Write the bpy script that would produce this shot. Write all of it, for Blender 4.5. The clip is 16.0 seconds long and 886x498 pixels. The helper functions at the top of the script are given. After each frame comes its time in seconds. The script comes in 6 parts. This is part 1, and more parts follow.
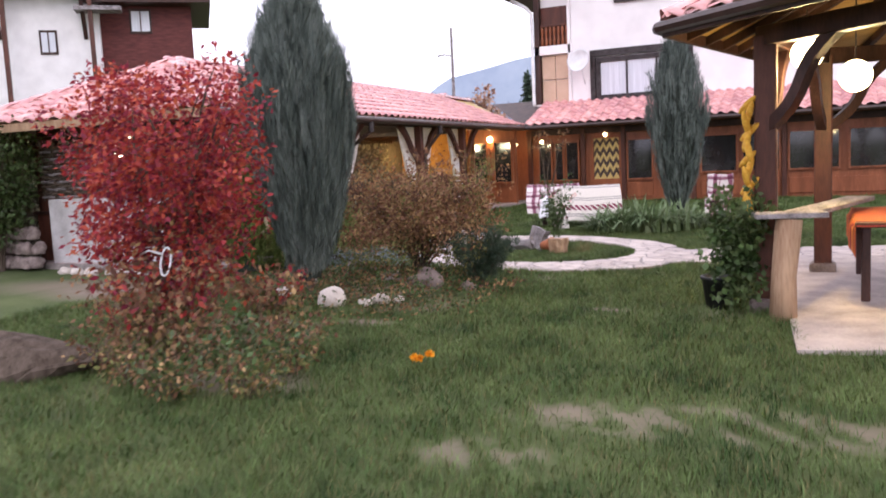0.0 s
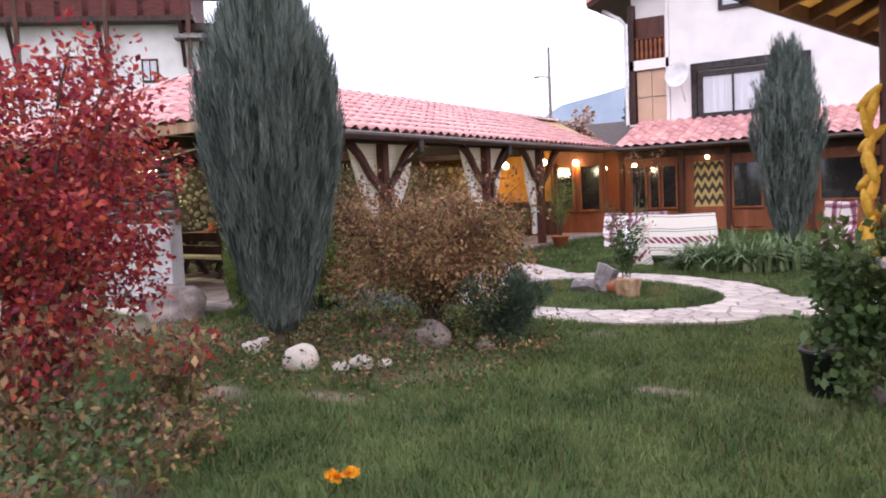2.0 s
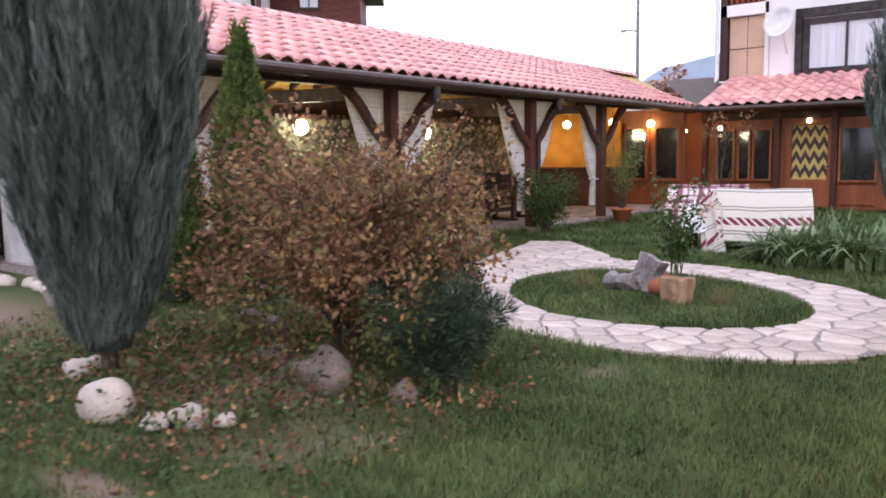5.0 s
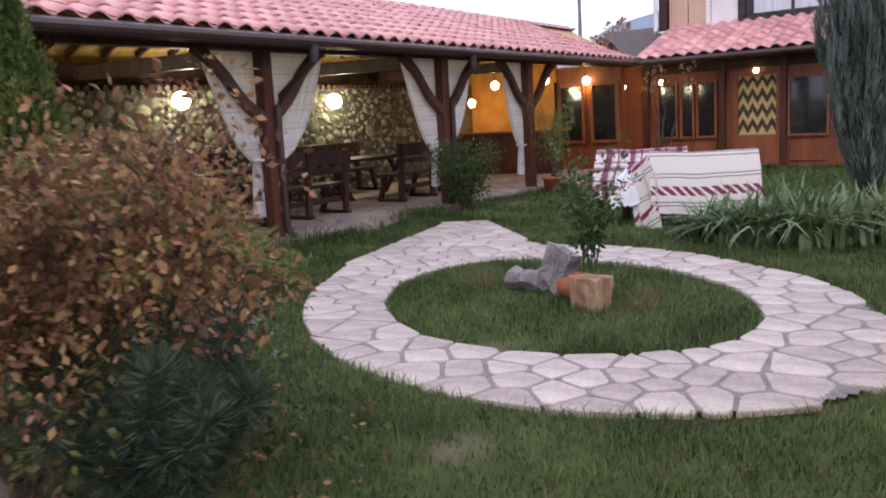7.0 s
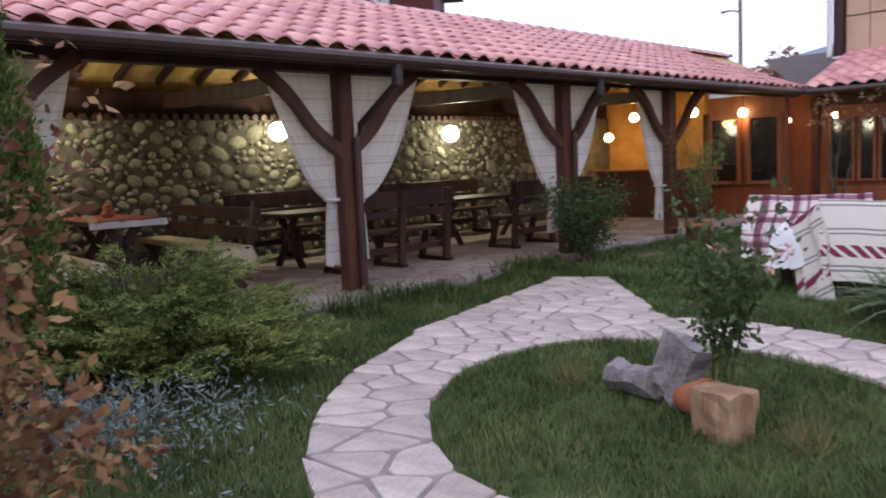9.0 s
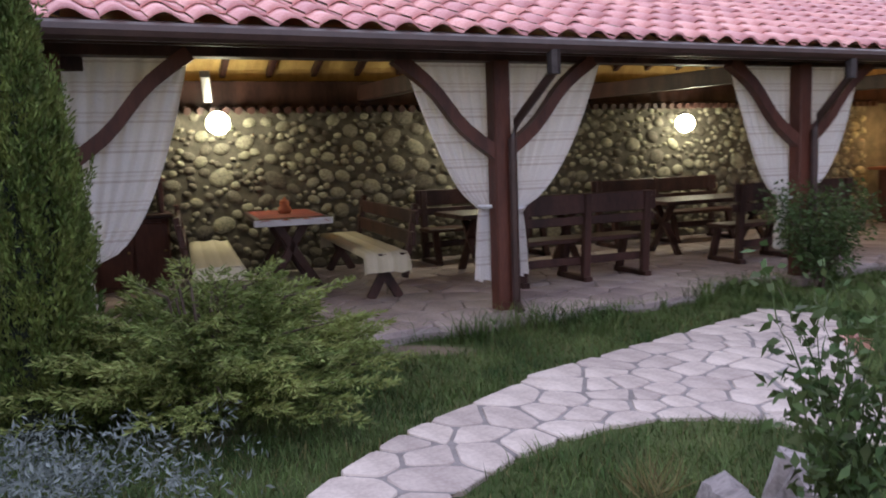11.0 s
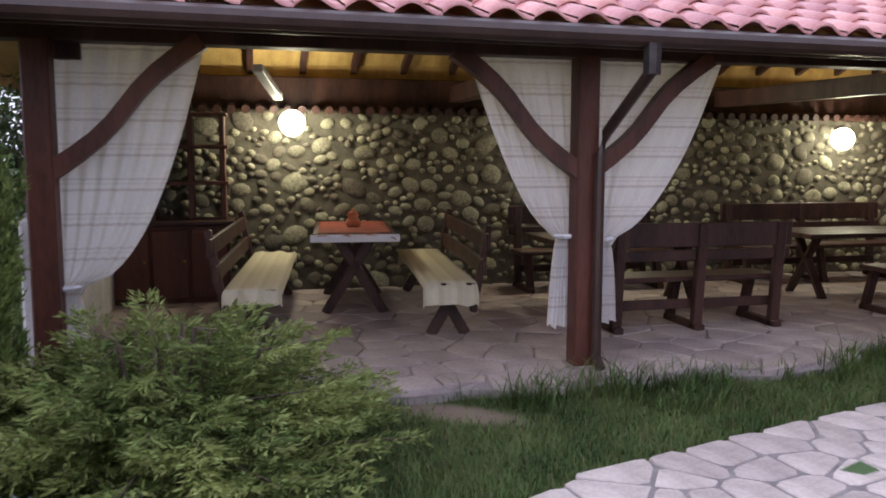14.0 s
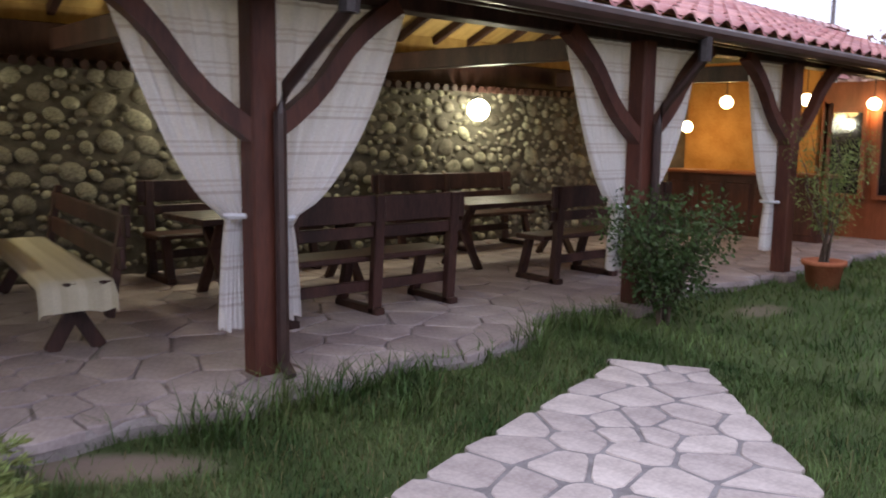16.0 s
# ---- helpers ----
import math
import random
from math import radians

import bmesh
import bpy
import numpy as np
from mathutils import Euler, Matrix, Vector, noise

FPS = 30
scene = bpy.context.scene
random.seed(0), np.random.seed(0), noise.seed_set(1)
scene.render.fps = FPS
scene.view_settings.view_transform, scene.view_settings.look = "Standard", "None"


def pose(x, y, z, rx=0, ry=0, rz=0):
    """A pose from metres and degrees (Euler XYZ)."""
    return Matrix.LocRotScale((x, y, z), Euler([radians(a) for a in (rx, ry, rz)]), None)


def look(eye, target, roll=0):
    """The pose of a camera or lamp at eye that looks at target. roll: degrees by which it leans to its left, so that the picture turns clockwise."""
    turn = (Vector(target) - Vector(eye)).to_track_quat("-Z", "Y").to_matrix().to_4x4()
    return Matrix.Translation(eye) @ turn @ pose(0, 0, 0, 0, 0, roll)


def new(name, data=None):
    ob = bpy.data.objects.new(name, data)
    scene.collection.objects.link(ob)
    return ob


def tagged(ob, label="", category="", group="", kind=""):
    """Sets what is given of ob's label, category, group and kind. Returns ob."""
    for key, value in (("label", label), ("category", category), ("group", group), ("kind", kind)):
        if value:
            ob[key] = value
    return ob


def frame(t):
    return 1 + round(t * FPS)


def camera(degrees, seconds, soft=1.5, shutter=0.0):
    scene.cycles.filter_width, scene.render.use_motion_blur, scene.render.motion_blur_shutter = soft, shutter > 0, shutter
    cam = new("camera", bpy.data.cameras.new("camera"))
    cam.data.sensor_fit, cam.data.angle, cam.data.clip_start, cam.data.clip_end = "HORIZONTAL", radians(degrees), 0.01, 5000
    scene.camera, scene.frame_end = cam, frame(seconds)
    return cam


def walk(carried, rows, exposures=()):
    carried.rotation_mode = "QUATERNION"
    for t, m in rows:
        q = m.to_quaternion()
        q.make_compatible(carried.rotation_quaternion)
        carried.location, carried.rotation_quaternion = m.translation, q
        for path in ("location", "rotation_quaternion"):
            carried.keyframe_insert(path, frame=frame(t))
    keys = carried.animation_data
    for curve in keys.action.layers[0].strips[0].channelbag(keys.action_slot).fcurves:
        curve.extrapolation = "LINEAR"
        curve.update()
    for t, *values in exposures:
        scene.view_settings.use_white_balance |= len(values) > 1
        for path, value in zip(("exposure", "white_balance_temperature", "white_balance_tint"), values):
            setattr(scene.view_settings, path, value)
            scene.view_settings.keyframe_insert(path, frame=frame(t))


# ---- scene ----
cam = camera(56.6, 16.0, 1.8, 0.5)
PATH = [
    (0, (5.124, -3.506, 1.622), (4.273, -1.709, 1.403), -2.7),
    (0.5, (5.114, -2.877, 1.616), (4.24, -1.085, 1.454), -2.5),
    (1, (5.106, -2.258, 1.582), (4.164, -0.497, 1.476), -1.7),
    (1.5, (5.019, -1.581, 1.533), (3.999, 0.136, 1.436), -2.0),
    (2, (4.972, -1.081, 1.523), (3.888, 0.594, 1.381), -2.6),
    (2.5, (4.9, -0.547, 1.516), (3.76, 1.09, 1.373), -1.7),
    (3, (4.804, -0.055, 1.47), (3.622, 1.55, 1.306), -0.6),
    (3.5, (4.719, 0.465, 1.465), (3.52, 2.056, 1.294), -2.7),
    (4, (4.675, 1.003, 1.469), (3.424, 2.554, 1.298), -2.2),
    (4.2, (4.586, 1.143, 1.442), (3.329, 2.686, 1.235), -0.6),
    (6.3, (4.066, 3.237, 1.479), (2.823, 4.785, 1.239), -1.6),
    (6.5, (3.997, 3.417, 1.482), (2.788, 4.989, 1.221), -1.8),
    (7, (3.856, 3.807, 1.475), (2.68, 5.394, 1.162), -3.3),
    (7.5, (3.644, 4.282, 1.422), (2.47, 5.855, 1.04), -2.5),
    (8, (3.412, 4.666, 1.397), (2.225, 6.236, 1.044), -4.4),
    (8.5, (3.268, 5.138, 1.422), (1.935, 6.61, 1.185), -3.9),
    (9, (3.119, 5.571, 1.44), (1.67, 6.933, 1.229), -2.6),
    (9.5, (2.946, 6.046, 1.412), (1.4, 7.294, 1.184), -2.3),
    (10, (2.894, 6.499, 1.453), (1.249, 7.613, 1.222), -2.2),
    (12.5, (2.619, 8.181, 1.703), (0.668, 8.557, 1.472), 0.5),
    (13, (2.352, 8.275, 1.709), (0.402, 8.652, 1.468), 2.6),
    (13.5, (2.101, 8.365, 1.692), (0.154, 8.762, 1.466), 1.3),
    (14, (1.813, 8.426, 1.663), (-0.123, 8.88, 1.447), 0.1),
    (14.5, (1.532, 8.446, 1.651), (-0.36, 9.047, 1.408), 1.8),
    (15, (1.149, 8.381, 1.636), (-0.591, 9.336, 1.392), 1.1),
    (15.5, (0.853, 8.407, 1.587), (-0.753, 9.575, 1.342), 3.0),
    (16, (0.539, 8.502, 1.574), (-0.974, 9.783, 1.304), 0.7),
]
walk(cam, [(t, look(eye, target, roll)) for t, eye, target, roll in PATH], [(0.0, 0.25, 6500, 14), (4.0, 0.23, 6350, 11), (6.5, -0.06, 6250, 14), (7.5, -0.24, 6150, 13), (9.5, -0.37, 5950, 12), (12.5, -0.09, 5850, 14), (16.0, -0.16, 5950, 12)])

# ---- world and light ----
world = bpy.data.worlds.new("dusk_sky")
scene.world = world
world.use_nodes = True
wn, wl = world.node_tree.nodes, world.node_tree.links
wn.clear()
w_out = wn.new("ShaderNodeOutputWorld")
w_bg = wn.new("ShaderNodeBackground")
w_sky = wn.new("ShaderNodeTexSky")
w_sky.sky_type = "NISHITA"
w_sky.sun_disc = False
w_sky.sun_elevation = radians(6)
w_sky.sun_rotation = radians(120)
w_mix = wn.new("ShaderNodeMix")
w_mix.data_type = "RGBA"
w_mix.inputs[0].default_value = 0.93
w_noise = wn.new("ShaderNodeTexNoise")
w_noise.inputs["Scale"].default_value = 2.2
w_noise.inputs["Detail"].default_value = 5
w_ramp = wn.new("ShaderNodeValToRGB")
w_ramp.color_ramp.elements[0].position = 0.35
w_ramp.color_ramp.elements[0].color = (9.9, 9.8, 11.8, 1)
w_ramp.color_ramp.elements[1].position = 0.7
w_ramp.color_ramp.elements[1].color = (12.9, 12.7, 14.2, 1)
wl.new(w_noise.outputs[0], w_ramp.inputs[0])
wl.new(w_sky.outputs[0], w_mix.inputs[6])
wl.new(w_ramp.outputs[0], w_mix.inputs[7])
wl.new(w_mix.outputs[2], w_bg.inputs[0])
w_bg.inputs[1].default_value = 0.145
wl.new(w_bg.outputs[0], w_out.inputs[0])

sun = bpy.data.lights.new("sun", "SUN")
sun.energy = 0.5
sun.angle = radians(25)
sun.color = (1.0, 0.94, 0.9)
sun_ob = new("sun", sun)
sun_ob.matrix_world = look((10, -10, 14), (0, 8, 0))


# ---- materials ----
def mat(name, c1, c2, scale=6.0, rough=0.8, bump=0.2, fine=60.0, island=0.0, obj=0.0, metal=0.0, stretch=(1, 1, 1), spec=0.3, thin=0.0, c3=None):
    """Two-scale noise material; island and obj vary the brightness by loose piece and by object."""
    m = bpy.data.materials.new(name)
    m.use_nodes = True
    n, l = m.node_tree.nodes, m.node_tree.links
    b = n["Principled BSDF"]
    b.inputs["Roughness"].default_value = rough
    b.inputs["Metallic"].default_value = metal
    b.inputs["Specular IOR Level"].default_value = spec
    tc = n.new("ShaderNodeTexCoord")
    mp = n.new("ShaderNodeMapping")
    mp.inputs["Scale"].default_value = stretch
    l.new(tc.outputs["Object"], mp.inputs[0])
    a = n.new("ShaderNodeTexNoise")
    a.inputs["Scale"].default_value = scale
    a.inputs["Detail"].default_value = 4
    l.new(mp.outputs[0], a.inputs["Vector"])
    f = n.new("ShaderNodeTexNoise")
    f.inputs["Scale"].default_value = fine
    f.inputs["Detail"].default_value = 3
    l.new(mp.outputs[0], f.inputs["Vector"])
    add = n.new("ShaderNodeMath")
    add.operation = "MULTIPLY_ADD"
    l.new(f.outputs[0], add.inputs[0])
    add.inputs[1].default_value = 0.5
    l.new(a.outputs[0], add.inputs[2])
    r = n.new("ShaderNodeValToRGB")
    r.color_ramp.elements[0].position = 0.55
    r.color_ramp.elements[0].color = (*c1, 1)
    r.color_ramp.elements[1].position = 0.95
    r.color_ramp.elements[1].color = (*c2, 1)
    if c3:
        e = r.color_ramp.elements.new(0.72)
        e.color = (*c3, 1)
    l.new(add.outputs[0], r.inputs[0])
    col = r.outputs[0]
    for amount, node, out in ((island, "ShaderNodeNewGeometry", "Random Per Island"), (obj, "ShaderNodeObjectInfo", "Random")):
        if amount:
            g = n.new(node)
            h = n.new("ShaderNodeHueSaturation")
            v = n.new("ShaderNodeMapRange")
            v.inputs[3].default_value = 1 - amount
            v.inputs[4].default_value = 1 + amount
            l.new(g.outputs[out], v.inputs[0])
            l.new(v.outputs[0], h.inputs["Value"])
            hue = n.new("ShaderNodeMapRange")
            hue.inputs[3].default_value = 0.5 - amount * 0.05
            hue.inputs[4].default_value = 0.5 + amount * 0.05
            l.new(g.outputs[out], hue.inputs[0])
            l.new(hue.outputs[0], h.inputs["Hue"])
            l.new(col, h.inputs["Color"])
            col = h.outputs[0]
    l.new(col, b.inputs["Base Color"])
    if bump:
        bp = n.new("ShaderNodeBump")
        bp.inputs["Strength"].default_value = bump
        bp.inputs["Distance"].default_value = 0.02
        l.new(add.outputs[0], bp.inputs["Height"])
        l.new(bp.outputs[0], b.inputs["Normal"])
    if thin:
        tr = n.new("ShaderNodeBsdfTranslucent")
        l.new(col, tr.inputs[0])
        mx = n.new("ShaderNodeMixShader")
        mx.inputs[0].default_value = thin
        l.new(b.outputs[0], mx.inputs[1])
        l.new(tr.outputs[0], mx.inputs[2])
        l.new(mx.outputs[0], n["Material Output"].inputs[0])
    return m


def glow(name, color, strength):
    m = bpy.data.materials.new(name)
    m.use_nodes = True
    b = m.node_tree.nodes["Principled BSDF"]
    b.inputs["Base Color"].default_value = (*color, 1)
    b.inputs["Emission Color"].default_value = (*color, 1)
    b.inputs["Emission Strength"].default_value = strength
    return m


def stripes(name, colors, axis, period, rough=0.95, cross=None, thin=0.0, weave=0.5, dash=None):
    """Woven cloth: bands of colour along one object axis, with a thread grain; cross adds bands along a second axis."""
    m = bpy.data.materials.new(name)
    m.use_nodes = True
    n, l = m.node_tree.nodes, m.node_tree.links
    b = n["Principled BSDF"]
    b.inputs["Roughness"].default_value = rough
    tc = n.new("ShaderNodeTexCoord")
    sp = n.new("ShaderNodeSeparateXYZ")
    l.new(tc.outputs["UV"], sp.inputs[0])

    def band(ax, colors=colors):
        d = n.new("ShaderNodeMath")
        d.operation = "DIVIDE"
        l.new(sp.outputs[ax], d.inputs[0])
        d.inputs[1].default_value = period
        f = n.new("ShaderNodeMath")
        f.operation = "FRACT"
        l.new(d.outputs[0], f.inputs[0])
        r = n.new("ShaderNodeValToRGB")
        r.color_ramp.interpolation = "CONSTANT"
        while len(r.color_ramp.elements) < len(colors):
            r.color_ramp.elements.new(0.5)
        for e, (p, c) in zip(r.color_ramp.elements, colors):
            e.position = p
            e.color = (*c, 1)
        l.new(f.outputs[0], r.inputs[0])
        return r.outputs[0]

    col = band(axis)
    if cross is not None:
        mx = n.new("ShaderNodeMix")
        mx.data_type = "RGBA"
        mx.blend_type = "MULTIPLY"
        mx.inputs[0].default_value = weave
        l.new(col, mx.inputs[6])
        l.new(band(cross), mx.inputs[7])
        col = mx.outputs[2]
    if dash:
        # slanting woven dashes: the second set of bands shows in the gaps
        ad = n.new("ShaderNodeMath")
        l.new(sp.outputs[0], ad.inputs[0])
        l.new(sp.outputs[1], ad.inputs[1])
        dv = n.new("ShaderNodeMath")
        dv.operation = "DIVIDE"
        dv.inputs[1].default_value = 0.115
        l.new(ad.outputs[0], dv.inputs[0])
        fr = n.new("ShaderNodeMath")
        fr.operation = "FRACT"
        l.new(dv.outputs[0], fr.inputs[0])
        gt = n.new("ShaderNodeMath")
        gt.operation = "GREATER_THAN"
        gt.inputs[1].default_value = 0.62
        l.new(fr.outputs[0], gt.inputs[0])
        md = n.new("ShaderNodeMix")
        md.data_type = "RGBA"
        l.new(gt.outputs[0], md.inputs[0])
        l.new(col, md.inputs[6])
        l.new(band(axis, dash), md.inputs[7])
        col = md.outputs[2]
    ns = n.new("ShaderNodeTexNoise")
    ns.inputs["Scale"].default_value = 140
    l.new(tc.outputs["Object"], ns.inputs["Vector"])
    hs = n.new("ShaderNodeHueSaturation")
    mr = n.new("ShaderNodeMapRange")
    mr.inputs[3].default_value = 0.7
    mr.inputs[4].default_value = 1.25
    l.new(ns.outputs[0], mr.inputs[0])
    l.new(mr.outputs[0], hs.inputs["Value"])
    l.new(col, hs.inputs["Color"])
    l.new(hs.outputs[0], b.inputs["Base Color"])
    bp = n.new("ShaderNodeBump")
    bp.inputs["Strength"].default_value = 0.3
    bp.inputs["Distance"].default_value = 0.01
    l.new(ns.outputs[0], bp.inputs["Height"])
    l.new(bp.outputs[0], b.inputs["Normal"])
    if thin:
        tr = n.new("ShaderNodeBsdfTranslucent")
        l.new(hs.outputs[0], tr.inputs[0])
        ms = n.new("ShaderNodeMixShader")
        ms.inputs[0].default_value = thin
        l.new(b.outputs[0], ms.inputs[1])
        l.new(tr.outputs[0], ms.inputs[2])
        l.new(ms.outputs[0], n["Material Output"].inputs[0])
    return m


M_EARTH = mat("lawn_soil", (0.05, 0.075, 0.02), (0.10, 0.12, 0.045), 0.9, 0.95, 0.5, 30, c3=(0.065, 0.09, 0.028))
_n, _l = M_EARTH.node_tree.nodes, M_EARTH.node_tree.links
_b = _n["Principled BSDF"]
_old = _b.inputs["Base Color"].links[0].from_socket
_at = _n.new("ShaderNodeAttribute")
_at.attribute_name = "worn"
_ns = _n.new("ShaderNodeTexNoise")
_ns.inputs["Scale"].default_value = 5
_ns.inputs["Detail"].default_value = 6
_mr = _n.new("ShaderNodeMath")
_mr.operation = "MULTIPLY_ADD"
_l.new(_at.outputs["Fac"], _mr.inputs[0])
_mr.inputs[1].default_value = 1.5
_sb = _n.new("ShaderNodeMath")
_sb.operation = "MULTIPLY_ADD"
_l.new(_ns.outputs[0], _sb.inputs[0])
_sb.inputs[1].default_value = 3.2
_sb.inputs[2].default_value = -2.1
_l.new(_sb.outputs[0], _mr.inputs[2])
_mr.use_clamp = True
_sr = _n.new("ShaderNodeValToRGB")
_sr.color_ramp.elements[0].color = (0.16, 0.11, 0.09, 1)
_sr.color_ramp.elements[1].color = (0.44, 0.32, 0.29, 1)
_l.new(_ns.outputs[0], _sr.inputs[0])
_mx = _n.new("ShaderNodeMix")
_mx.data_type = "RGBA"
_l.new(_mr.outputs[0], _mx.inputs[0])
_l.new(_old, _mx.inputs[6])
_l.new(_sr.outputs[0], _mx.inputs[7])
_l.new(_mx.outputs[2], _b.inputs["Base Color"])
M_BLADE = mat("grass_blade", (0.034, 0.070, 0.015), (0.155, 0.205, 0.068), 1.6, 0.6, 0, 7, island=0.45, thin=0.25)
M_BLADE_DRY = mat("dry_grass", (0.16, 0.14, 0.06), (0.22, 0.19, 0.09), 2, 0.8, 0, 8, island=0.3, thin=0.2)
M_FLAG = mat("pale_flagstone", (0.41, 0.345, 0.325), (0.63, 0.55, 0.515), 3, 0.85, 0.35, 40, obj=0.14)
M_JOINT = mat("path_mortar", (0.20, 0.18, 0.18), (0.31, 0.285, 0.285), 8, 0.95, 0.4, 60)
M_FLOOR_JOINT = mat("floor_mortar", (0.21, 0.18, 0.175), (0.32, 0.28, 0.27), 8, 0.95, 0.4, 60)
M_FLOOR = mat("pavilion_flagstone", (0.26, 0.21, 0.21), (0.42, 0.35, 0.34), 3, 0.75, 0.3, 40, obj=0.2)
M_TILE = mat("roof_tile", (0.55, 0.215, 0.21), (0.78, 0.42, 0.41), 5, 0.27, 0.15, 70, obj=0.16, spec=0.8)
M_TILE_J = mat("roof_tile_field", (0.55, 0.215, 0.21), (0.78, 0.42, 0.41), 5, 0.27, 0.15, 70, island=0.16, spec=0.8)
M_DARK = mat("dark_stained_wood", (0.022, 0.010, 0.009), (0.07, 0.032, 0.026), 5, 0.5, 0.25, 50, stretch=(1, 1, 0.25))
M_RED_WOOD = mat("reddish_stained_wood", (0.055, 0.02, 0.014), (0.12, 0.042, 0.028), 5, 0.45, 0.25, 50, stretch=(1, 1, 0.2))
M_ORANGE = mat("varnished_panel_wood", (0.18, 0.056, 0.024), (0.31, 0.105, 0.05), 4, 0.4, 0.15, 40, stretch=(1, 1, 0.15))
M_PINE = mat("pale_pine_board", (0.36, 0.225, 0.075), (0.54, 0.365, 0.135), 4, 0.6, 0.2, 40, stretch=(0.3, 2, 1), obj=0.1)
M_RAW = mat("raw_log_wood", (0.26, 0.15, 0.09), (0.46, 0.31, 0.20), 6, 0.8, 0.4, 50, stretch=(1, 1, 0.15))
M_GREYWOOD = mat("weathered_wood", (0.12, 0.105, 0.108), (0.36, 0.325, 0.335), 6, 0.9, 0.7, 50, stretch=(1, 0.15, 1))
M_PLASTER = mat("white_plaster", (0.74, 0.72, 0.73), (0.84, 0.82, 0.83), 1.5, 0.9, 0.15, 60)
M_WHITEWASH = mat("worn_whitewash", (0.40, 0.38, 0.38), (0.66, 0.64, 0.65), 3, 0.95, 0.5, 40)
M_MORTAR = mat("wall_mortar", (0.065, 0.058, 0.045), (0.13, 0.115, 0.09), 6, 0.95, 0.6, 50)
M_RIVER = mat("river_stone", (0.105, 0.096, 0.07), (0.29, 0.265, 0.20), 9, 0.85, 0.5, 40, obj=0.5)
M_RIVER_J = mat("river_stone_field", (0.105, 0.096, 0.07), (0.29, 0.265, 0.20), 9, 0.85, 0.5, 40, island=0.5)
M_ROCK = mat("garden_rock", (0.13, 0.10, 0.095), (0.29, 0.235, 0.215), 5, 0.9, 0.6, 40)
M_PALE_ROCK = mat("pale_boulder", (0.46, 0.40, 0.36), (0.66, 0.59, 0.54), 5, 0.85, 0.4, 40)
M_CURTAIN = stripes("linen_curtain", [(0.0, (0.92, 0.90, 0.91)), (0.30, (0.74, 0.69, 0.69)), (0.38, (0.92, 0.90, 0.91)), (0.5, (0.84, 0.80, 0.80)), (0.55, (0.92, 0.90, 0.91)), (0.62, (0.78, 0.74, 0.74)), (0.68, (0.92, 0.90, 0.91))], 1, 0.23, cross=0, thin=0.32, weave=0.12)
M_BULB = glow("bulb_glow", (1.0, 0.80, 0.42), 14)
M_BULB_Y = glow("wall_lamp_glow", (1.0, 0.93, 0.62), 22)
M_METAL = mat("dark_metal", (0.03, 0.025, 0.025), (0.07, 0.06, 0.06), 8, 0.4, 0.1, 60, metal=0.6)
M_BRASS = mat("aged_brass", (0.30, 0.18, 0.06), (0.45, 0.30, 0.1), 8, 0.35, 0.1, 60, metal=0.8)
M_GUTTER = mat("brown_gutter", (0.03, 0.014, 0.012), (0.055, 0.028, 0.024), 5, 0.35, 0.05, 60, spec=0.6)
M_WHITE_PIPE = mat("white_pipe", (0.6, 0.6, 0.62), (0.75, 0.75, 0.77), 5, 0.4, 0.05, 60)
M_GLASS_DARK = mat("dim_window_glass", (0.012, 0.011, 0.012), (0.03, 0.028, 0.03), 2, 0.06, 0, 10, spec=0.8)
M_GLASS_DAY = mat("curtained_window", (0.50, 0.52, 0.58), (0.66, 0.68, 0.74), 2, 0.2, 0, 20, stretch=(9, 1, 0.3), spec=0.6)
M_AMBER = mat("amber_plaster", (0.38, 0.18, 0.04), (0.55, 0.30, 0.09), 3, 0.9, 0.4, 30)
M_BARK = mat("bark", (0.05, 0.035, 0.025), (0.13, 0.10, 0.08), 12, 0.95, 0.8, 60, stretch=(1, 1, 0.3))
M_TERRA = mat("terracotta", (0.36, 0.11, 0.05), (0.50, 0.18, 0.09), 6, 0.8, 0.2, 50)
M_BLACKPOT = mat("black_plastic", (0.012, 0.012, 0.014), (0.03, 0.03, 0.032), 6, 0.5, 0.1, 50)
M_MAPLE = mat("maple_leaf", (0.20, 0.013, 0.022), (0.46, 0.055, 0.055), 2.5, 0.5, 0, 9, island=0.5, thin=0.3)
M_CYPRESS = mat("blue_cypress_needle", (0.032, 0.045, 0.039), (0.20, 0.235, 0.215), 9, 0.75, 0, 26, island=0.25, stretch=(1, 1, 0.13), c3=(0.095, 0.12, 0.107))
# near-black green: the shade deep in the conifer, put into the colour
M_CYPRESS_SHADE = mat("cypress_core_shade", (0.02, 0.026, 0.022), (0.04, 0.05, 0.04), 5, 0.9, 0.3, 20)
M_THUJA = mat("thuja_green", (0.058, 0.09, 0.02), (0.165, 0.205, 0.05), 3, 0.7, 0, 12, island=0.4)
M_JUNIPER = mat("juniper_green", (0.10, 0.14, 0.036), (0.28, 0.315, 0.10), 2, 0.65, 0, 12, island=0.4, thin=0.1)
M_BROWN_LEAF = mat("autumn_leaf", (0.145, 0.07, 0.042), (0.38, 0.215, 0.115), 3, 0.7, 0, 9, island=0.5, thin=0.25)
M_OLIVE_LEAF = mat("olive_leaf", (0.10, 0.10, 0.03), (0.20, 0.19, 0.07), 3, 0.7, 0, 9, island=0.4, thin=0.25)
M_GREEN_LEAF = mat("green_leaf", (0.035, 0.065, 0.02), (0.10, 0.14, 0.05), 3, 0.5, 0, 9, island=0.4, thin=0.2)
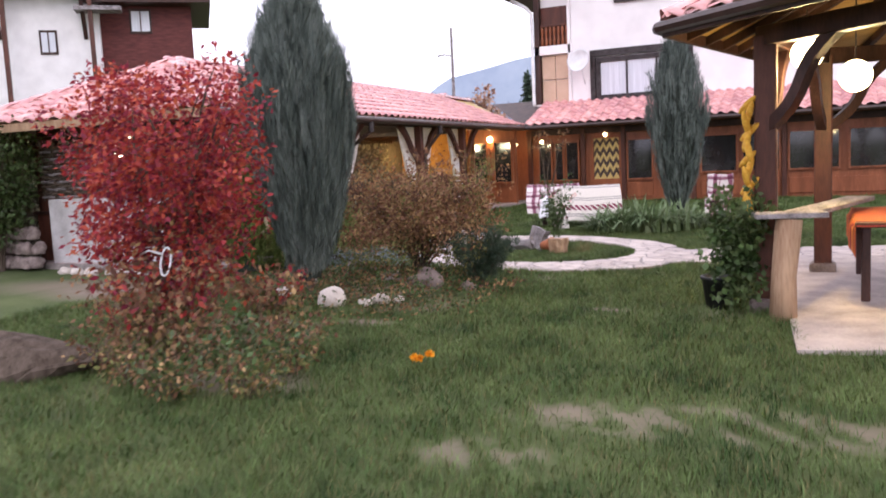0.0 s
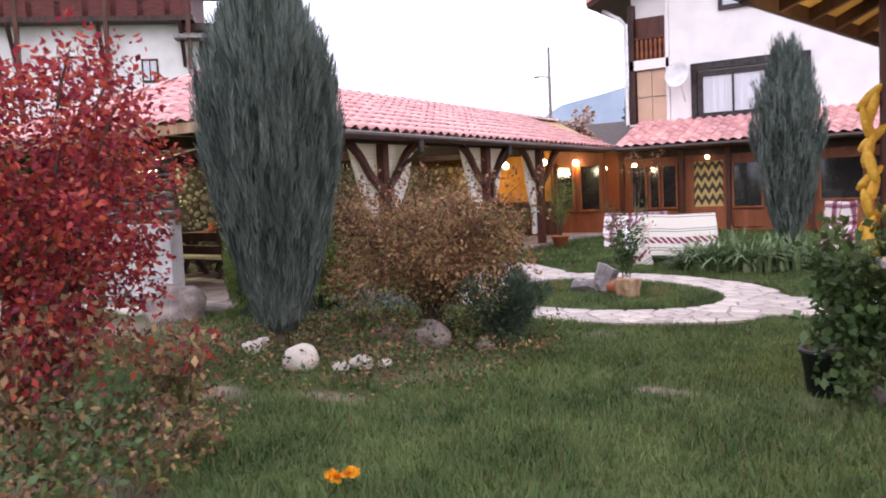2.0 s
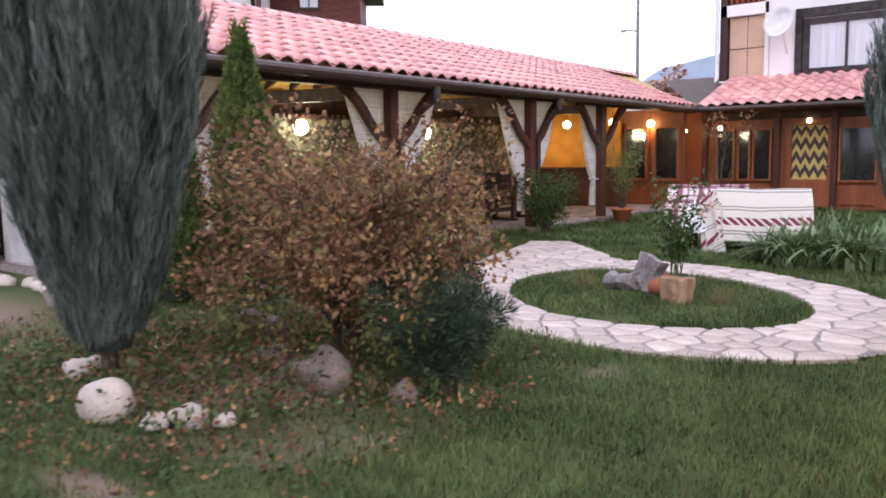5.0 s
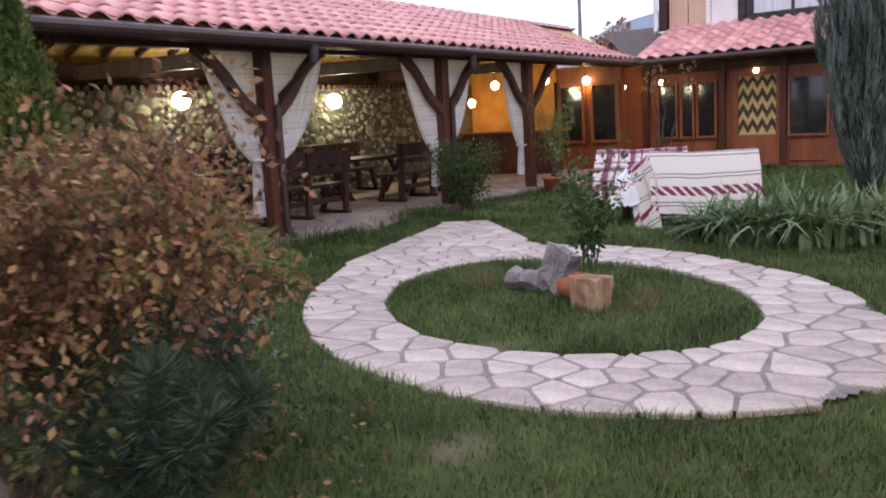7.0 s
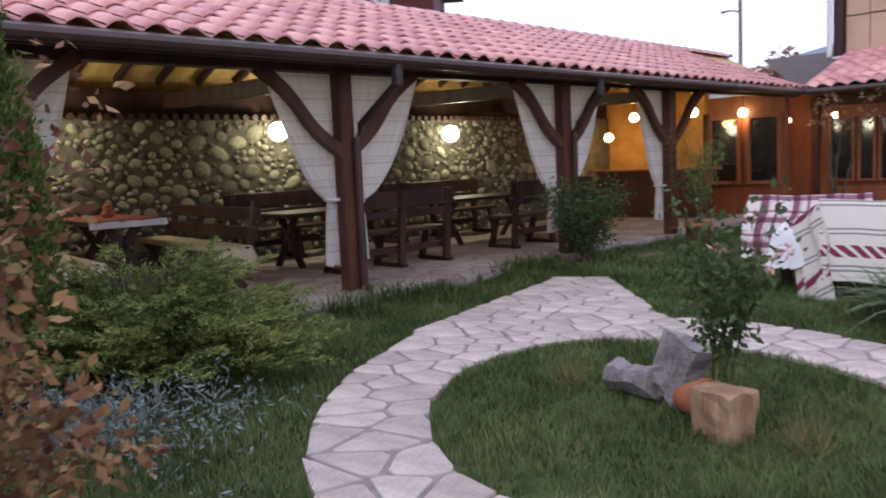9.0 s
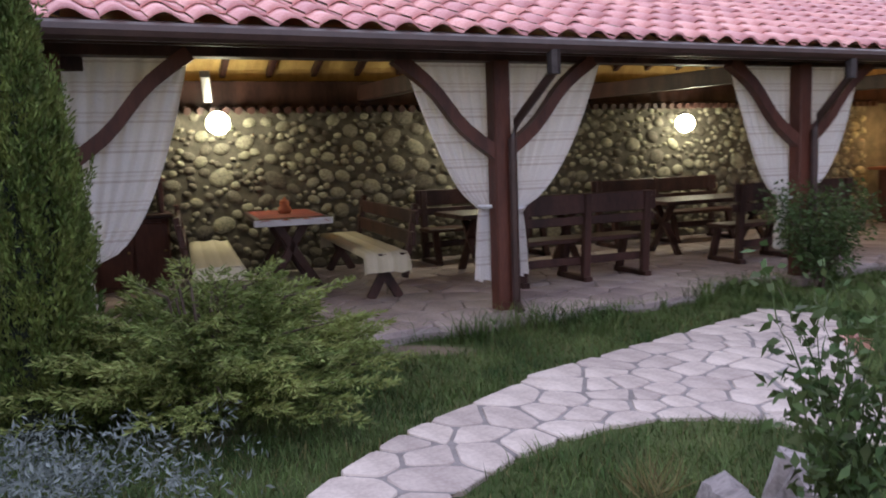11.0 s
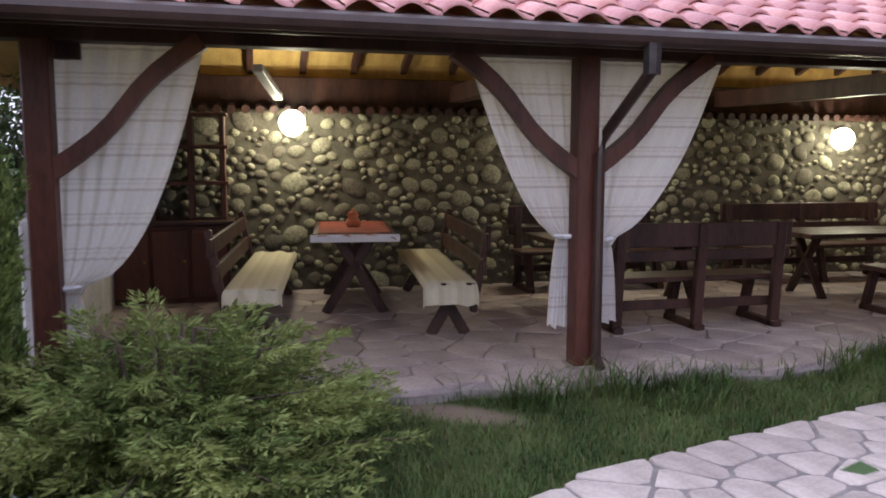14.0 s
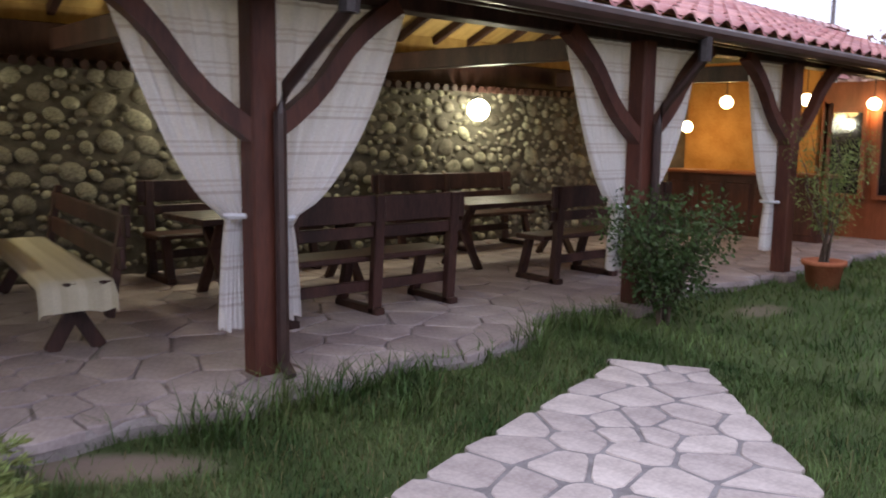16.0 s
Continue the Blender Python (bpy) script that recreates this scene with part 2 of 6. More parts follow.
M_PINE_N = mat("pine_needle", (0.022, 0.042, 0.026), (0.06, 0.09, 0.055), 3, 0.6, 0, 9, island=0.4)
M_IRIS = mat("iris_blade", (0.09, 0.14, 0.06), (0.20, 0.26, 0.13), 2, 0.5, 0, 9, island=0.4, thin=0.2)
M_SAGE = mat("silver_sage_leaf", (0.12, 0.145, 0.14), (0.24, 0.28, 0.28), 3, 0.8, 0, 9, island=0.3)
M_DRYSTEM = mat("dry_stem", (0.12, 0.08, 0.06), (0.25, 0.18, 0.13), 5, 0.9, 0, 20, island=0.4)
M_ROSE = mat("pale_rose", (0.6, 0.3, 0.28), (0.75, 0.45, 0.4), 6, 0.7, 0, 30, island=0.2)
M_MARIGOLD = mat("marigold_petal", (0.75, 0.22, 0.01), (0.85, 0.42, 0.02), 6, 0.7, 0, 30, island=0.2)
M_CORN = mat("corn_cob", (0.65, 0.30, 0.03), (0.80, 0.48, 0.07), 30, 0.6, 0.6, 90)
WOOL, GREY_YARN, PLUM = (0.70, 0.65, 0.60), (0.26, 0.24, 0.24), (0.20, 0.03, 0.07)
M_BLANKET = stripes("striped_blanket", [(0.0, WOOL), (0.14, GREY_YARN), (0.17, WOOL), (0.21, GREY_YARN), (0.24, WOOL), (0.36, PLUM), (0.54, WOOL), (0.70, GREY_YARN), (0.73, WOOL), (0.77, GREY_YARN), (0.80, WOOL)], 1, 0.62,
                    dash=[(0.0, WOOL), (0.14, GREY_YARN), (0.17, WOOL), (0.21, GREY_YARN), (0.24, WOOL), (0.36, WOOL), (0.54, WOOL), (0.70, GREY_YARN), (0.73, WOOL), (0.77, GREY_YARN), (0.80, WOOL)])
M_CHECK = stripes("checked_blanket", [(0.0, (0.80, 0.76, 0.75)), (0.40, (0.27, 0.10, 0.16)), (0.62, (0.66, 0.56, 0.58)), (0.7, (0.80, 0.76, 0.75)), (0.84, (0.36, 0.17, 0.23)), (0.93, (0.80, 0.76, 0.75))], 0, 0.30, cross=1, weave=0.95)
M_THROW = stripes("pale_throw", [(0.0, (0.55, 0.50, 0.37)), (0.4, (0.59, 0.54, 0.41)), (0.7, (0.51, 0.46, 0.33))], 1, 0.16)
M_RUG = stripes("red_runner", [(0.0, (0.20, 0.025, 0.02)), (0.3, (0.04, 0.02, 0.02)), (0.4, (0.30, 0.07, 0.03)), (0.7, (0.20, 0.025, 0.02))], 0, 0.3)
M_ORANGE_CLOTH = stripes("orange_blanket", [(0.0, (0.55, 0.12, 0.03)), (0.35, (0.05, 0.02, 0.02)), (0.45, (0.65, 0.20, 0.05)), (0.75, (0.30, 0.03, 0.03))], 1, 0.24)
M_WHITE_CLOTH = mat("white_cloth", (0.66, 0.66, 0.70), (0.80, 0.80, 0.84), 5, 0.9, 0.2, 60)
# pale blue: the haze of distance is put into the hill colour
M_HAZY_HILL = mat("far_hill_haze", (0.30, 0.36, 0.47), (0.38, 0.44, 0.54), 0.01, 1.0, 0, 0.05)
M_FARTREE = mat("far_tree", (0.13, 0.14, 0.06), (0.28, 0.26, 0.12), 0.5, 0.9, 0, 2, island=0.4)
M_FARTREE_R = mat("far_red_tree", (0.34, 0.20, 0.15), (0.48, 0.30, 0.22), 0.5, 0.9, 0, 2, island=0.4)
M_MAROON = mat("maroon_cladding", (0.075, 0.016, 0.016), (0.14, 0.035, 0.03), 2, 0.6, 0.2, 30, stretch=(1, 1, 4))
M_PEACH = mat("peach_board", (0.52, 0.36, 0.26), (0.62, 0.44, 0.33), 2, 0.7, 0.1, 30)
M_ZIG_Y = mat("ochre_wool", (0.50, 0.36, 0.13), (0.62, 0.47, 0.2), 20, 0.95, 0.3, 90)
M_ZIG_D = mat("dark_wool", (0.05, 0.035, 0.03), (0.10, 0.07, 0.06), 20, 0.95, 0.3, 90)


# ---- mesh helpers ----
def thing(name, loc, label, category, group="", kind=""):
    ob = new(name)
    ob.location = loc
    ob.empty_display_size = 0.1
    return tagged(ob, label, category, group, kind)


def finish(name, bm, material, parent=None, label="", smooth=False):
    me = bpy.data.meshes.new(name)
    bm.normal_update()
    bm.to_mesh(me)
    bm.free()
    if smooth:
        me.polygons.foreach_set("use_smooth", [True] * len(me.polygons))
    me.materials.append(material)
    ob = new(name, me)
    if parent:
        ob.parent = parent
        p = parent
        off = Vector((0, 0, 0))
        while p:
            off += p.location
            p = p.parent
        me.transform(Matrix.Translation(-off))
    if label:
        ob["label"] = label
    return ob


def part(name, bm, material, parent, label="", smooth=False):
    """One mesh, made in world coordinates, under a thing or a part."""
    return finish(name, bm, material, parent, label, smooth)


def add_box(bm, c, size, m=None, bevel=0.0):
    """Box with centre c and full size; m turns it about its centre."""
    g = bmesh.ops.create_cube(bm, size=1)
    mm = Matrix.Translation(c) @ (m or Matrix()) @ Matrix.Diagonal((*size, 1))
    bmesh.ops.transform(bm, matrix=mm, verts=g["verts"])
    if bevel:
        bmesh.ops.bevel(bm, geom=list({e for v in g["verts"] for e in v.link_edges}), offset=bevel, segments=1, affect="EDGES")


def boxm(c, size, m=None, bevel=0.008):
    bm = bmesh.new()
    add_box(bm, c, size, m, bevel)
    return bm


def span(x0, x1, y0, y1, z0, z1, bevel=0.006):
    return boxm(((x0 + x1) / 2, (y0 + y1) / 2, (z0 + z1) / 2), (x1 - x0, y1 - y0, z1 - z0), None, bevel)


def beam(bm, a, b, w, h, bevel=0.008):
    """Squared timber from a to b."""
    a, b = Vector(a), Vector(b)
    d = b - a
    q = d.to_track_quat("Y", "Z").to_matrix().to_4x4()
    add_box(bm, (a + b) / 2, (w, d.length, h), q, bevel)


def tube(bm, pts, radii, n=8, caps=True, square=False):
    """Tapered tube along points."""
    rings = []
    pts = [Vector(p) for p in pts]
    for i, p in enumerate(pts):
        d = (pts[min(i + 1, len(pts) - 1)] - pts[max(i - 1, 0)]).normalized()
        up = Vector((0, 0, 1)) if abs(d.z) < 0.95 else Vector((1, 0, 0))
        s = d.cross(up).normalized()
        u = s.cross(d)
        r = radii[i] if hasattr(radii, "__len__") else radii
        rings.append([bm.verts.new(p + r * (s * math.cos(a) + u * math.sin(a))) for a in [math.pi / 4 * square + 2 * math.pi * k / n for k in range(n)]])
    for r0, r1 in zip(rings, rings[1:]):
        for k in range(n):
            bm.faces.new((r0[k], r0[(k + 1) % n], r1[(k + 1) % n], r1[k]))
    if caps:
        bm.faces.new(rings[0][::-1])
        bm.faces.new(rings[-1])


def lathe(bm, c, profile, n=20):
    """Turned body: profile of (radius, height) about the upright through c."""
    rings = [[bm.verts.new((c[0] + r * math.cos(2 * math.pi * k / n), c[1] + r * math.sin(2 * math.pi * k / n), c[2] + z)) for k in range(n)] for r, z in profile]
    for r0, r1 in zip(rings, rings[1:]):
        for k in range(n):
            bm.faces.new((r0[k], r0[(k + 1) % n], r1[(k + 1) % n], r1[k]))
    bm.faces.new(rings[0][::-1])
    bm.faces.new(rings[-1])


def soup(name, verts, faces, material, parent=None, smooth=False):
    """Mesh object from arrays: verts (n, 3), faces (m, 3 or 4)."""
    me = bpy.data.meshes.new(name)
    verts = np.asarray(verts, dtype=np.float32)
    faces = np.asarray(faces, dtype=np.int32)
    k = faces.shape[1]
    me.vertices.add(len(verts))
    me.vertices.foreach_set("co", verts.ravel())
    me.loops.add(faces.size)
    me.loops.foreach_set("vertex_index", faces.ravel())
    me.polygons.add(len(faces))
    me.polygons.foreach_set("loop_start", np.arange(0, faces.size, k, dtype=np.int32))
    if smooth:
        me.polygons.foreach_set("use_smooth", np.ones(len(faces), dtype=bool))
    me.update(calc_edges=True)
    me.validate()
    me.materials.append(material)
    ob = new(name, me)
    if parent:
        ob.parent = parent
        me.transform(Matrix.Translation(-parent.location))
    return ob


RNG = np.random.default_rng(7)


def unit(v):
    return v / np.maximum(np.linalg.norm(v, axis=1, keepdims=True), 1e-9)


def leaves(name, base, along, length, width, material, parent=None, fold=0.15):
    """Many leaves: kite-shaped blades from base points along directions, each its own loose piece."""
    base, along = np.asarray(base), unit(np.asarray(along))
    n = len(base)
    length = np.broadcast_to(np.asarray(length, dtype=float), (n,))[:, None]
    width = np.broadcast_to(np.asarray(width, dtype=float), (n,))[:, None]
    side = unit(np.cross(along, unit(RNG.normal(size=(n, 3)))))
    nrm = np.cross(along, side)
    v = np.stack([base, base + along * length * 0.45 + side * width * 0.5 + nrm * width * fold, base + along * length, base + along * length * 0.45 - side * width * 0.5 + nrm * width * fold], axis=1)
    return soup(name, v.reshape(-1, 3), np.arange(4 * n).reshape(n, 4), material, parent)


def ball_points(n, c, r, shell=0.5):
    """Random points in an ellipsoid, more of them towards its shell."""
    d = unit(RNG.normal(size=(n, 3)))
    k = RNG.uniform(shell ** 3, 1, n) ** (1 / 3)
    return np.asarray(c) + d * k[:, None] * np.asarray(r), d


def rock(name, c, size, material, label, seed, category="rock", rough=0.18, parent=None):
    bm = bmesh.new()
    bmesh.ops.create_icosphere(bm, subdivisions=3, radius=1)
    for v in bm.verts:
        p = v.co.copy()
        k = 1 + rough * noise.noise(p * 1.3 + Vector((seed * 3.1, 0, 0))) * 2 + rough * 0.4 * noise.noise(p * 4 + Vector((0, seed, 0)))
        v.co = Vector((p.x * size[0] * k, p.y * size[1] * k, max(p.z * size[2] * k, -size[2] * 0.55))) + Vector(c)
    ob = finish(name, bm, material, parent, "", True)
    return tagged(ob, label, category) if not parent else ob


def ground_z(x, y):
    """Height of the lawn: a low rockery mound beside the path, else level."""
    return 0.20 * np.exp(-((x - 0.2) ** 2) / 1.6 - ((y - 5.1) ** 2) / 1.2) + 0.015 * np.sin(1.3 * x + 0.4) * np.sin(1.1 * y)

# ---- ground ----
def axis_steps(lo, hi, fine_lo, fine_hi, step):
    a = list(np.arange(fine_lo, fine_hi + 1e-6, step))
    g, s = [], step
    x = fine_hi
    while x < hi:
        s *= 1.5
        x = min(x + s, hi)
        a.append(x)
    s, x = step, fine_lo
    while x > lo:
        s *= 1.5
        x = max(x - s, lo)
        g.append(x)
    return np.array(g[::-1] + a)


def bare(x, y):
    """How bare the soil is, 0 to 1."""
    v = np.sin(1.9 * x + 1.1 * np.sin(1.3 * y)) * np.sin(1.7 * y + 0.9 * np.sin(2.3 * x)) + 0.5 * np.sin(4.1 * x + 2.0 * y)
    b = np.clip((v - 0.8) * 1.5, 0, 0.6)
    b = np.maximum(b, np.clip(1.75 - np.minimum(np.hypot((x - 4.45) / 1.15, (y - 1.35) / 0.36), np.hypot((x - 3.4) / 0.4, (y - 0.5) / 0.28)), 0, 1) * np.clip(0.9 + 0.5 * np.sin(7 * x + 2 * np.sin(5 * y)) * np.sin(9 * y + 2 * np.sin(4 * x)) + 0.3 * np.sin(23 * x + 17 * y), 0, 1))
    b = np.maximum(b, np.clip(1.7 - np.hypot((x + 3.3 - 0.6 * (y - 9.75)) / 0.22, (y - 9.75) / 0.4), 0, 1))
    b = np.maximum(b, np.clip(1.5 - np.hypot((x + 3.3) / 0.3, (y - 15.7) / 0.5), 0, 1))
    b = np.maximum(b, np.clip(1.25 - np.hypot((x - 0.35) / 1.7, (y - 4.85) / 1.15), 0, 1))
    b = np.maximum(b, np.clip(1.5 - np.hypot((x - 3.1) / 0.3, (y - 4.62) / 0.15), 0, 1))
    b = np.maximum(b, np.clip(1.4 - np.hypot((x + 0.2) / 0.55, (y - 3.3) / 0.28), 0, 1))
    b = np.maximum(b, np.clip(1.3 - np.hypot((x - 1.0) / 1.1, (y - 1.35) / 0.5), 0, 0.8))
    b = np.maximum(b, np.clip(1.2 - np.hypot((x - 0.9) / 0.6, (y - 3.55) / 0.22), 0, 1))
    return np.maximum(b, np.clip(1.25 - np.hypot((x + 4.3) / 3.4, (y - 5.0) / 1.4), 0, 1))


gx, gy = axis_steps(-900, 900, -9, 9, 0.25), axis_steps(-900, 1500, -6, 24, 0.25)
gx = np.unique(np.concatenate([gx, np.arange(-5, 6, 0.0625)]))
gy = np.unique(np.concatenate([gy, np.arange(-1, 11, 0.0625)]))
GX, GY = np.meshgrid(gx, gy, indexing="ij")
near = np.exp(-((GX / 14) ** 2) - (((GY - 8) / 18) ** 2))
GZ = ground_z(GX, GY) * near
gi = np.arange(GX.size).reshape(GX.shape)
gf = np.stack([gi[:-1, :-1], gi[1:, :-1], gi[1:, 1:], gi[:-1, 1:]], axis=-1).reshape(-1, 4)
ground = soup("ground", np.stack([GX, GY, GZ], axis=-1).reshape(-1, 3), gf, M_EARTH, None, True)
worn = ground.data.attributes.new("worn", "FLOAT", "POINT")
worn.data.foreach_set("value", (bare(GX, GY) * near).astype(np.float32).ravel())
tagged(ground, "patchy green lawn with bare brown soil between the grass", "lawn", kind="structure")

# ---- plan of the stone path ----
RING_C = (0.69, 9.65)
RING_IN = [1.56, 1.30, 1.20, 1.28, 1.50, 1.72, 1.52, 1.40, 1.42, 1.60, 1.78, 1.92]
RING_OUT = [2.34, 2.07, 1.90, 2.12, 2.50, 2.62, 2.42, 2.10, 2.08, 2.36, 2.80, 3.06]
SPURS = [((2.9, 8.9), (4.3, 9.2), 0.75, 0.8), ((4.3, 9.2), (9.5, 10.0), 0.8, 0.8)]
# the pointed stub of the path towards the pavilion
STUB = [(-1.2, 9.0), (0.2, 10.6), (-0.45, 11.55), (-2.45, 13.42), (-2.97, 13.12), (-2.46, 11.3), (-2.12, 10.2), (-1.62, 9.3)]


def ring_table(values):
    """Radius at each degree round the ring, with the corners smoothed."""
    v = np.interp(np.arange(360), np.linspace(0, 360, 13), values + values[:1])
    k = np.exp(-(np.arange(-30, 31) / 12.0) ** 2)
    return np.convolve(np.concatenate([v[-30:], v, v[:30]]), k / k.sum(), "valid")


RING_IN_DEG, RING_OUT_DEG = ring_table(RING_IN), ring_table(RING_OUT)


def path_depth(x, y):
    """Below zero on the path, above zero off it."""
    dx, dy = x - RING_C[0], y - RING_C[1]
    a = np.degrees(np.arctan2(dy, dx)) % 360
    r = np.hypot(dx, dy)
    rin = np.interp(a, np.arange(361), np.append(RING_IN_DEG, RING_IN_DEG[0]))
    rout = np.interp(a, np.arange(361), np.append(RING_OUT_DEG, RING_OUT_DEG[0]))
    inside = rin - r
    d = np.maximum(inside, r - rout)
    s = -9.0
    for (px, py), (qx, qy) in zip(STUB, STUB[1:] + STUB[:1]):
        k = math.hypot(qx - px, qy - py)
        s = np.maximum(s, ((x - px) * (qy - py) - (y - py) * (qx - px)) / k)
    d = np.minimum(d, np.maximum(s, inside))
    for p, q, w0, w1 in SPURS:
        ex, ey = q[0] - p[0], q[1] - p[1]
        t = np.clip(((x - p[0]) * ex + (y - p[1]) * ey) / (ex * ex + ey * ey), 0, 1)
        s = np.hypot(x - p[0] - t * ex, y - p[1] - t * ey) - (w0 + (w1 - w0) * t)
        d = np.minimum(d, np.maximum(s, inside))
    return d


def clip_cell(poly, mx, my, nx, ny):
    out = []
    for i, (ax, ay) in enumerate(poly):
        bx, by = poly[(i + 1) % len(poly)]
        da, db = (ax - mx) * nx + (ay - my) * ny, (bx - mx) * nx + (by - my) * ny
        if da <= 0:
            out.append((ax, ay))
        if (da < 0) != (db < 0) and abs(da - db) > 1e-9:
            k = da / (da - db)
            out.append((ax + k * (bx - ax), ay + k * (by - ay)))
    return out


def flagstones(depth, box, gap, joint, rnd):
    """Irregular stone outlines that fill a region whose depth function is below zero."""
    seeds = []
    x0, x1, y0, y1 = box
    for _ in range(int((x1 - x0) * (y1 - y0) / gap ** 2 * 14)):
        p = (rnd.uniform(x0, x1), rnd.uniform(y0, y1))
        if depth(*p) < -gap * 0.28 and all((p[0] - q[0]) ** 2 + (p[1] - q[1]) ** 2 > (gap * (0.75 + 0.35 * noise.noise((p[0] * 1.3, p[1] * 1.3, 0)))) ** 2 for q in seeds):
            seeds.append(p)
    ghosts = []
    for x, y in seeds:
        d = depth(x, y)
        if d > -gap * 1.1:
            e = 0.02
            gx_, gy_ = (depth(x + e, y) - depth(x - e, y)) / (2 * e), (depth(x, y + e) - depth(x, y - e)) / (2 * e)
            k = math.hypot(gx_, gy_) or 1
            ghosts.append((x - 2 * d * gx_ / k, y - 2 * d * gy_ / k))
    every = seeds + ghosts
    cells = []
    for i, (x, y) in enumerate(seeds):
        poly = [(x - gap * 1.2, y - gap * 1.2), (x + gap * 1.2, y - gap * 1.2), (x + gap * 1.2, y + gap * 1.2), (x - gap * 1.2, y + gap * 1.2)]
        for j, (u, v) in enumerate(every):
            if j != i and (u - x) ** 2 + (v - y) ** 2 < (gap * 3.2) ** 2:
                k = math.hypot(u - x, v - y)
                nx, ny = (u - x) / k, (v - y) / k
                poly = clip_cell(poly, (x + u) / 2 - nx * joint, (y + v) / 2 - ny * joint, nx, ny)
                if len(poly) < 3:
                    break
        if len(poly) >= 3:
            cells.append(((x, y), poly))
    return cells


def stone_mesh(name, centre, poly, z0, z1, material):
    """A slab with chipped corners and a worn upper edge."""
    bm = bmesh.new()
    cx, cy = centre
    pts = []
    m = len(poly)
    for i in range(m):
        ax, ay = poly[i - 1]
        bx, by = poly[i]
        ex, ey = poly[(i + 1) % m]
        if math.hypot(bx - ax, by - ay) < 0.03:
            continue
        pts.append((bx + (ax - bx) * 0.14, by + (ay - by) * 0.14))
        pts.append((bx + (ex - bx) * 0.14, by + (ey - by) * 0.14))
    if len(pts) < 4:
        bm.free()
        return None
    pts = [(x + 0.022 * noise.noise((x * 7, y * 7, 1.0)), y + 0.022 * noise.noise((x * 7, y * 7, 5.0))) for x, y in pts]
    low = [bm.verts.new((x - cx, y - cy, z0)) for x, y in pts]
    mid = [bm.verts.new((x - cx, y - cy, z1 - 0.007)) for x, y in pts]
    top = [bm.verts.new(((x - cx) * 0.97, (y - cy) * 0.97, z1 + 0.006 * noise.noise((x * 3, y * 3, 2.0)))) for x, y in pts]
    n = len(pts)
    for a, b in ((low, mid), (mid, top)):
        for k in range(n):
            bm.faces.new((a[k], a[(k + 1) % n], b[(k + 1) % n], b[k]))
    bm.faces.new(top)
    me = bpy.data.meshes.new(name)
    bm.normal_update()
    bm.to_mesh(me)
    bm.free()
    me.materials.append(material)
    return me


def lay(name, cells, parent, z0, z1, material):
    for c, poly in cells:
        me = stone_mesh(name, c, poly, z0, z1, material)
        if me:
            ob = new(name, me)
            ob.parent = parent
            ob.location = (c[0], c[1], 0)


def sheet(name, box, step, inside, z, material, thick=0.06):
    """A thin bed that fills a region, on a fine grid."""
    bm = bmesh.new()
    x0, x1, y0, y1 = box
    vs = {}

    def vert(i, j):
        if (i, j) not in vs:
            vs[i, j] = bm.verts.new((x0 + i * step, y0 + j * step, z))
        return vs[i, j]

    for i in range(int((x1 - x0) / step)):
        for j in range(int((y1 - y0) / step)):
            if inside(x0 + (i + 0.5) * step, y0 + (j + 0.5) * step):
                bm.faces.new((vert(i, j), vert(i + 1, j), vert(i + 1, j + 1), vert(i, j + 1)))
    return bm


path = finish("path", sheet("path", (-3.2, 9.6, 6.8, 13.6), 0.04, lambda x, y: path_depth(x, y) < -0.05, 0.026, M_JOINT), M_JOINT)
tagged(path, "ring-shaped garden path of pale irregular flagstones in the lawn", "path", kind="structure")

# ---- pavilion plan ----
WALL_X = -8.15
POSTS = [(-3.9, 7.14), (-3.96, 10.86), (-3.93, 14.54), (-4.02, 17.36)]
EAVE_Z, RIDGE_Z = 2.51, 3.68
EAVE_S, EAVE_N, APEX_Y = 6.0, 22.2, 8.9
FLOOR_Z = 0.1


def eave_x(y):
    return -3.12 - 0.055 * (y - 8)


def ridge_x(y):
    return eave_x(y) - 3.0


def floor_x(y):
    """The ragged garden edge of the pavilion floor."""
    k = np.clip((y - 12.3) / 1.5, 0, 1)
    return -3.56 - 0.5 * k * k * (3 - 2 * k) + 0.07 * np.sin(3.1 * y) + 0.05 * np.sin(7.3 * y + 1)


def floor_depth(x, y):
    return max(x - floor_x(y), WALL_X + 0.02 - x, 6.7 - y, y - 21.4)


bm = bmesh.new()
rows = [[bm.verts.new(p) for p in ((WALL_X - 0.1, y, -0.1), (WALL_X - 0.1, y, FLOOR_Z - 0.015), (floor_x(y) - 0.03, y, FLOOR_Z - 0.015), (floor_x(y), y, FLOOR_Z - 0.05), (floor_x(y), y, -0.1))] for y in [6.6 + 0.2 * i for i in range(83)]]
for r0, r1 in zip(rows, rows[1:]):
    for k in range(4):
        bm.faces.new((r0[k], r0[k + 1], r1[k + 1], r1[k]))
bm.faces.new(rows[0])
bm.faces.new(rows[-1][::-1])
bmesh.ops.recalc_face_normals(bm, faces=bm.faces)
floor = tagged(finish("floor", bm, M_FLOOR_JOINT), "pavilion floor of greyish flagstones set in mortar", "floor", kind="structure")

# back wall with river stones
wall_back = tagged(finish("wall_back", span(WALL_X - 0.35, WALL_X, 6.4, 23.0, -0.1, 2.25, 0), M_MORTAR), "pavilion back wall of round river stones in mortar", "wall", kind="structure")


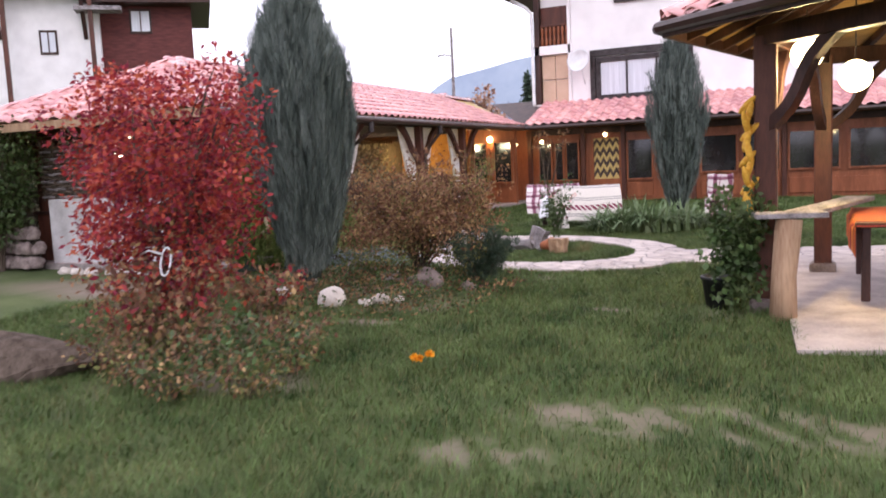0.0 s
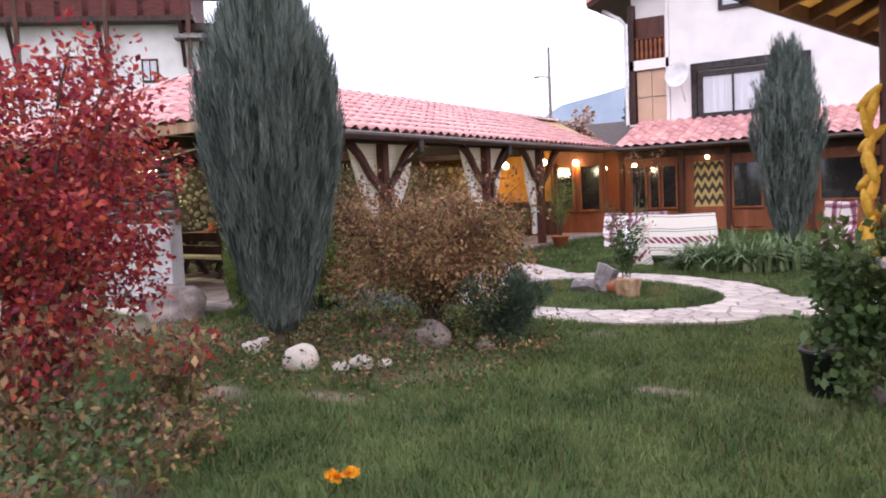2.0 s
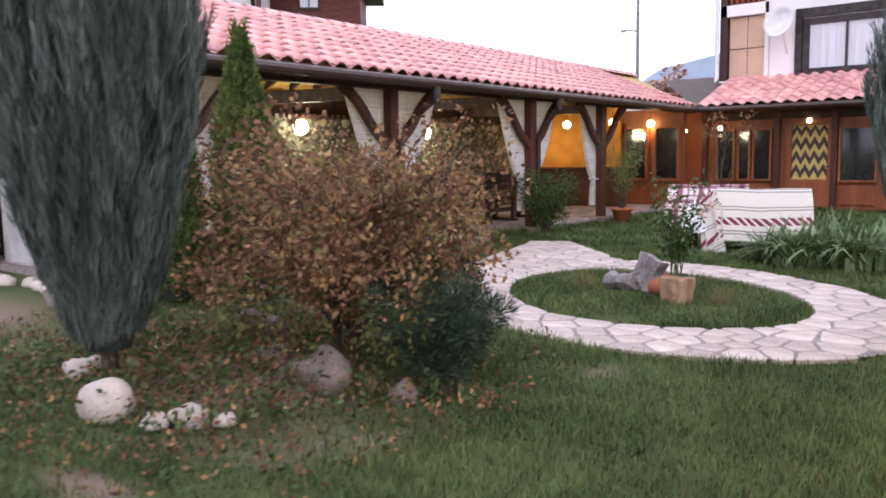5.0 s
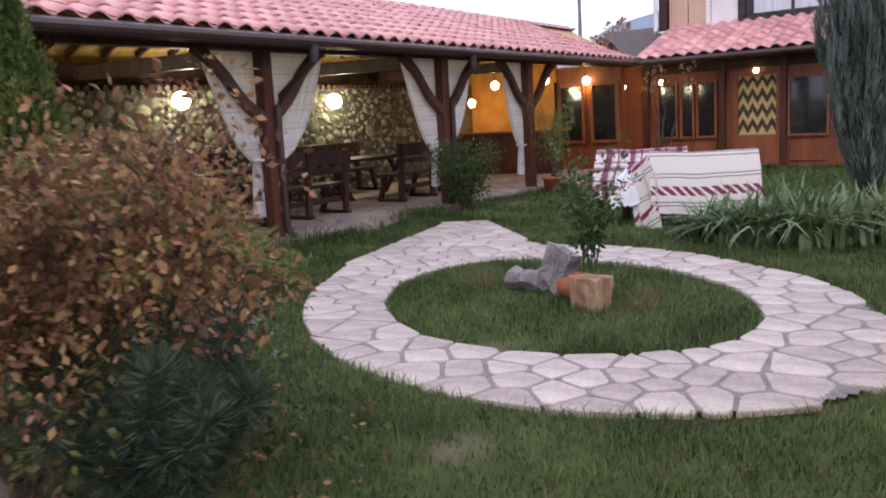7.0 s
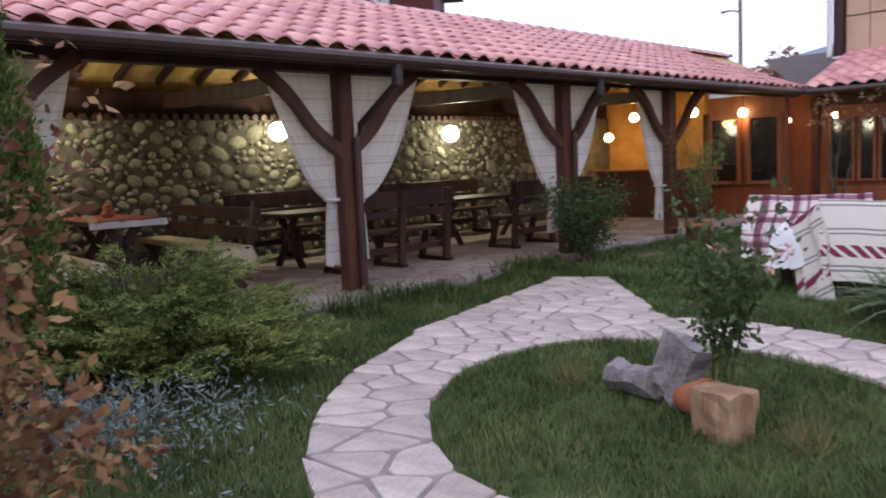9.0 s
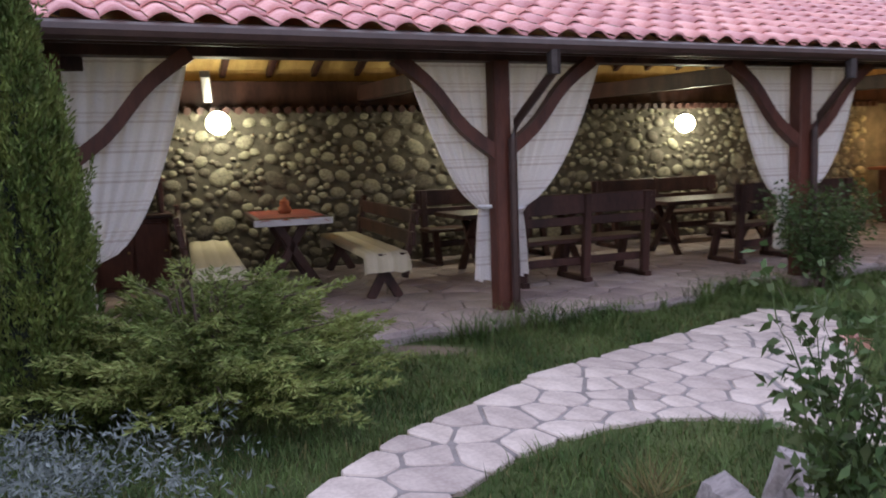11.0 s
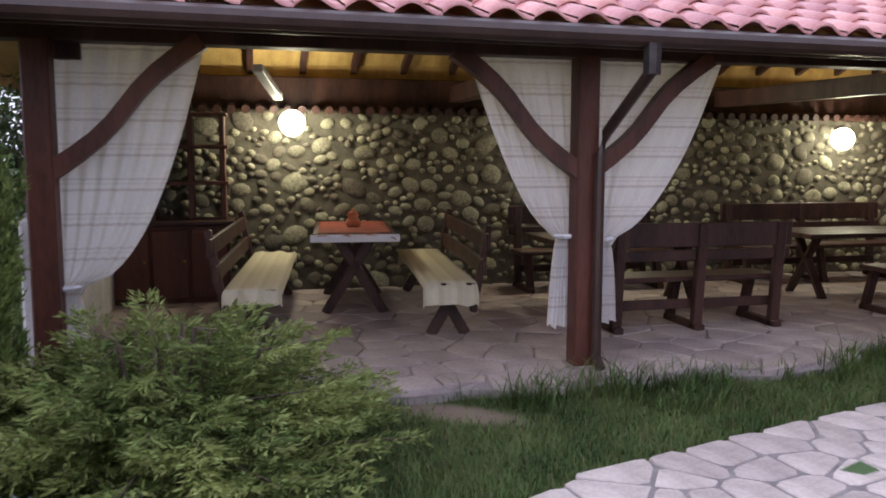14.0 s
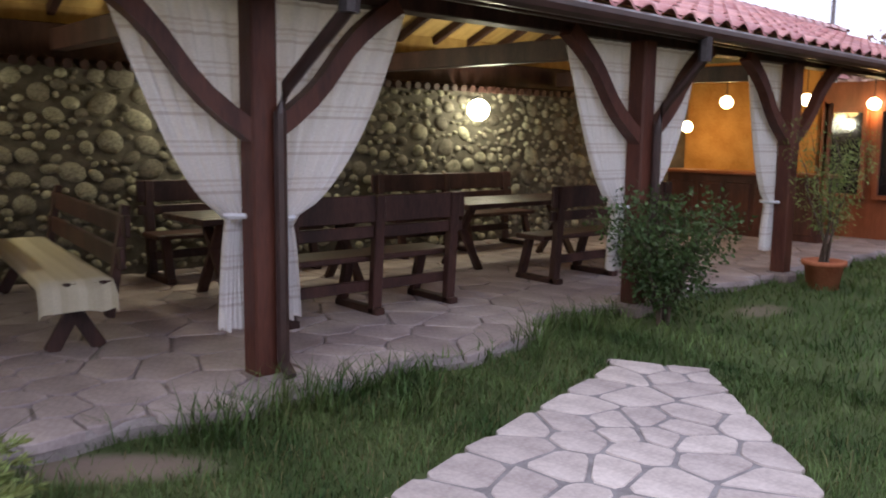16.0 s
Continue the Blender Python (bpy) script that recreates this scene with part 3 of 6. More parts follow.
def cobble_mesh(k):
    bm = bmesh.new()
    rings = []
    for r, h in ((1.0, 0.0), (0.93, 0.35), (0.62, 0.8)):
        rings.append([bm.verts.new((h * 0.5, 0.5 * r * math.cos(a) * (1 + 0.14 * noise.noise((k * 7.0, math.cos(a), math.sin(a)))), 0.5 * r * math.sin(a) * (1 + 0.14 * noise.noise((math.cos(a), k * 5.0, math.sin(a)))))) for a in [2 * math.pi * i / 9 for i in range(9)]])
    tip = bm.verts.new((0.46, 0, 0))
    for a, b in zip(rings, rings[1:]):
        for i in range(9):
            bm.faces.new((a[i], a[(i + 1) % 9], b[(i + 1) % 9], b[i]))
    for i in range(9):
        bm.faces.new((rings[-1][i], rings[-1][(i + 1) % 9], tip))
    me = bpy.data.meshes.new("stone")
    bm.normal_update()
    bm.to_mesh(me)
    bm.free()
    me.polygons.foreach_set("use_smooth", [True] * len(me.polygons))
    return me


COBBLES = [cobble_mesh(k) for k in range(8)]
for me in COBBLES:
    me.materials.append(M_RIVER)


def river_stones():
    """Rows of stones of mixed size; the stretch that the path passes nearest becomes parts, the rest one field."""
    rnd = random.Random(4)
    spots = []
    for _ in range(14000):
        y, z = rnd.uniform(6.7, 20.6), rnd.uniform(0.15, 2.18)
        r = rnd.choice((0.035, 0.05, 0.06, 0.075, 0.09, 0.11, 0.14))
        if all((y - a) ** 2 + ((z - b) * 1.25) ** 2 > ((r + c) * 0.98) ** 2 for a, b, c in spots):
            spots.append((y, z, r))
    close = [s for s in spots if 7.6 < s[0] < 14.6]
    close.sort(key=lambda s: -s[2])
    chosen = set(close[:300])
    fv, ff = [], []
    for i, (y, z, r) in enumerate(spots):
        me = COBBLES[i % 8]
        m = Matrix.Translation((WALL_X, y, z)) @ Matrix.Rotation(rnd.uniform(-0.7, 0.7), 4, "X") @ Matrix.Diagonal((rnd.uniform(0.06, 0.10), rnd.uniform(1.95, 2.5) * r, rnd.uniform(1.4, 1.85) * r, 1))
        if (y, z, r) in chosen:
            ob = new("stone", me)
            ob.parent = wall_back
            ob.matrix_basis = m
        else:
            o = len(fv)
            fv += [m @ v.co for v in me.vertices]
            for p in me.polygons:
                idx = list(p.vertices)
                ff.append([o + k for k in (idx if len(idx) == 4 else idx + idx[-1:])])
    bm = bmesh.new()
    vs = [bm.verts.new(v) for v in fv]
    for f in ff:
        bm.faces.new([vs[k] for k in dict.fromkeys(f)])
    tagged(part("stone_field", bm, M_RIVER_J, wall_back, "", True), kind="stuff")


# wall cap of thin clay pieces above the stones
bm = bmesh.new()
for i in range(88):
    y = 6.8 + i * 0.16
    tube(bm, [(WALL_X - 0.2, y, 2.28), (WALL_X + 0.14, y, 2.235)], 0.05, 8)
part("coping", bm, M_DARK, wall_back, "row of small dark coping pieces")

tagged(finish("wall_plate", span(WALL_X - 0.34, WALL_X - 0.12, 6.4, 22.0, 2.24, 2.64, 0.01), M_DARK), "dark wall plate beam over the stone wall", "beam", kind="structure")
tagged(finish("wall_infill", span(WALL_X - 0.33, WALL_X - 0.27, 6.4, 22.0, 2.642, 2.94, 0), M_PINE), "pine boards closing the gap over the stone wall", "boards", kind="structure")
# south end: low whitewashed wall with wattle above
wall_south = tagged(finish("wall_south", span(-7.45, -4.8, 6.75, 7.0, -0.05, 1.22, 0.02), M_WHITEWASH), "low worn whitewashed end wall of the pavilion", "wall", kind="structure")
wattle = thing("wattle_panel", (-6.25, 6.87, 1.22), "brown woven wattle panel above the whitewashed wall", "fence")
rnd = random.Random(9)
for k in range(20):
    bm = bmesh.new()
    z = 1.26 + k * 0.045
    tube(bm, [(-7.65 + 0.29 * i, 6.87 + (0.05 if (i + k) % 2 else -0.05), z + rnd.uniform(-0.012, 0.012)) for i in range(11)], 0.022, 5)
    part("withy", bm, M_GREYWOOD if k % 3 == 0 else M_BARK, wattle)
for i in range(11):
    bm = bmesh.new()
    tube(bm, [(-7.65 + 0.29 * i, 6.87, 1.2), (-7.65 + 0.29 * i, 6.87, 2.25)], 0.022, 6)
    part("stake", bm, M_BARK, wattle)

# ---- roofs ----
TILE_W, TILE_L = 0.30, 0.36


def tile_profile():
    out = []
    for i in range(9):
        u = i / 8
        out.append((u * TILE_W, 0.055 * max(0.0, math.sin(math.pi * min(1, u / 0.72))) - 0.012 * (u > 0.75)))
    return out


def tile_verts():
    """A wave tile: x across, y up the slope, z off the roof."""
    prof = tile_profile()
    v, f = [], []
    for y, dz in ((0, 0.035), (TILE_L * 1.12, 0.0)):
        v += [(x - TILE_W / 2, y, z + dz + 0.01) for x, z in prof]
    v += [(x - TILE_W / 2, 0.0, z + 0.022) for x, z in prof]
    n = len(prof)
    for i in range(n - 1):
        f.append((i, i + 1, n + i + 1, n + i))
        f.append((2 * n + i, 2 * n + i + 1, i + 1, i))
    return v, f


TV, TF = tile_verts()
TILE_ME = bpy.data.meshes.new("tile")
TILE_ME.from_pydata(TV, [], TF)
TILE_ME.polygons.foreach_set("use_smooth", [True] * len(TILE_ME.polygons))
TILE_ME.materials.append(M_TILE)


def slope(parent, e0, e1, t0, t1, pieces, offset=0.0):
    """Tiles between the eave line e0-e1 and the upper line t0-t1; pieces(p) tells which become parts."""
    e0, e1, t0, t1 = map(Vector, (e0, e1, t0, t1))
    along = (e1 - e0).normalized()
    up0 = t0 - e0
    up = (up0 - along * up0.dot(along)).normalized()
    nrm = along.cross(up)
    if nrm.z < 0:
        nrm = -nrm
    width, height = (e1 - e0).length, (up0 - along * up0.dot(along)).length
    a0, a1 = (t0 - e0).dot(along), (t1 - e0).dot(along)
    rot = Matrix((along, up, nrm)).transposed().to_4x4() if along.cross(up).dot(nrm) > 0 else Matrix((-along, up, nrm)).transposed().to_4x4()
    fv, ff = [], []
    for r in range(int(height / TILE_L) + 1):
        k = min(1, (r + 0.5) * TILE_L / height)
        lo, hi = a0 * k, width + (a1 - width) * k
        for c in range(int(width / TILE_W) + 1):
            s = (c + 0.5) * TILE_W
            if lo - 0.1 < s < hi + 0.1:
                p = e0 + along * s + up * (r * TILE_L) + nrm * (0.02 + 0.006 * noise.noise((c * 1.7, r * 2.3, 0)))
                m = Matrix.Translation(p) @ rot @ Matrix.Rotation(0.02 * noise.noise((c * 3.1, r * 1.3, 7)), 4, "Z")
                if pieces(p):
                    ob = new("tile", TILE_ME)
                    ob.parent = parent
                    ob.matrix_basis = m
                else:
                    o = len(fv)
                    fv += [m @ Vector(v) for v in TV]
                    ff += [[o + k2 for k2 in f] for f in TF]
    if fv:
        ob = soup("tile_field", np.array([tuple(v) for v in fv]), ff, M_TILE_J, None, True)
        ob.parent = parent
        tagged(ob, kind="stuff")
    # the boarded underside
    bm = bmesh.new()
    low = [bm.verts.new(p - nrm * 0.015) for p in (e0, e1, t1, t0)]
    bm.faces.new(low)
    return bm


def ridge_tiles(parent, a, b):
    a, b = Vector(a), Vector(b)
    n = int((b - a).length / 0.36)
    q = (b - a).to_track_quat("Y", "Z").to_matrix().to_4x4()
    bm = bmesh.new()
    for i in range(7):
        t = math.pi * i / 6
        for y, k in ((0, 1.0), (0.40, 0.86)):
            bm.verts.new((0.13 * k * math.cos(t), y, 0.10 * k * math.sin(t)))
    bm.verts.ensure_lookup_table()
    for i in range(6):
        bm.faces.new((bm.verts[2 * i], bm.verts[2 * i + 2], bm.verts[2 * i + 3], bm.verts[2 * i + 1]))
    me = bpy.data.meshes.new("ridge_tile")
    bm.to_mesh(me)
    bm.free()
    me.polygons.foreach_set("use_smooth", [True] * len(me.polygons))
    me.materials.append(M_TILE)
    for i in range(n):
        ob = new("ridge_tile", me)
        ob.parent = parent
        ob.matrix_basis = Matrix.Translation(a + (b - a) * (i / n)) @ q


VALLEY = (-3.89, 22.0)
pav_roof = new("pavilion_roof")
tagged(pav_roof, "hipped pavilion roof of pinkish red wave tiles", "roof", kind="structure")
HOUSE_Y, WING_EAVE_Y, WING_TOP_Z = 24.2, 22.0, 3.3
under = []
under.append(slope(pav_roof, (eave_x(EAVE_S), EAVE_S, EAVE_Z), (eave_x(22.0), 22.0, EAVE_Z), (ridge_x(APEX_Y), APEX_Y, RIDGE_Z), (ridge_x(25.2), 25.2, RIDGE_Z), lambda p: p.y < 14.3 and p.z < 3.05))
under.append(slope(pav_roof, (eave_x(EAVE_S) - 6, EAVE_S, EAVE_Z), (eave_x(EAVE_S), EAVE_S, EAVE_Z), (ridge_x(APEX_Y), APEX_Y, RIDGE_Z), (ridge_x(APEX_Y) + 0.01, APEX_Y, RIDGE_Z), lambda p: False))
under.append(slope(pav_roof, (eave_x(25.2) - 6, 25.2, EAVE_Z), (eave_x(EAVE_S) - 6, EAVE_S, EAVE_Z), (ridge_x(25.2), 25.2, RIDGE_Z), (ridge_x(APEX_Y), APEX_Y, RIDGE_Z), lambda p: False))
ridge_tiles(pav_roof, (ridge_x(APEX_Y), APEX_Y, RIDGE_Z + 0.02), (ridge_x(25), 25.0, RIDGE_Z + 0.02))
ridge_tiles(pav_roof, (eave_x(EAVE_S), EAVE_S, EAVE_Z + 0.05), (ridge_x(APEX_Y), APEX_Y, RIDGE_Z + 0.03))
ridge_tiles(pav_roof, (eave_x(EAVE_S) - 6, EAVE_S, EAVE_Z + 0.05), (ridge_x(APEX_Y), APEX_Y, RIDGE_Z + 0.03))
bm = bmesh.new()
for u in under:
    me = bpy.data.meshes.new("tmp")
    u.to_mesh(me)
    u.free()
    bm.from_mesh(me)
    bpy.data.meshes.remove(me)
tagged(finish("ceiling", bm, M_PINE), "sloping pine board ceiling under the pavilion roof", "ceiling", kind="structure")

# timber frame of the pavilion
timber = thing("pavilion_frame", (-4.1, 12.0, 0), "dark brown timber post frame of the pavilion", "timber frame", kind="structure")
for x, y in POSTS:
    part("post", span(x - 0.085, x + 0.085, y - 0.085, y + 0.085, 0.1, 2.42, 0.014), M_RED_WOOD, timber)
    part("post_base", span(x - 0.13, x + 0.15, y - 0.13, y + 0.13, -0.02, 0.115, 0.03), M_ROCK, timber, "rough concrete footing")
    for s in (-1, 1):
        if (y < 8 and s < 0):
            continue
        bm = bmesh.new()
        pts = [(x + 0.01, y + s * (0.05 + 0.95 * k + 0.05 * math.sin(k * math.pi * 2)), 1.58 + 0.85 * k) for k in [i / 8 for i in range(9)]]
        tube(bm, pts, [0.085 - 0.012 * math.sin(math.pi * i / 8) for i in range(9)], 4, True, True)
        part("brace", bm, M_RED_WOOD, timber)
bm = bmesh.new()
beam(bm, (POSTS[0][0], 6.2, 2.48), (POSTS[3][0] - 0.2, 22.4, 2.48), 0.18, 0.15)
part("plate_beam", bm, M_DARK, timber)
for y in np.arange(7.2, 20.5, 3.62):
    bm = bmesh.new()
    beam(bm, (WALL_X, y + 0.1, 2.46), (eave_x(y) - 0.9, y + 0.1, 2.40), 0.16, 0.2)
    part("tie_beam", bm, M_DARK, timber)
for y in np.arange(6.6, 21.8, 0.62):
    bm = bmesh.new()
    top = min(1.0, (y - EAVE_S) / (APEX_Y - EAVE_S))
    beam(bm, (eave_x(y) - 0.05, y, EAVE_Z - 0.06), (eave_x(y) - 3.0 * top, y, EAVE_Z - 0.06 + (RIDGE_Z - EAVE_Z) * top), 0.09, 0.11)
    part("rafter", bm, M_DARK, timber)
    bm = bmesh.new()
    beam(bm, (eave_x(y) - 5.9, y, EAVE_Z - 0.03), (eave_x(y) - 6 + 3.0 * top, y, EAVE_Z - 0.06 + (RIDGE_Z - EAVE_Z) * top), 0.08, 0.10)
    part("rafter", bm, M_DARK, timber)
bm = bmesh.new()
beam(bm, (eave_x(EAVE_S) - 0.03, EAVE_S, EAVE_Z - 0.04), (eave_x(22) - 0.03, 22.0, EAVE_Z - 0.04), 0.04, 0.16)
part("fascia", bm, M_DARK, timber)
bm = bmesh.new()
beam(bm, (eave_x(EAVE_S) - 6, EAVE_S + 0.03, EAVE_Z - 0.05), (eave_x(EAVE_S), EAVE_S + 0.03, EAVE_Z - 0.05), 0.04, 0.14)
part("fascia", bm, M_RAW, timber, "pale weathered end fascia board")

gutter = thing("gutter", (-3.0, 12, 2.4), "dark brown half-round gutter with down pipes along the pavilion eave", "gutter", kind="structure")
bm = bmesh.new()
tube(bm, [(eave_x(EAVE_S) + 0.06, EAVE_S, EAVE_Z - 0.05), (eave_x(21.9) + 0.06, 21.9, EAVE_Z - 0.05)], 0.065, 10)
part("channel", bm, M_GUTTER, gutter)
for x, y in POSTS[1:3]:
    bm = bmesh.new()
    tube(bm, [(eave_x(y) + 0.06, y + 0.15, 2.36), (eave_x(y) + 0.05, y + 0.15, 2.24), (x + 0.17, y + 0.10, 1.86), (x + 0.13, y + 0.07, 1.7), (x + 0.13, y + 0.07, 0.2), (x + 0.22, y + 0.07, 0.12)], 0.04, 8)
    part("down_pipe", bm, M_GUTTER, gutter)
    bm = bmesh.new()
    tube(bm, [(eave_x(y) + 0.06, y + 0.15, 2.42), (eave_x(y) + 0.06, y + 0.15, 2.22)], 0.06, 8)
    part("outlet", bm, M_METAL, gutter)

# ---- wing with doors and windows ----
WY = 22.95
wing_roof = tagged(new("wing_roof"), "lean-to roof of red wave tiles along the white house", "roof", kind="structure")
u1 = slope(wing_roof, (VALLEY[0], WING_EAVE_Y, EAVE_Z), (12.0, WING_EAVE_Y, EAVE_Z), (-6.0, HOUSE_Y + 0.6, WING_TOP_Z + 0.2), (12.0, HOUSE_Y + 0.6, WING_TOP_Z + 0.2), lambda p: False)
tagged(finish("ceiling_wing", u1, M_DARK), "dark boarded underside of the wing roof", "ceiling", kind="structure")
bm = bmesh.new()
tube(bm, [(VALLEY[0], WING_EAVE_Y - 0.05, EAVE_Z - 0.05), (12.0, WING_EAVE_Y - 0.05, EAVE_Z - 0.05)], 0.065, 10)
tagged(finish("gutter_wing", bm, M_GUTTER), "dark brown gutter along the wing eave", "gutter", kind="structure")


def framed(name, x0, x1, z0, z1, y, frame_mat, pane_mat, label, mullions=(), parent=None, w=0.07, cat="window"):
    """A window or door leaf facing the garden: four frame members, panes and a sill."""
    ob = tagged(new(name), label, cat, kind="structure")
    ob.location = (x0, y, z0)
    for a, b, c, d in ((x0, x0 + w, z0, z1), (x1 - w, x1, z0, z1), (x0 + w, x1 - w, z1 - w, z1), (x0 + w, x1 - w, z0, z0 + w)):
        part("window_frame", span(a, b, y - 0.05, y + 0.04, c, d, 0.005), frame_mat, ob)
    xs = [x0 + w] + [m for m in mullions] + [x1 - w]
    for m in mullions:
        part("mullion", span(m - 0.03, m + 0.03, y - 0.045, y + 0.04, z0 + w, z1 - w, 0.004), frame_mat, ob)
    for a, b in zip(xs, xs[1:]):
        part("pane", span(a, b, y, y + 0.012, z0 + w, z1 - w, 0), pane_mat, ob)
    return ob


wall_wing = tagged(finish("wall_wing", span(-6.6, 12.0, WY + 0.06, WY + 0.25, 0, 2.5, 0), M_ORANGE), "brown varnished timber wall of the wing", "wall", kind="structure")
for x0, x1, z0, z1, pm in ((-3.72, -3.22, 0.68, 1.98, M_GLASS_DARK), (-3.16, -2.82, 0.68, 1.98, M_GLASS_DARK), (-2.78, -2.30, 0.68, 1.98, M_GLASS_DARK), (-0.76, 0.08, 0.66, 1.97, M_GLASS_DARK), (0.35, 1.15, 0.66, 1.97, M_GLASS_DARK), (1.5, 2.6, 0.8, 1.97, M_GLASS_DARK), (2.7, 3.8, 0.8, 1.97, M_GLASS_DARK), (4.0, 5.4, 0.8, 1.97, M_GLASS_DARK), (5.6, 7.0, 0.8, 1.97, M_GLASS_DARK), (7.2, 8.6, 0.8, 1.97, M_GLASS_DARK)):
    framed("window", x0, x1, z0, z1, WY, M_ORANGE, pm, "dark glazed window in a brown timber frame", (), None, 0.05)
for x0, x1 in ((-3.72, -2.3), (-0.76, 0.08), (0.35, 1.15), (1.5, 3.8), (4.0, 8.6)):
    part("panel", span(x0 + 0.03, x1 - 0.03, WY + 0.01, WY + 0.06, 0.12, 0.58, 0.012), M_ORANGE, wall_wing)
for x in (-4.0, -2.18, -0.86, 1.3, 3.9, 8.8):
    part("post", span(x - 0.07, x + 0.07, WY - 0.06, WY + 0.06, 0, 2.4, 0.01), M_RED_WOOD, wall_wing)
part("head_beam", span(-4.1, 12, WY - 0.05, WY + 0.06, 2.2, 2.4, 0.01), M_DARK, wall_wing)

# door with a zigzag hanging behind its glass
door = tagged(new("door_zigzag"), "brown timber door with an ochre and dark zigzag hanging behind the glass", "door", kind="structure")
door.location = (-1.9, WY, 0)
for a, b, c, d in ((-1.95, -1.83, 0.05, 2.15), (-1.0, -0.9, 0.05, 2.15), (-1.83, -1.0, 2.03, 2.15), (-1.83, -1.0, 0.05, 0.72)):
    part("door_frame", span(a, b, WY - 0.05, WY + 0.05, c, d, 0.006), M_ORANGE, door)
hang = part("hanging", span(-1.83, -1.0, WY + 0.03, WY + 0.04, 0.72, 2.03, 0), M_ZIG_Y, door, "ochre woven hanging")
for k in range(4):
    bm = bmesh.new()
    z = 0.74 + 0.33 * k
    pts = [(-1.83 + 0.83 * i / 8, z + (0.19 if i % 2 else 0.0)) for i in range(9)]
    lo = [bm.verts.new((x, WY + 0.024, min(zz, 2.03))) for x, zz in pts]
    hi = [bm.verts.new((x, WY + 0.024, min(zz + 0.17, 2.03))) for x, zz in pts]
    for i in range(8):
        bm.faces.new((lo[i], lo[i + 1], hi[i + 1], hi[i]))
    part("zigzag", bm, M_ZIG_D, door)
part("handle", span(-1.03, -0.93, WY - 0.09, WY - 0.05, 1.02, 1.05, 0.004), M_METAL, door)

# ---- white house ----
HX0, HX1 = -4.1, 11.5
house = tagged(new("wall_house"), "white plastered house wall above the wing roof", "wall", kind="structure")
house.location = (0, HOUSE_Y, 0)
part("wall_face", span(-2.85, HX1, HOUSE_Y + 0.05, HOUSE_Y + 6, 0, 11.0, 0), M_PLASTER, house)
part("wall_face", span(HX0, -2.85, HOUSE_Y + 0.25, HOUSE_Y + 6, 0, 7.4, 0), M_PLASTER, house)
part("floor_band", span(HX0 - 0.05, -2.85, HOUSE_Y, HOUSE_Y + 0.25, 4.98, 5.28, 0.01), M_PLASTER, house)
part("sill_band", span(HX0 - 0.05, HX1, HOUSE_Y - 0.06, HOUSE_Y + 0.05, 3.2, 3.3, 0.01), M_PLASTER, house)
part("pier", span(HX0 - 0.05, HX0 + 0.14, HOUSE_Y, HOUSE_Y + 0.25, 3.2, 7.0, 0.01), M_DARK, house)
part("pier", span(-2.97, -2.86, HOUSE_Y, HOUSE_Y + 0.25, 3.2, 7.4, 0.01), M_PLASTER, house)
for i in range(2):
    for k in range(2):
        part("board_panel", span(-3.93 + 0.49 * i, -3.46 + 0.49 * i, HOUSE_Y + 0.14, HOUSE_Y + 0.2, 3.32 + 0.83 * k, 4.12 + 0.83 * k, 0.006), M_PEACH, house, "peach boarded loggia panel")
balc = tagged(new("balcony"), "small balcony with reddish wooden balusters", "balcony", kind="structure")
balc.location = (-3.5, HOUSE_Y, 5.3)
for i in range(7):
    bm = bmesh.new()
    lathe(bm, (-3.88 + 0.145 * i, HOUSE_Y + 0.1, 5.3), [(0.035, 0), (0.055, 0.15), (0.03, 0.3), (0.055, 0.5), (0.035, 0.62)], 8)
    part("baluster", bm, M_ORANGE, balc)
part("rail", span(-3.95, -2.97, HOUSE_Y + 0.05, HOUSE_Y + 0.15, 5.92, 6.0, 0.01), M_RED_WOOD, balc)
part("back_panel", span(-3.95, -2.97, HOUSE_Y + 0.2, HOUSE_Y + 0.24, 5.3, 6.6, 0.004), M_RED_WOOD, balc)
framed("window_large", -2.0, 0.95, 3.32, 4.72, HOUSE_Y, M_METAL, M_GLASS_DAY, "wide dark-framed window with pale curtains behind", (-0.97, 0.0), None, 0.16)
part("lintel", span(-2.2, 1.15, HOUSE_Y - 0.04, HOUSE_Y + 0.05, 4.76, 4.98, 0.01), M_METAL, house, "dark painted window surround")
part("surround", span(-2.2, -2.02, HOUSE_Y - 0.03, HOUSE_Y + 0.05, 3.32, 4.76, 0.01), M_METAL, house)
part("surround", span(0.97, 1.15, HOUSE_Y - 0.03, HOUSE_Y + 0.05, 3.32, 4.76, 0.01), M_METAL, house)
framed("window_upper", -1.35, 0.45, 6.45, 8.1, HOUSE_Y, M_METAL, M_GLASS_DAY, "upper dark-framed house window with white curtains", (-0.5,), None, 0.12)
bm = bmesh.new()
beam(bm, (-5.2, HOUSE_Y + 2.2, 7.05), (3.6, HOUSE_Y + 2.2, 10.5), 5.8, 0.16)
part("roof_slab", bm, M_DARK, house, "dark brown overhanging gable roof edge")
bm = bmesh.new()
beam(bm, (-5.2, HOUSE_Y + 2.2, 7.18), (3.6, HOUSE_Y + 2.2, 10.63), 5.9, 0.1)
part("roof_cover", bm, M_TILE_J, house, "red tiled gable roof")
bm = bmesh.new()
beam(bm, (12.4, HOUSE_Y + 2.2, 7.05), (3.6, HOUSE_Y + 2.2, 10.5), 5.8, 0.16)
part("roof_slab", bm, M_DARK, house)
bm = bmesh.new()
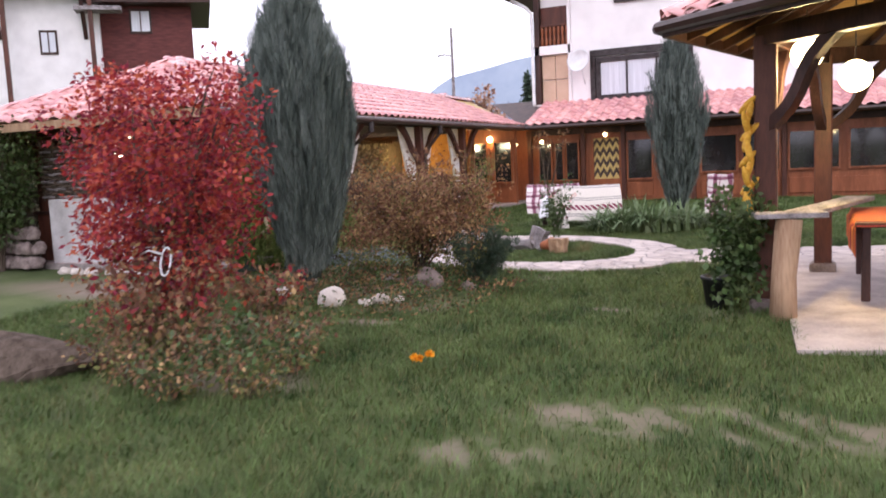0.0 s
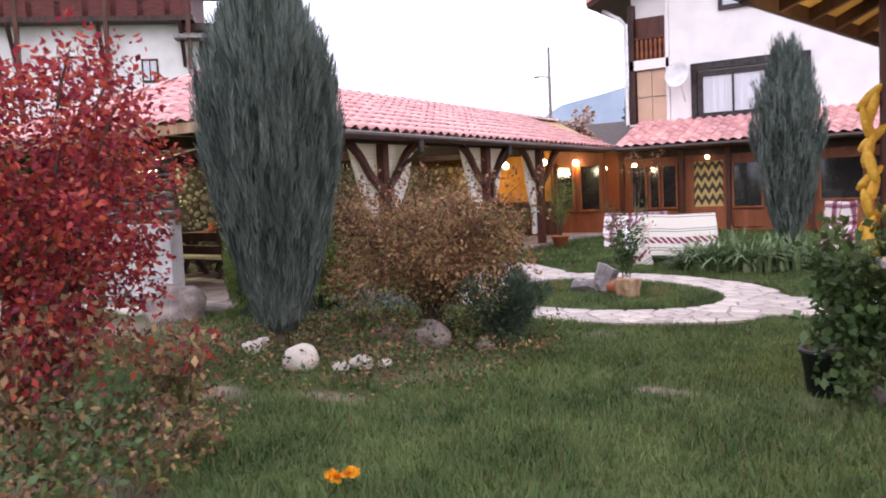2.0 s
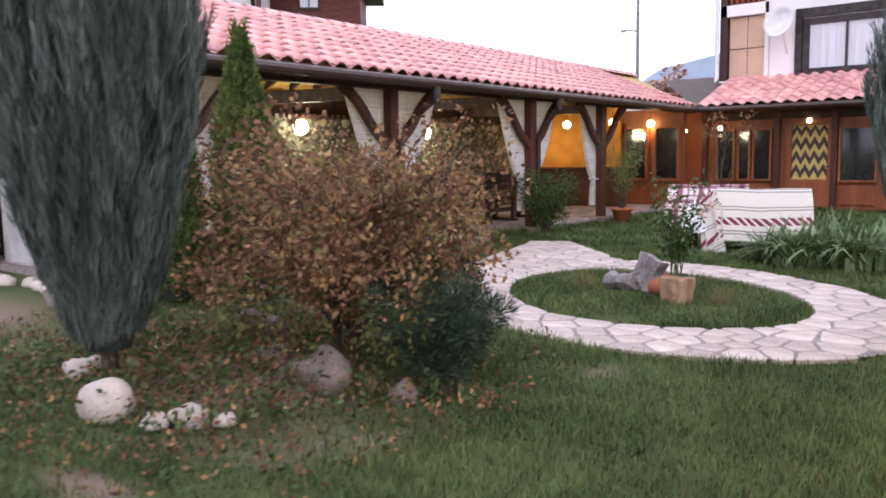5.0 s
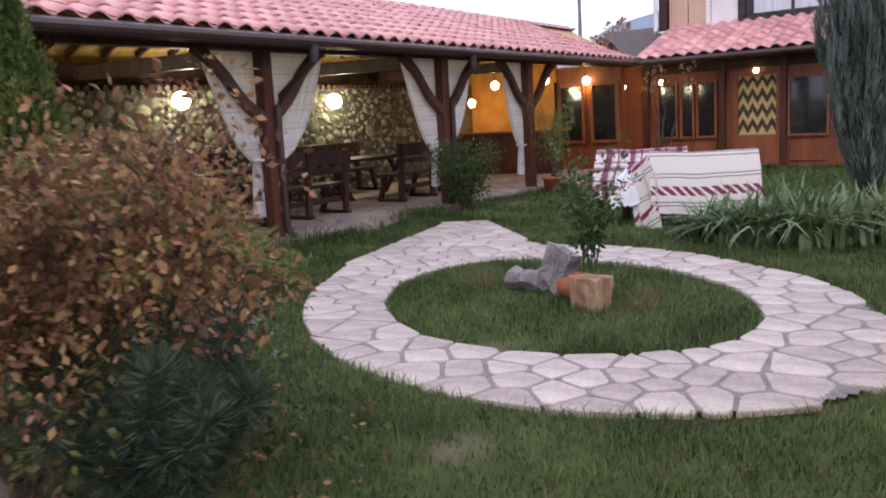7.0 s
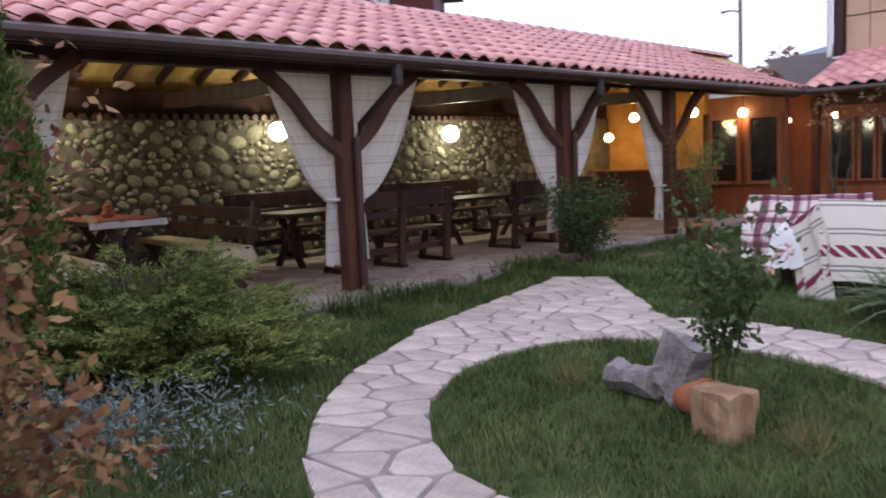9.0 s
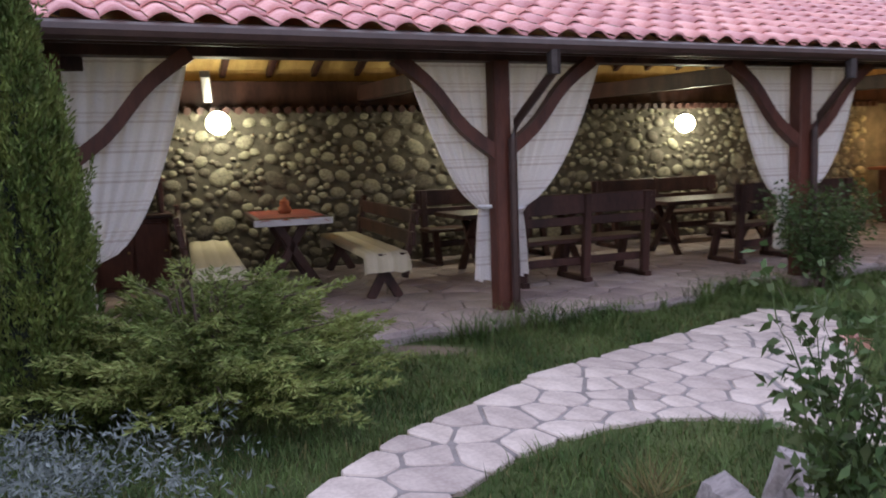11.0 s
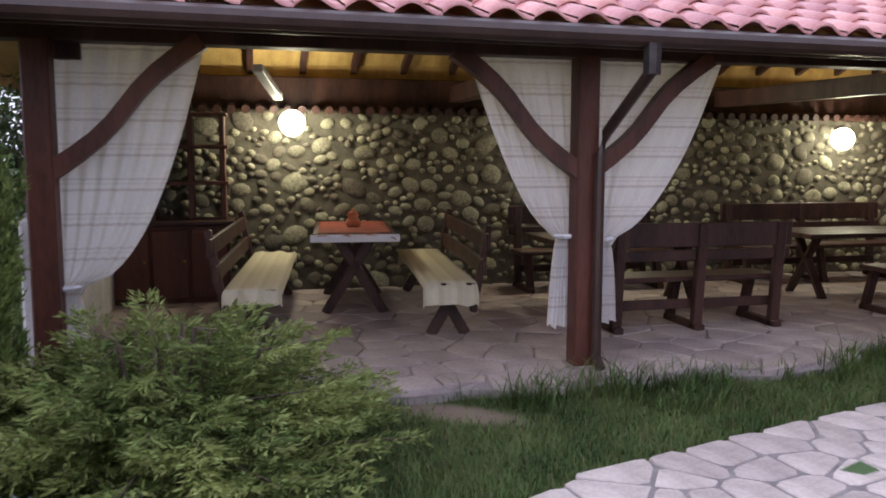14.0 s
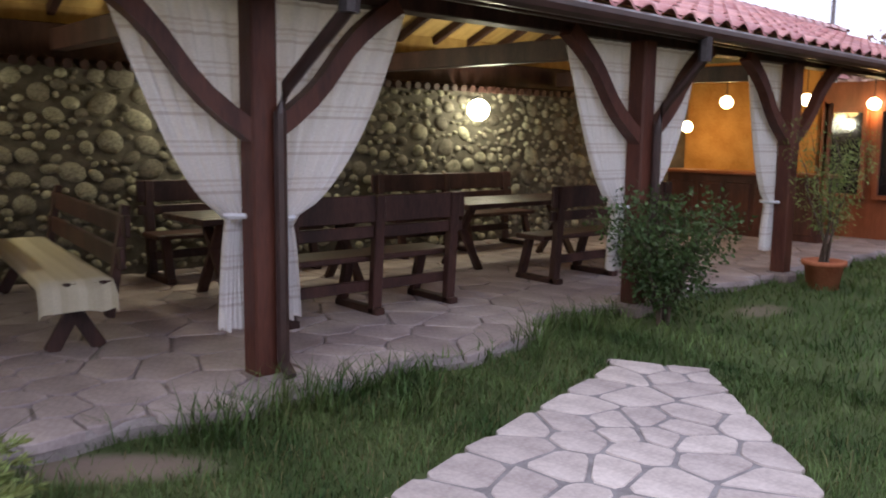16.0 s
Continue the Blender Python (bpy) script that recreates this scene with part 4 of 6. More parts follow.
tube(bm, [(-4.9, HOUSE_Y - 0.1, 6.95), (-4.35, HOUSE_Y - 0.1, 6.6), (-4.2, HOUSE_Y - 0.06, 6.4), (-4.2, HOUSE_Y - 0.06, 3.5), (-4.1, HOUSE_Y - 0.3, 3.28)], 0.06, 8)
tagged(finish("down_pipe", bm, M_WHITE_PIPE, None, "", True), "pale drain pipe on the corner of the white house", "pipe", kind="structure")
dish = thing("satellite_dish", (-2.5, HOUSE_Y - 0.3, 4.6), "white satellite dish on the house wall", "satellite dish")
bm = bmesh.new()
lathe(bm, (0, 0, 0), [(0.02, 0), (0.2, 0.03), (0.33, 0.09), (0.40, 0.15), (0.40, 0.165), (0.33, 0.105), (0.2, 0.045), (0.02, 0.015)], 24)
bmesh.ops.transform(bm, matrix=Matrix.Translation((-2.45, HOUSE_Y - 0.35, 4.62)) @ Matrix.Rotation(radians(75), 4, "X") @ Matrix.Rotation(radians(-10), 4, "Y"), verts=bm.verts)
part("reflector", bm, M_WHITE_PIPE, dish, "", True)
bm = bmesh.new()
tube(bm, [(-2.45, HOUSE_Y - 0.3, 4.6), (-2.4, HOUSE_Y - 0.15, 4.1), (-2.4, HOUSE_Y + 0.05, 3.9)], 0.025, 6)
part("arm", bm, M_WHITE_PIPE, dish)

# ---- far red and white house ----
far = thing("far_house", (-31, 38, 0), "far white house with maroon wooden upper storey and balconies", "house")
FR = Vector((-31, 38, 0))
FL, FN = Vector((-0.75, -0.66, 0)), Vector((0.66, -0.75, 0))


def fbox(l0, l1, d0, d1, z0, z1, bevel=0.0):
    """Box in the far house's own frame: l leftwards, d towards the garden."""
    c = FR + FL * ((l0 + l1) / 2) + FN * ((d0 + d1) / 2)
    m = Matrix((FL, FN, (0, 0, 1))).transposed().to_4x4()
    z0, z1 = z0 * 1.2, z1 * 1.2
    return boxm((c.x, c.y, (z0 + z1) / 2), (l1 - l0, d1 - d0, z1 - z0), m, bevel)


part("wall", fbox(0.2, 6, -8, -0.5, 0, 9.9), M_MAROON, far, "maroon timber-clad extension")
part("roof", fbox(-1.0, 6.5, -9, 0.9, 9.9, 10.25), M_DARK, far, "dark flat-pitched roof edge")
part("wall", fbox(5.6, 30, -9, 0.2, 0, 10.4), M_PLASTER, far, "white plastered lower storeys")
part("wall", fbox(6.2, 30, -9, 0.3, 10.4, 13.4), M_MAROON, far)
part("roof", fbox(4.4, 31, -10, 1.9, 13.4, 13.75), M_DARK, far)
part("balcony", fbox(5.6, 30, 0.3, 1.5, 10.3, 10.55), M_DARK, far)
part("balcony_rail", fbox(5.6, 30, 1.4, 1.5, 11.3, 11.45), M_MAROON, far)
for k in range(16):
    part("balcony_board", fbox(5.7 + k * 1.55, 6.9 + k * 1.55, 1.42, 1.48, 10.55, 11.3), M_MAROON, far)
for l in (5.8, 10.5, 15.5, 20.5):
    part("post", fbox(l, l + 0.25, 1.3, 1.55, 4, 13.4), M_RED_WOOD, far)
    bm = bmesh.new()
    c = FR + FL * (l + 0.6)
    beam(bm, c + FN * 0.2 + Vector((0, 0, 9.8)), c + FN * 1.5 + Vector((0, 0, 12.3)), 0.22, 0.22)
    part("strut", bm, M_DARK, far)
for l, z, w, h in ((2.6, 8.5, 1.3, 1.25), (8.0, 7.4, 1.0, 1.2), (12.2, 6.6, 1.6, 2.2), (17.0, 6.4, 1.6, 2.2), (7.6, 11.4, 1.4, 1.6), (12.4, 11.4, 1.6, 1.6), (17.2, 11.4, 1.6, 1.6), (22, 6.6, 1.6, 2.2)):
    d = -0.5 if l < 5 else (0.3 if z > 10 else 0.2)
    w_ = part("window", fbox(l, l + w, d, d + 0.08, z, z + h, 0.02), M_DARK, far)
    part("pane", fbox(l + 0.12, l + w * 0.5 - 0.04, d + 0.085, d + 0.1, z + 0.12, z + h - 0.12), M_GLASS_DAY, w_)
    part("pane", fbox(l + w * 0.5 + 0.04, l + w - 0.12, d + 0.085, d + 0.1, z + 0.12, z + h - 0.12), M_GLASS_DAY, w_)
part("lean_roof", fbox(4.2, 6.8, 0.4, 1.7, 9.4, 9.6), M_GREYWOOD, far)

# ---- hills, far trees, pole ----
hv, hf = [], []
for i in range(121):
    x = -1500 + 25 * i
    h = 130 + 70 * noise.noise((x * 0.0035, 0, 3)) + 25 * noise.noise((x * 0.012, 5, 0)) + 45 * math.exp(-((x + 430) / 190) ** 2)
    hv += [(x, 1350, -5), (x, 1350 + 40, max(30, h))]
    if i:
        hf.append((2 * i - 2, 2 * i, 2 * i + 1, 2 * i - 1))
tagged(soup("backdrop", np.array(hv), hf, M_HAZY_HILL, None, True), "mountains on the horizon, their haze painted as pale blue", "mountains", kind="structure")


def far_tree(x, y, h, w, material, label, n=900, trunk=True, cone=False):
    t = thing("tree", (x, y, 0), label, "tree")
    bm = bmesh.new()
    tube(bm, [(x, y, -0.1), (x + 0.1, y, h * 0.5), (x, y, h * 0.85)], [h * 0.025, h * 0.016, 0.02], 7)
    part("trunk", bm, M_BARK, t)
    for k in range(7):
        a = k * 2.4
        bm = bmesh.new()
        z = h * (0.25 + 0.07 * k)
        tube(bm, [(x, y, z), (x + w * 0.25 * math.cos(a), y + w * 0.25 * math.sin(a), z + h * 0.14), (x + w * 0.4 * math.cos(a), y + w * 0.4 * math.sin(a), z + h * 0.25)], [h * 0.01, h * 0.007, 0.015], 5)
        part("limb", bm, M_BARK, t)
    cl = []
    for k in range(26):
        if cone:
            q = k / 25
            r = w * 0.5 * (1 - q) + 0.1
            a = k * 2.4
            cl.append(((x + r * 0.6 * math.cos(a), y + r * 0.6 * math.sin(a), h * (0.12 + 0.86 * q)), (r * 0.6, r * 0.6, h * 0.06)))
        else:
            a, q = k * 2.4, RNG.uniform(0.35, 0.95)
            r = w * 0.42 * math.sin(math.pi * min(1, 0.25 + q * 0.72)) * RNG.uniform(0.5, 1)
            cl.append(((x + r * math.cos(a), y + r * math.sin(a), h * q), (w * 0.14, w * 0.14, h * 0.09)))
    P, D = [], []
    for c, r in cl:
        p, d = ball_points(n // 26, c, r, 0.3)
        P.append(p)
        D.append(d)
    leaves("crown", np.vstack(P), np.vstack(D) + RNG.normal(size=(len(P) * (n // 26), 3)) * 0.7, h * 0.05, h * 0.03, material, t)
    return t


far_tree(-14.0, 43, 5.6, 4.0, M_FARTREE_R, "far tree with thin reddish autumn leaves", 2400)
far_tree(-11.2, 44, 6.2, 3.2, M_PINE_N, "far dark green conifer", 1300, True, True)
far_tree(-9.2, 46, 5.9, 5.5, M_FARTREE, "far yellowish green tree", 1500)
far_tree(-7.0, 46, 5.7, 5.5, M_FARTREE, "far yellowish green tree", 1500)
far_tree(-16.5, 48, 5.6, 4.5, M_FARTREE_R, "far tree with thin reddish autumn leaves", 1000)
far_roof = thing("far_roof", (-15.5, 34, 0), "far brown roof behind the pavilion", "house")
bm = bmesh.new()
vs = [bm.verts.new(p) for p in ((-18.5, 33, 3.8), (-13.0, 33, 3.8), (-13.0, 36, 5.0), (-18.5, 36, 5.0), (-18.5, 39, 3.8), (-13.0, 39, 3.8))]
bm.faces.new((vs[0], vs[1], vs[2], vs[3]))
bm.faces.new((vs[3], vs[2], vs[5], vs[4]))
bm.faces.new((vs[1], vs[5], vs[2]))
bm.faces.new((vs[0], vs[3], vs[4]))
bm.faces.new((vs[0], vs[4], vs[5], vs[1]))
part("roof", bm, M_TILE_J, far_roof)
part("wall", span(-18.2, -13.3, 33.4, 38.6, 0, 3.8, 0), M_PLASTER, far_roof)
pole = thing("lamp_pole", (-15.5, 42.6, 0), "slender grey street lamp pole beyond the roofs", "street lamp")
bm = bmesh.new()
tube(bm, [(-15.5, 42.6, 0), (-15.5, 42.6, 9.4)], [0.13, 0.08], 8)
part("pole", bm, M_GREYWOOD, pole)
bm = bmesh.new()
tube(bm, [(-15.5, 42.6, 7.7), (-15.9, 42.4, 7.8), (-16.3, 42.3, 7.75)], [0.04, 0.04, 0.07], 6)
part("lamp_arm", bm, M_GREYWOOD, pole)

# ---- pavilion furnishing ----
BULB_AT = [(-7.95, 8.92, 2.08), (-7.95, 12.6, 2.02), (-7.95, 16.3, 1.95)]
for x, y, z in BULB_AT:
    l = thing("wall_lamp", (x, y, z), "glowing globe wall lamp on the stone wall", "lamp", "wall lamps")
    bm = bmesh.new()
    # radius larger than the real globe: the extra size stands in for glare
    bmesh.ops.create_icosphere(bm, subdivisions=3, radius=0.15)
    bmesh.ops.transform(bm, matrix=Matrix.Translation((x, y, z)), verts=bm.verts)
    part("globe", bm, M_BULB_Y, l, "bright white glass globe, oversized for its glare", True)
    bm = bmesh.new()
    tube(bm, [(WALL_X, y, z + 0.14), (x, y, z + 0.18), (x, y, z + 0.09)], 0.018, 6)
    part("bracket", bm, M_METAL, l)
    bm = bmesh.new()
    lathe(bm, (x, y, z + 0.08), [(0.05, 0), (0.055, 0.03), (0.02, 0.05)], 12)
    part("cap", bm, M_METAL, l)
    lamp = bpy.data.lights.new("wall_lamp_light", "POINT")
    lamp.energy, lamp.color, lamp.shadow_soft_size = 54, (1.0, 0.9, 0.58), 0.11
    lo = new("wall_lamp_light", lamp)
    lo.location = (x + 0.28, y, z)

HANG = [(-6.28, 19.8, 2.14), (-7.6, 20.8, 1.8), (-5.6, 20.9, 2.2), (-4.9, 21.6, 2.15), (-4.55, 21.9, 2.13), (-4.2, 22.1, 1.95), (-1.42, WY - 0.09, 2.13), (-3.4, 22.4, 2.0)]
for i, (x, y, z) in enumerate(HANG):
    l = thing("hanging_lamp", (x, y, z), "small warm hanging globe lamp under the eave", "lamp", "hanging lamps")
    bm = bmesh.new()
    bmesh.ops.create_icosphere(bm, subdivisions=3, radius=0.095 if i < 5 else 0.06)
    bmesh.ops.transform(bm, matrix=Matrix.Translation((x, y, z)), verts=bm.verts)
    part("globe", bm, M_BULB, l, "warm glowing globe", True)
    bm = bmesh.new()
    tube(bm, [(x, y, z + 0.07), (x, y, z + 0.45)], 0.008, 5)
    part("cord", bm, M_METAL, l)
    if i < 6:
        lamp = bpy.data.lights.new("hanging_lamp_light", "POINT")
        lamp.energy, lamp.color, lamp.shadow_soft_size = (26 if i < 2 else 9), (1.0, 0.58, 0.18), 0.09
        lo = new("hanging_lamp_light", lamp)
        lo.location = (x, y, z - 0.13)

# fluorescent strip under the rafters
strip = thing("strip_light", (-5.8, 8.6, 2.42), "long white strip light fixture below the rafters", "lamp")
bm = bmesh.new()
beam(bm, (-5.9, 8.52, 2.48), (-7.5, 8.75, 2.34), 0.1, 0.07)
part("housing", bm, M_WHITE_PIPE, strip)


def curtain(x, y, side, top_w, tie_z, low_z, sag=0.56):
    """A tied-back curtain beside a post; side is +1 or -1 along the eave."""
    rows, cols = 30, 36
    t = thing("curtain", (x, y, low_z), "checked white linen curtain tied back to a post", "curtain", "pavilion curtains")
    bm = bmesh.new()
    uvl = bm.loops.layers.uv.new("UVMap")
    grid = []
    for r in range(rows + 1):
        z = 2.42 + (low_z - 2.42) * r / rows
        if z > tie_z:
            k = (2.42 - z) / (2.42 - tie_z)
            w = 0.12 + (top_w - 0.12) * (1 - k) ** sag
        else:
            k = (tie_z - z) / (tie_z - low_z)
            w = 0.12 + 0.11 * k ** 0.6
        near = 0.03 if z > tie_z else 0.03 - 0.03 * k
        line = []
        for c in range(cols + 1):
            u = c / cols
            amp = 0.022 + 0.02 * min(1, (2.42 - z))
            fx = amp * math.sin(u * 2 * math.pi * 7 + 1.5 * math.sin(z * 1.3)) + 0.01 * noise.noise((u * 6, z * 2, y))
            hem = 0.05 * noise.noise((u * 5, y, 3.0)) if r == rows else 0
            line.append((bm.verts.new((x - 0.12 + fx, y + side * (near + w * u), z + hem)), u * 1.25, z))
        grid.append(line)
    for r in range(rows):
        for c in range(cols):
            q = (grid[r][c], grid[r][c + 1], grid[r + 1][c + 1], grid[r + 1][c])
            f = bm.faces.new([v[0] for v in q])
            for lp, v in zip(f.loops, q):
                lp[uvl].uv = (v[1], v[2])
    part("cloth", bm, M_CURTAIN, t, "", True)
    bm = bmesh.new()
    tube(bm, [(x - 0.12 + 0.1 * math.cos(a), y + side * 0.09 + 0.09 * math.sin(a), tie_z) for a in [2 * math.pi * i / 12 for i in range(13)]], 0.018, 5)
    part("tie", bm, M_WHITE_CLOTH, t, "white tie band")
    return t


curtain(POSTS[0][0], POSTS[0][1], 1, 0.98, 0.82, 0.34, 0.44)
curtain(POSTS[1][0], POSTS[1][1], -1, 0.84, 1.09, 0.38)
curtain(POSTS[1][0], POSTS[1][1] + 0.1, 1, 1.06, 1.06, 0.40)
curtain(POSTS[2][0], POSTS[2][1], -1, 0.86, 0.98, 0.42)
curtain(POSTS[2][0], POSTS[2][1] + 0.1, 1, 0.9, 1.05, 0.42)
curtain(POSTS[3][0], POSTS[3][1], -1, 0.7, 0.9, 0.36)


def turn(ob, angle, x, y):
    """Turns a thing about the upright through x, y."""
    ob.matrix_basis = Matrix.Translation((x, y, 0)) @ Matrix.Rotation(angle, 4, "Z") @ Matrix.Translation((-x, -y, 0)) @ ob.matrix_basis
    return ob


def plank_legs(t, x, y, h, wide, axis):
    """Two crossed plank legs at one end."""
    for s in (-1, 1):
        bm = bmesh.new()
        if axis == "x":
            beam(bm, (x, y - s * wide, FLOOR_Z), (x, y + s * wide * 0.6, FLOOR_Z + h), 0.05, 0.1)
        else:
            beam(bm, (x - s * wide, y, FLOOR_Z), (x + s * wide * 0.6, y, FLOOR_Z + h), 0.1, 0.05)
        part("leg", bm, M_DARK, t)


def drape(t, x0, x1, y0, y1, z, drop, material, name="cover"):
    """A cloth laid over a flat top with hanging, wavy ends."""
    bm = bmesh.new()
    uvl = bm.loops.layers.uv.new("UVMap")
    nx, ny = 26, 12
    g = []
    for i in range(nx + 1):
        u = -drop + (x1 - x0 + 2 * drop) * i / nx
        row = []
        for j in range(ny + 1):
            v = -0.05 + (y1 - y0 + 0.1) * j / ny
            xx = min(max(u, 0), x1 - x0)
            over = max(-u, u - (x1 - x0), 0)
            yv = min(max(v, -0.02), y1 - y0 + 0.02)
            dz = -over - 0.9 * max(-v, v - (y1 - y0), 0) + 0.006 * noise.noise((u * 5, v * 5, z))
            if over > 0:
                xx += (0.02 + 0.03 * math.sin(v * 26)) * (1 if u > 0 else -1)
                dz += 0.03 * noise.noise((v * 9, 2.0, x0))
            row.append((bm.verts.new((x0 + xx, y0 + yv, z + 0.008 + dz)), u, v))
        g.append(row)
    for i in range(nx):
        for j in range(ny):
            q = (g[i][j], g[i + 1][j], g[i + 1][j + 1], g[i][j + 1])
            f = bm.faces.new([a[0] for a in q])
            for lp, a in zip(f.loops, q):
                lp[uvl].uv = (a[1], a[2])
    return finish(name, bm, material, None, "", True)


def bench(x0, x1, y0, y1, back_side, label, group="pavilion benches", axis="x"):
    """Plank bench with a sloping back; its seat runs along x or y."""
    t = thing("bench", ((x0 + x1) / 2, (y0 + y1) / 2, FLOOR_Z), label, "bench", group)
    part("seat", span(x0, x1, y0, y1, FLOOR_Z + 0.44, FLOOR_Z + 0.49, 0.012), M_DARK, t)
    if axis == "x":
        ends = [x0 + 0.15, x1 - 0.15]
        for x in ends:
            plank_legs(t, x, (y0 + y1) / 2, 0.44, 0.16, "x")
        yb = y1 if back_side > 0 else y0
        for x in ends:
            bm = bmesh.new()
            beam(bm, (x, yb, FLOOR_Z + 0.2), (x, yb + back_side * 0.14, FLOOR_Z + 0.98), 0.09, 0.06)
            part("back_post", bm, M_DARK, t)
        for z in (0.62, 0.84):
            bm = bmesh.new()
            beam(bm, (x0, yb + back_side * 0.14 * (z - 0.2) / 0.78, FLOOR_Z + z), (x1, yb + back_side * 0.14 * (z - 0.2) / 0.78, FLOOR_Z + z), 0.04, 0.15)
            part("back_rail", bm, M_DARK, t)
    else:
        ends = [y0 + 0.12, (y0 + y1) / 2, y1 - 0.12]
        xb = x1 if back_side > 0 else x0
        xf = x0 if back_side > 0 else x1
        for y in ends:
            bm = bmesh.new()
            beam(bm, (xb + back_side * 0.05, y, FLOOR_Z), (xb + back_side * 0.12, y, FLOOR_Z + 1.0), 0.09, 0.08)
            part("back_post", bm, M_DARK, t)
            bm = bmesh.new()
            beam(bm, (xf - back_side * 0.02, y, FLOOR_Z), (xf + back_side * 0.1, y, FLOOR_Z + 0.44), 0.09, 0.07)
            part("leg", bm, M_DARK, t)
            bm = bmesh.new()
            beam(bm, (xf - back_side * 0.06, y, FLOOR_Z + 0.03), (xb + back_side * 0.14, y, FLOOR_Z + 0.03), 0.09, 0.06)
            part("foot", bm, M_DARK, t)
        bm = bmesh.new()
        beam(bm, (xb, y0 + 0.12, FLOOR_Z + 0.24), (xb, y1 - 0.12, FLOOR_Z + 0.24), 0.035, 0.09)
        part("stretcher", bm, M_DARK, t)
        for z, h in ((0.70, 0.1), (0.89, 0.22)):
            bm = bmesh.new()
            beam(bm, (xb + back_side * 0.12 * z, y0, FLOOR_Z + z), (xb + back_side * 0.12 * z, y1, FLOOR_Z + z), 0.04, h)
            part("back_rail", bm, M_DARK, t)
    return t


def plank_table(x0, x1, y0, y1, label, axis="x", rise=0.0):
    t = thing("table", ((x0 + x1) / 2, (y0 + y1) / 2, FLOOR_Z), label, "table", "pavilion tables")
    n = 5
    for i in range(n):
        if axis == "x":
            part("plank", span(x0, x1, y0 + (y1 - y0) * i / n + 0.004, y0 + (y1 - y0) * (i + 1) / n - 0.004, FLOOR_Z + 0.70 + rise, FLOOR_Z + 0.755 + rise, 0.008), M_DARK, t)
        else:
            part("plank", span(x0 + (x1 - x0) * i / n + 0.004, x0 + (x1 - x0) * (i + 1) / n - 0.004, y0, y1, FLOOR_Z + 0.70 + rise, FLOOR_Z + 0.755 + rise, 0.008), M_DARK, t)
    if axis == "x":
        for x in (x0 + 0.25, x1 - 0.25):
            plank_legs(t, x, (y0 + y1) / 2, 0.70 + rise, 0.3, "x")
    else:
        for y in (y0 + 0.3, y1 - 0.3):
            plank_legs(t, (x0 + x1) / 2, y, 0.70 + rise, 0.3, "y")
    return t


SKEW = radians(-5.5)
turn(plank_table(-7.9, -6.25, 9.08, 9.92, "rustic table on crossed plank legs with a red runner", rise=0.08), SKEW, -7.0, 9.5)
turn(tagged(drape(None, -7.85, -6.22, 9.12, 9.88, FLOOR_Z + 0.835, 0.03, M_RUG, "table_runner"), "red woven runner laid on the rustic table", "tablecloth"), SKEW, -7.0, 9.5)
turn(tagged(finish("table_edge_cloth", span(-6.22, -6.2, 9.06, 9.94, FLOOR_Z + 0.755, FLOOR_Z + 0.83, 0.006), M_WHITE_CLOTH), "white cloth border hanging at the table end", "tablecloth"), SKEW, -7.0, 9.5)
tp = thing("clay_pot", (-7.0, 9.5, FLOOR_Z + 0.85), "small red clay pot on the table", "pot")
bm = bmesh.new()
lathe(bm, (-7.0, 9.5, FLOOR_Z + 0.845), [(0.06, 0), (0.085, 0.03), (0.075, 0.07), (0.05, 0.1), (0.065, 0.13), (0.05, 0.13), (0.04, 0.1)], 18)
part("body", bm, M_TERRA, tp, "", True)
bm = bmesh.new()
lathe(bm, (-7.0, 9.5, FLOOR_Z + 0.975), [(0.06, 0), (0.045, 0.03), (0.012, 0.045), (0.016, 0.065)], 14)
part("lid", bm, M_TERRA, tp, "", True)
turn(bench(-7.9, -5.05, 8.33, 8.78, -1, "rustic plank bench with a pale woven throw on its seat"), SKEW, -6.4, 8.57)
turn(bench(-7.9, -5.12, 10.02, 10.47, 1, "rustic plank bench with a pale woven throw on its seat"), SKEW, -6.4, 10.25)
turn(tagged(drape(None, -7.85, -5.02, 8.33, 8.78, FLOOR_Z + 0.49, 0.12, M_THROW, "bench_throw"), "pale fringed throw over the bench seat", "throw", "bench throws"), SKEW, -6.4, 8.57)
turn(tagged(drape(None, -7.85, -5.09, 10.02, 10.47, FLOOR_Z + 0.49, 0.2, M_THROW, "bench_throw"), "pale fringed throw over the bench seat", "throw", "bench throws"), SKEW, -6.4, 10.25)
bench(-5.45, -5.02, 11.5, 13.35, 1, "dark plank bench seen from behind, with a railed back", axis="y")
bench(-7.7, -7.3, 11.5, 13.4, -1, "dark plank bench along the stone wall", axis="y")
plank_table(-6.9, -6.0, 11.4, 13.4, "dark rustic table between two benches", "y")
bench(-5.5, -5.1, 14.6, 16.6, 1, "dark plank bench with a railed back", axis="y")
bench(-7.7, -7.3, 14.4, 16.8, -1, "dark plank bench along the stone wall", axis="y")
plank_table(-6.9, -6.0, 14.4, 16.6, "dark rustic table between two benches", "y")

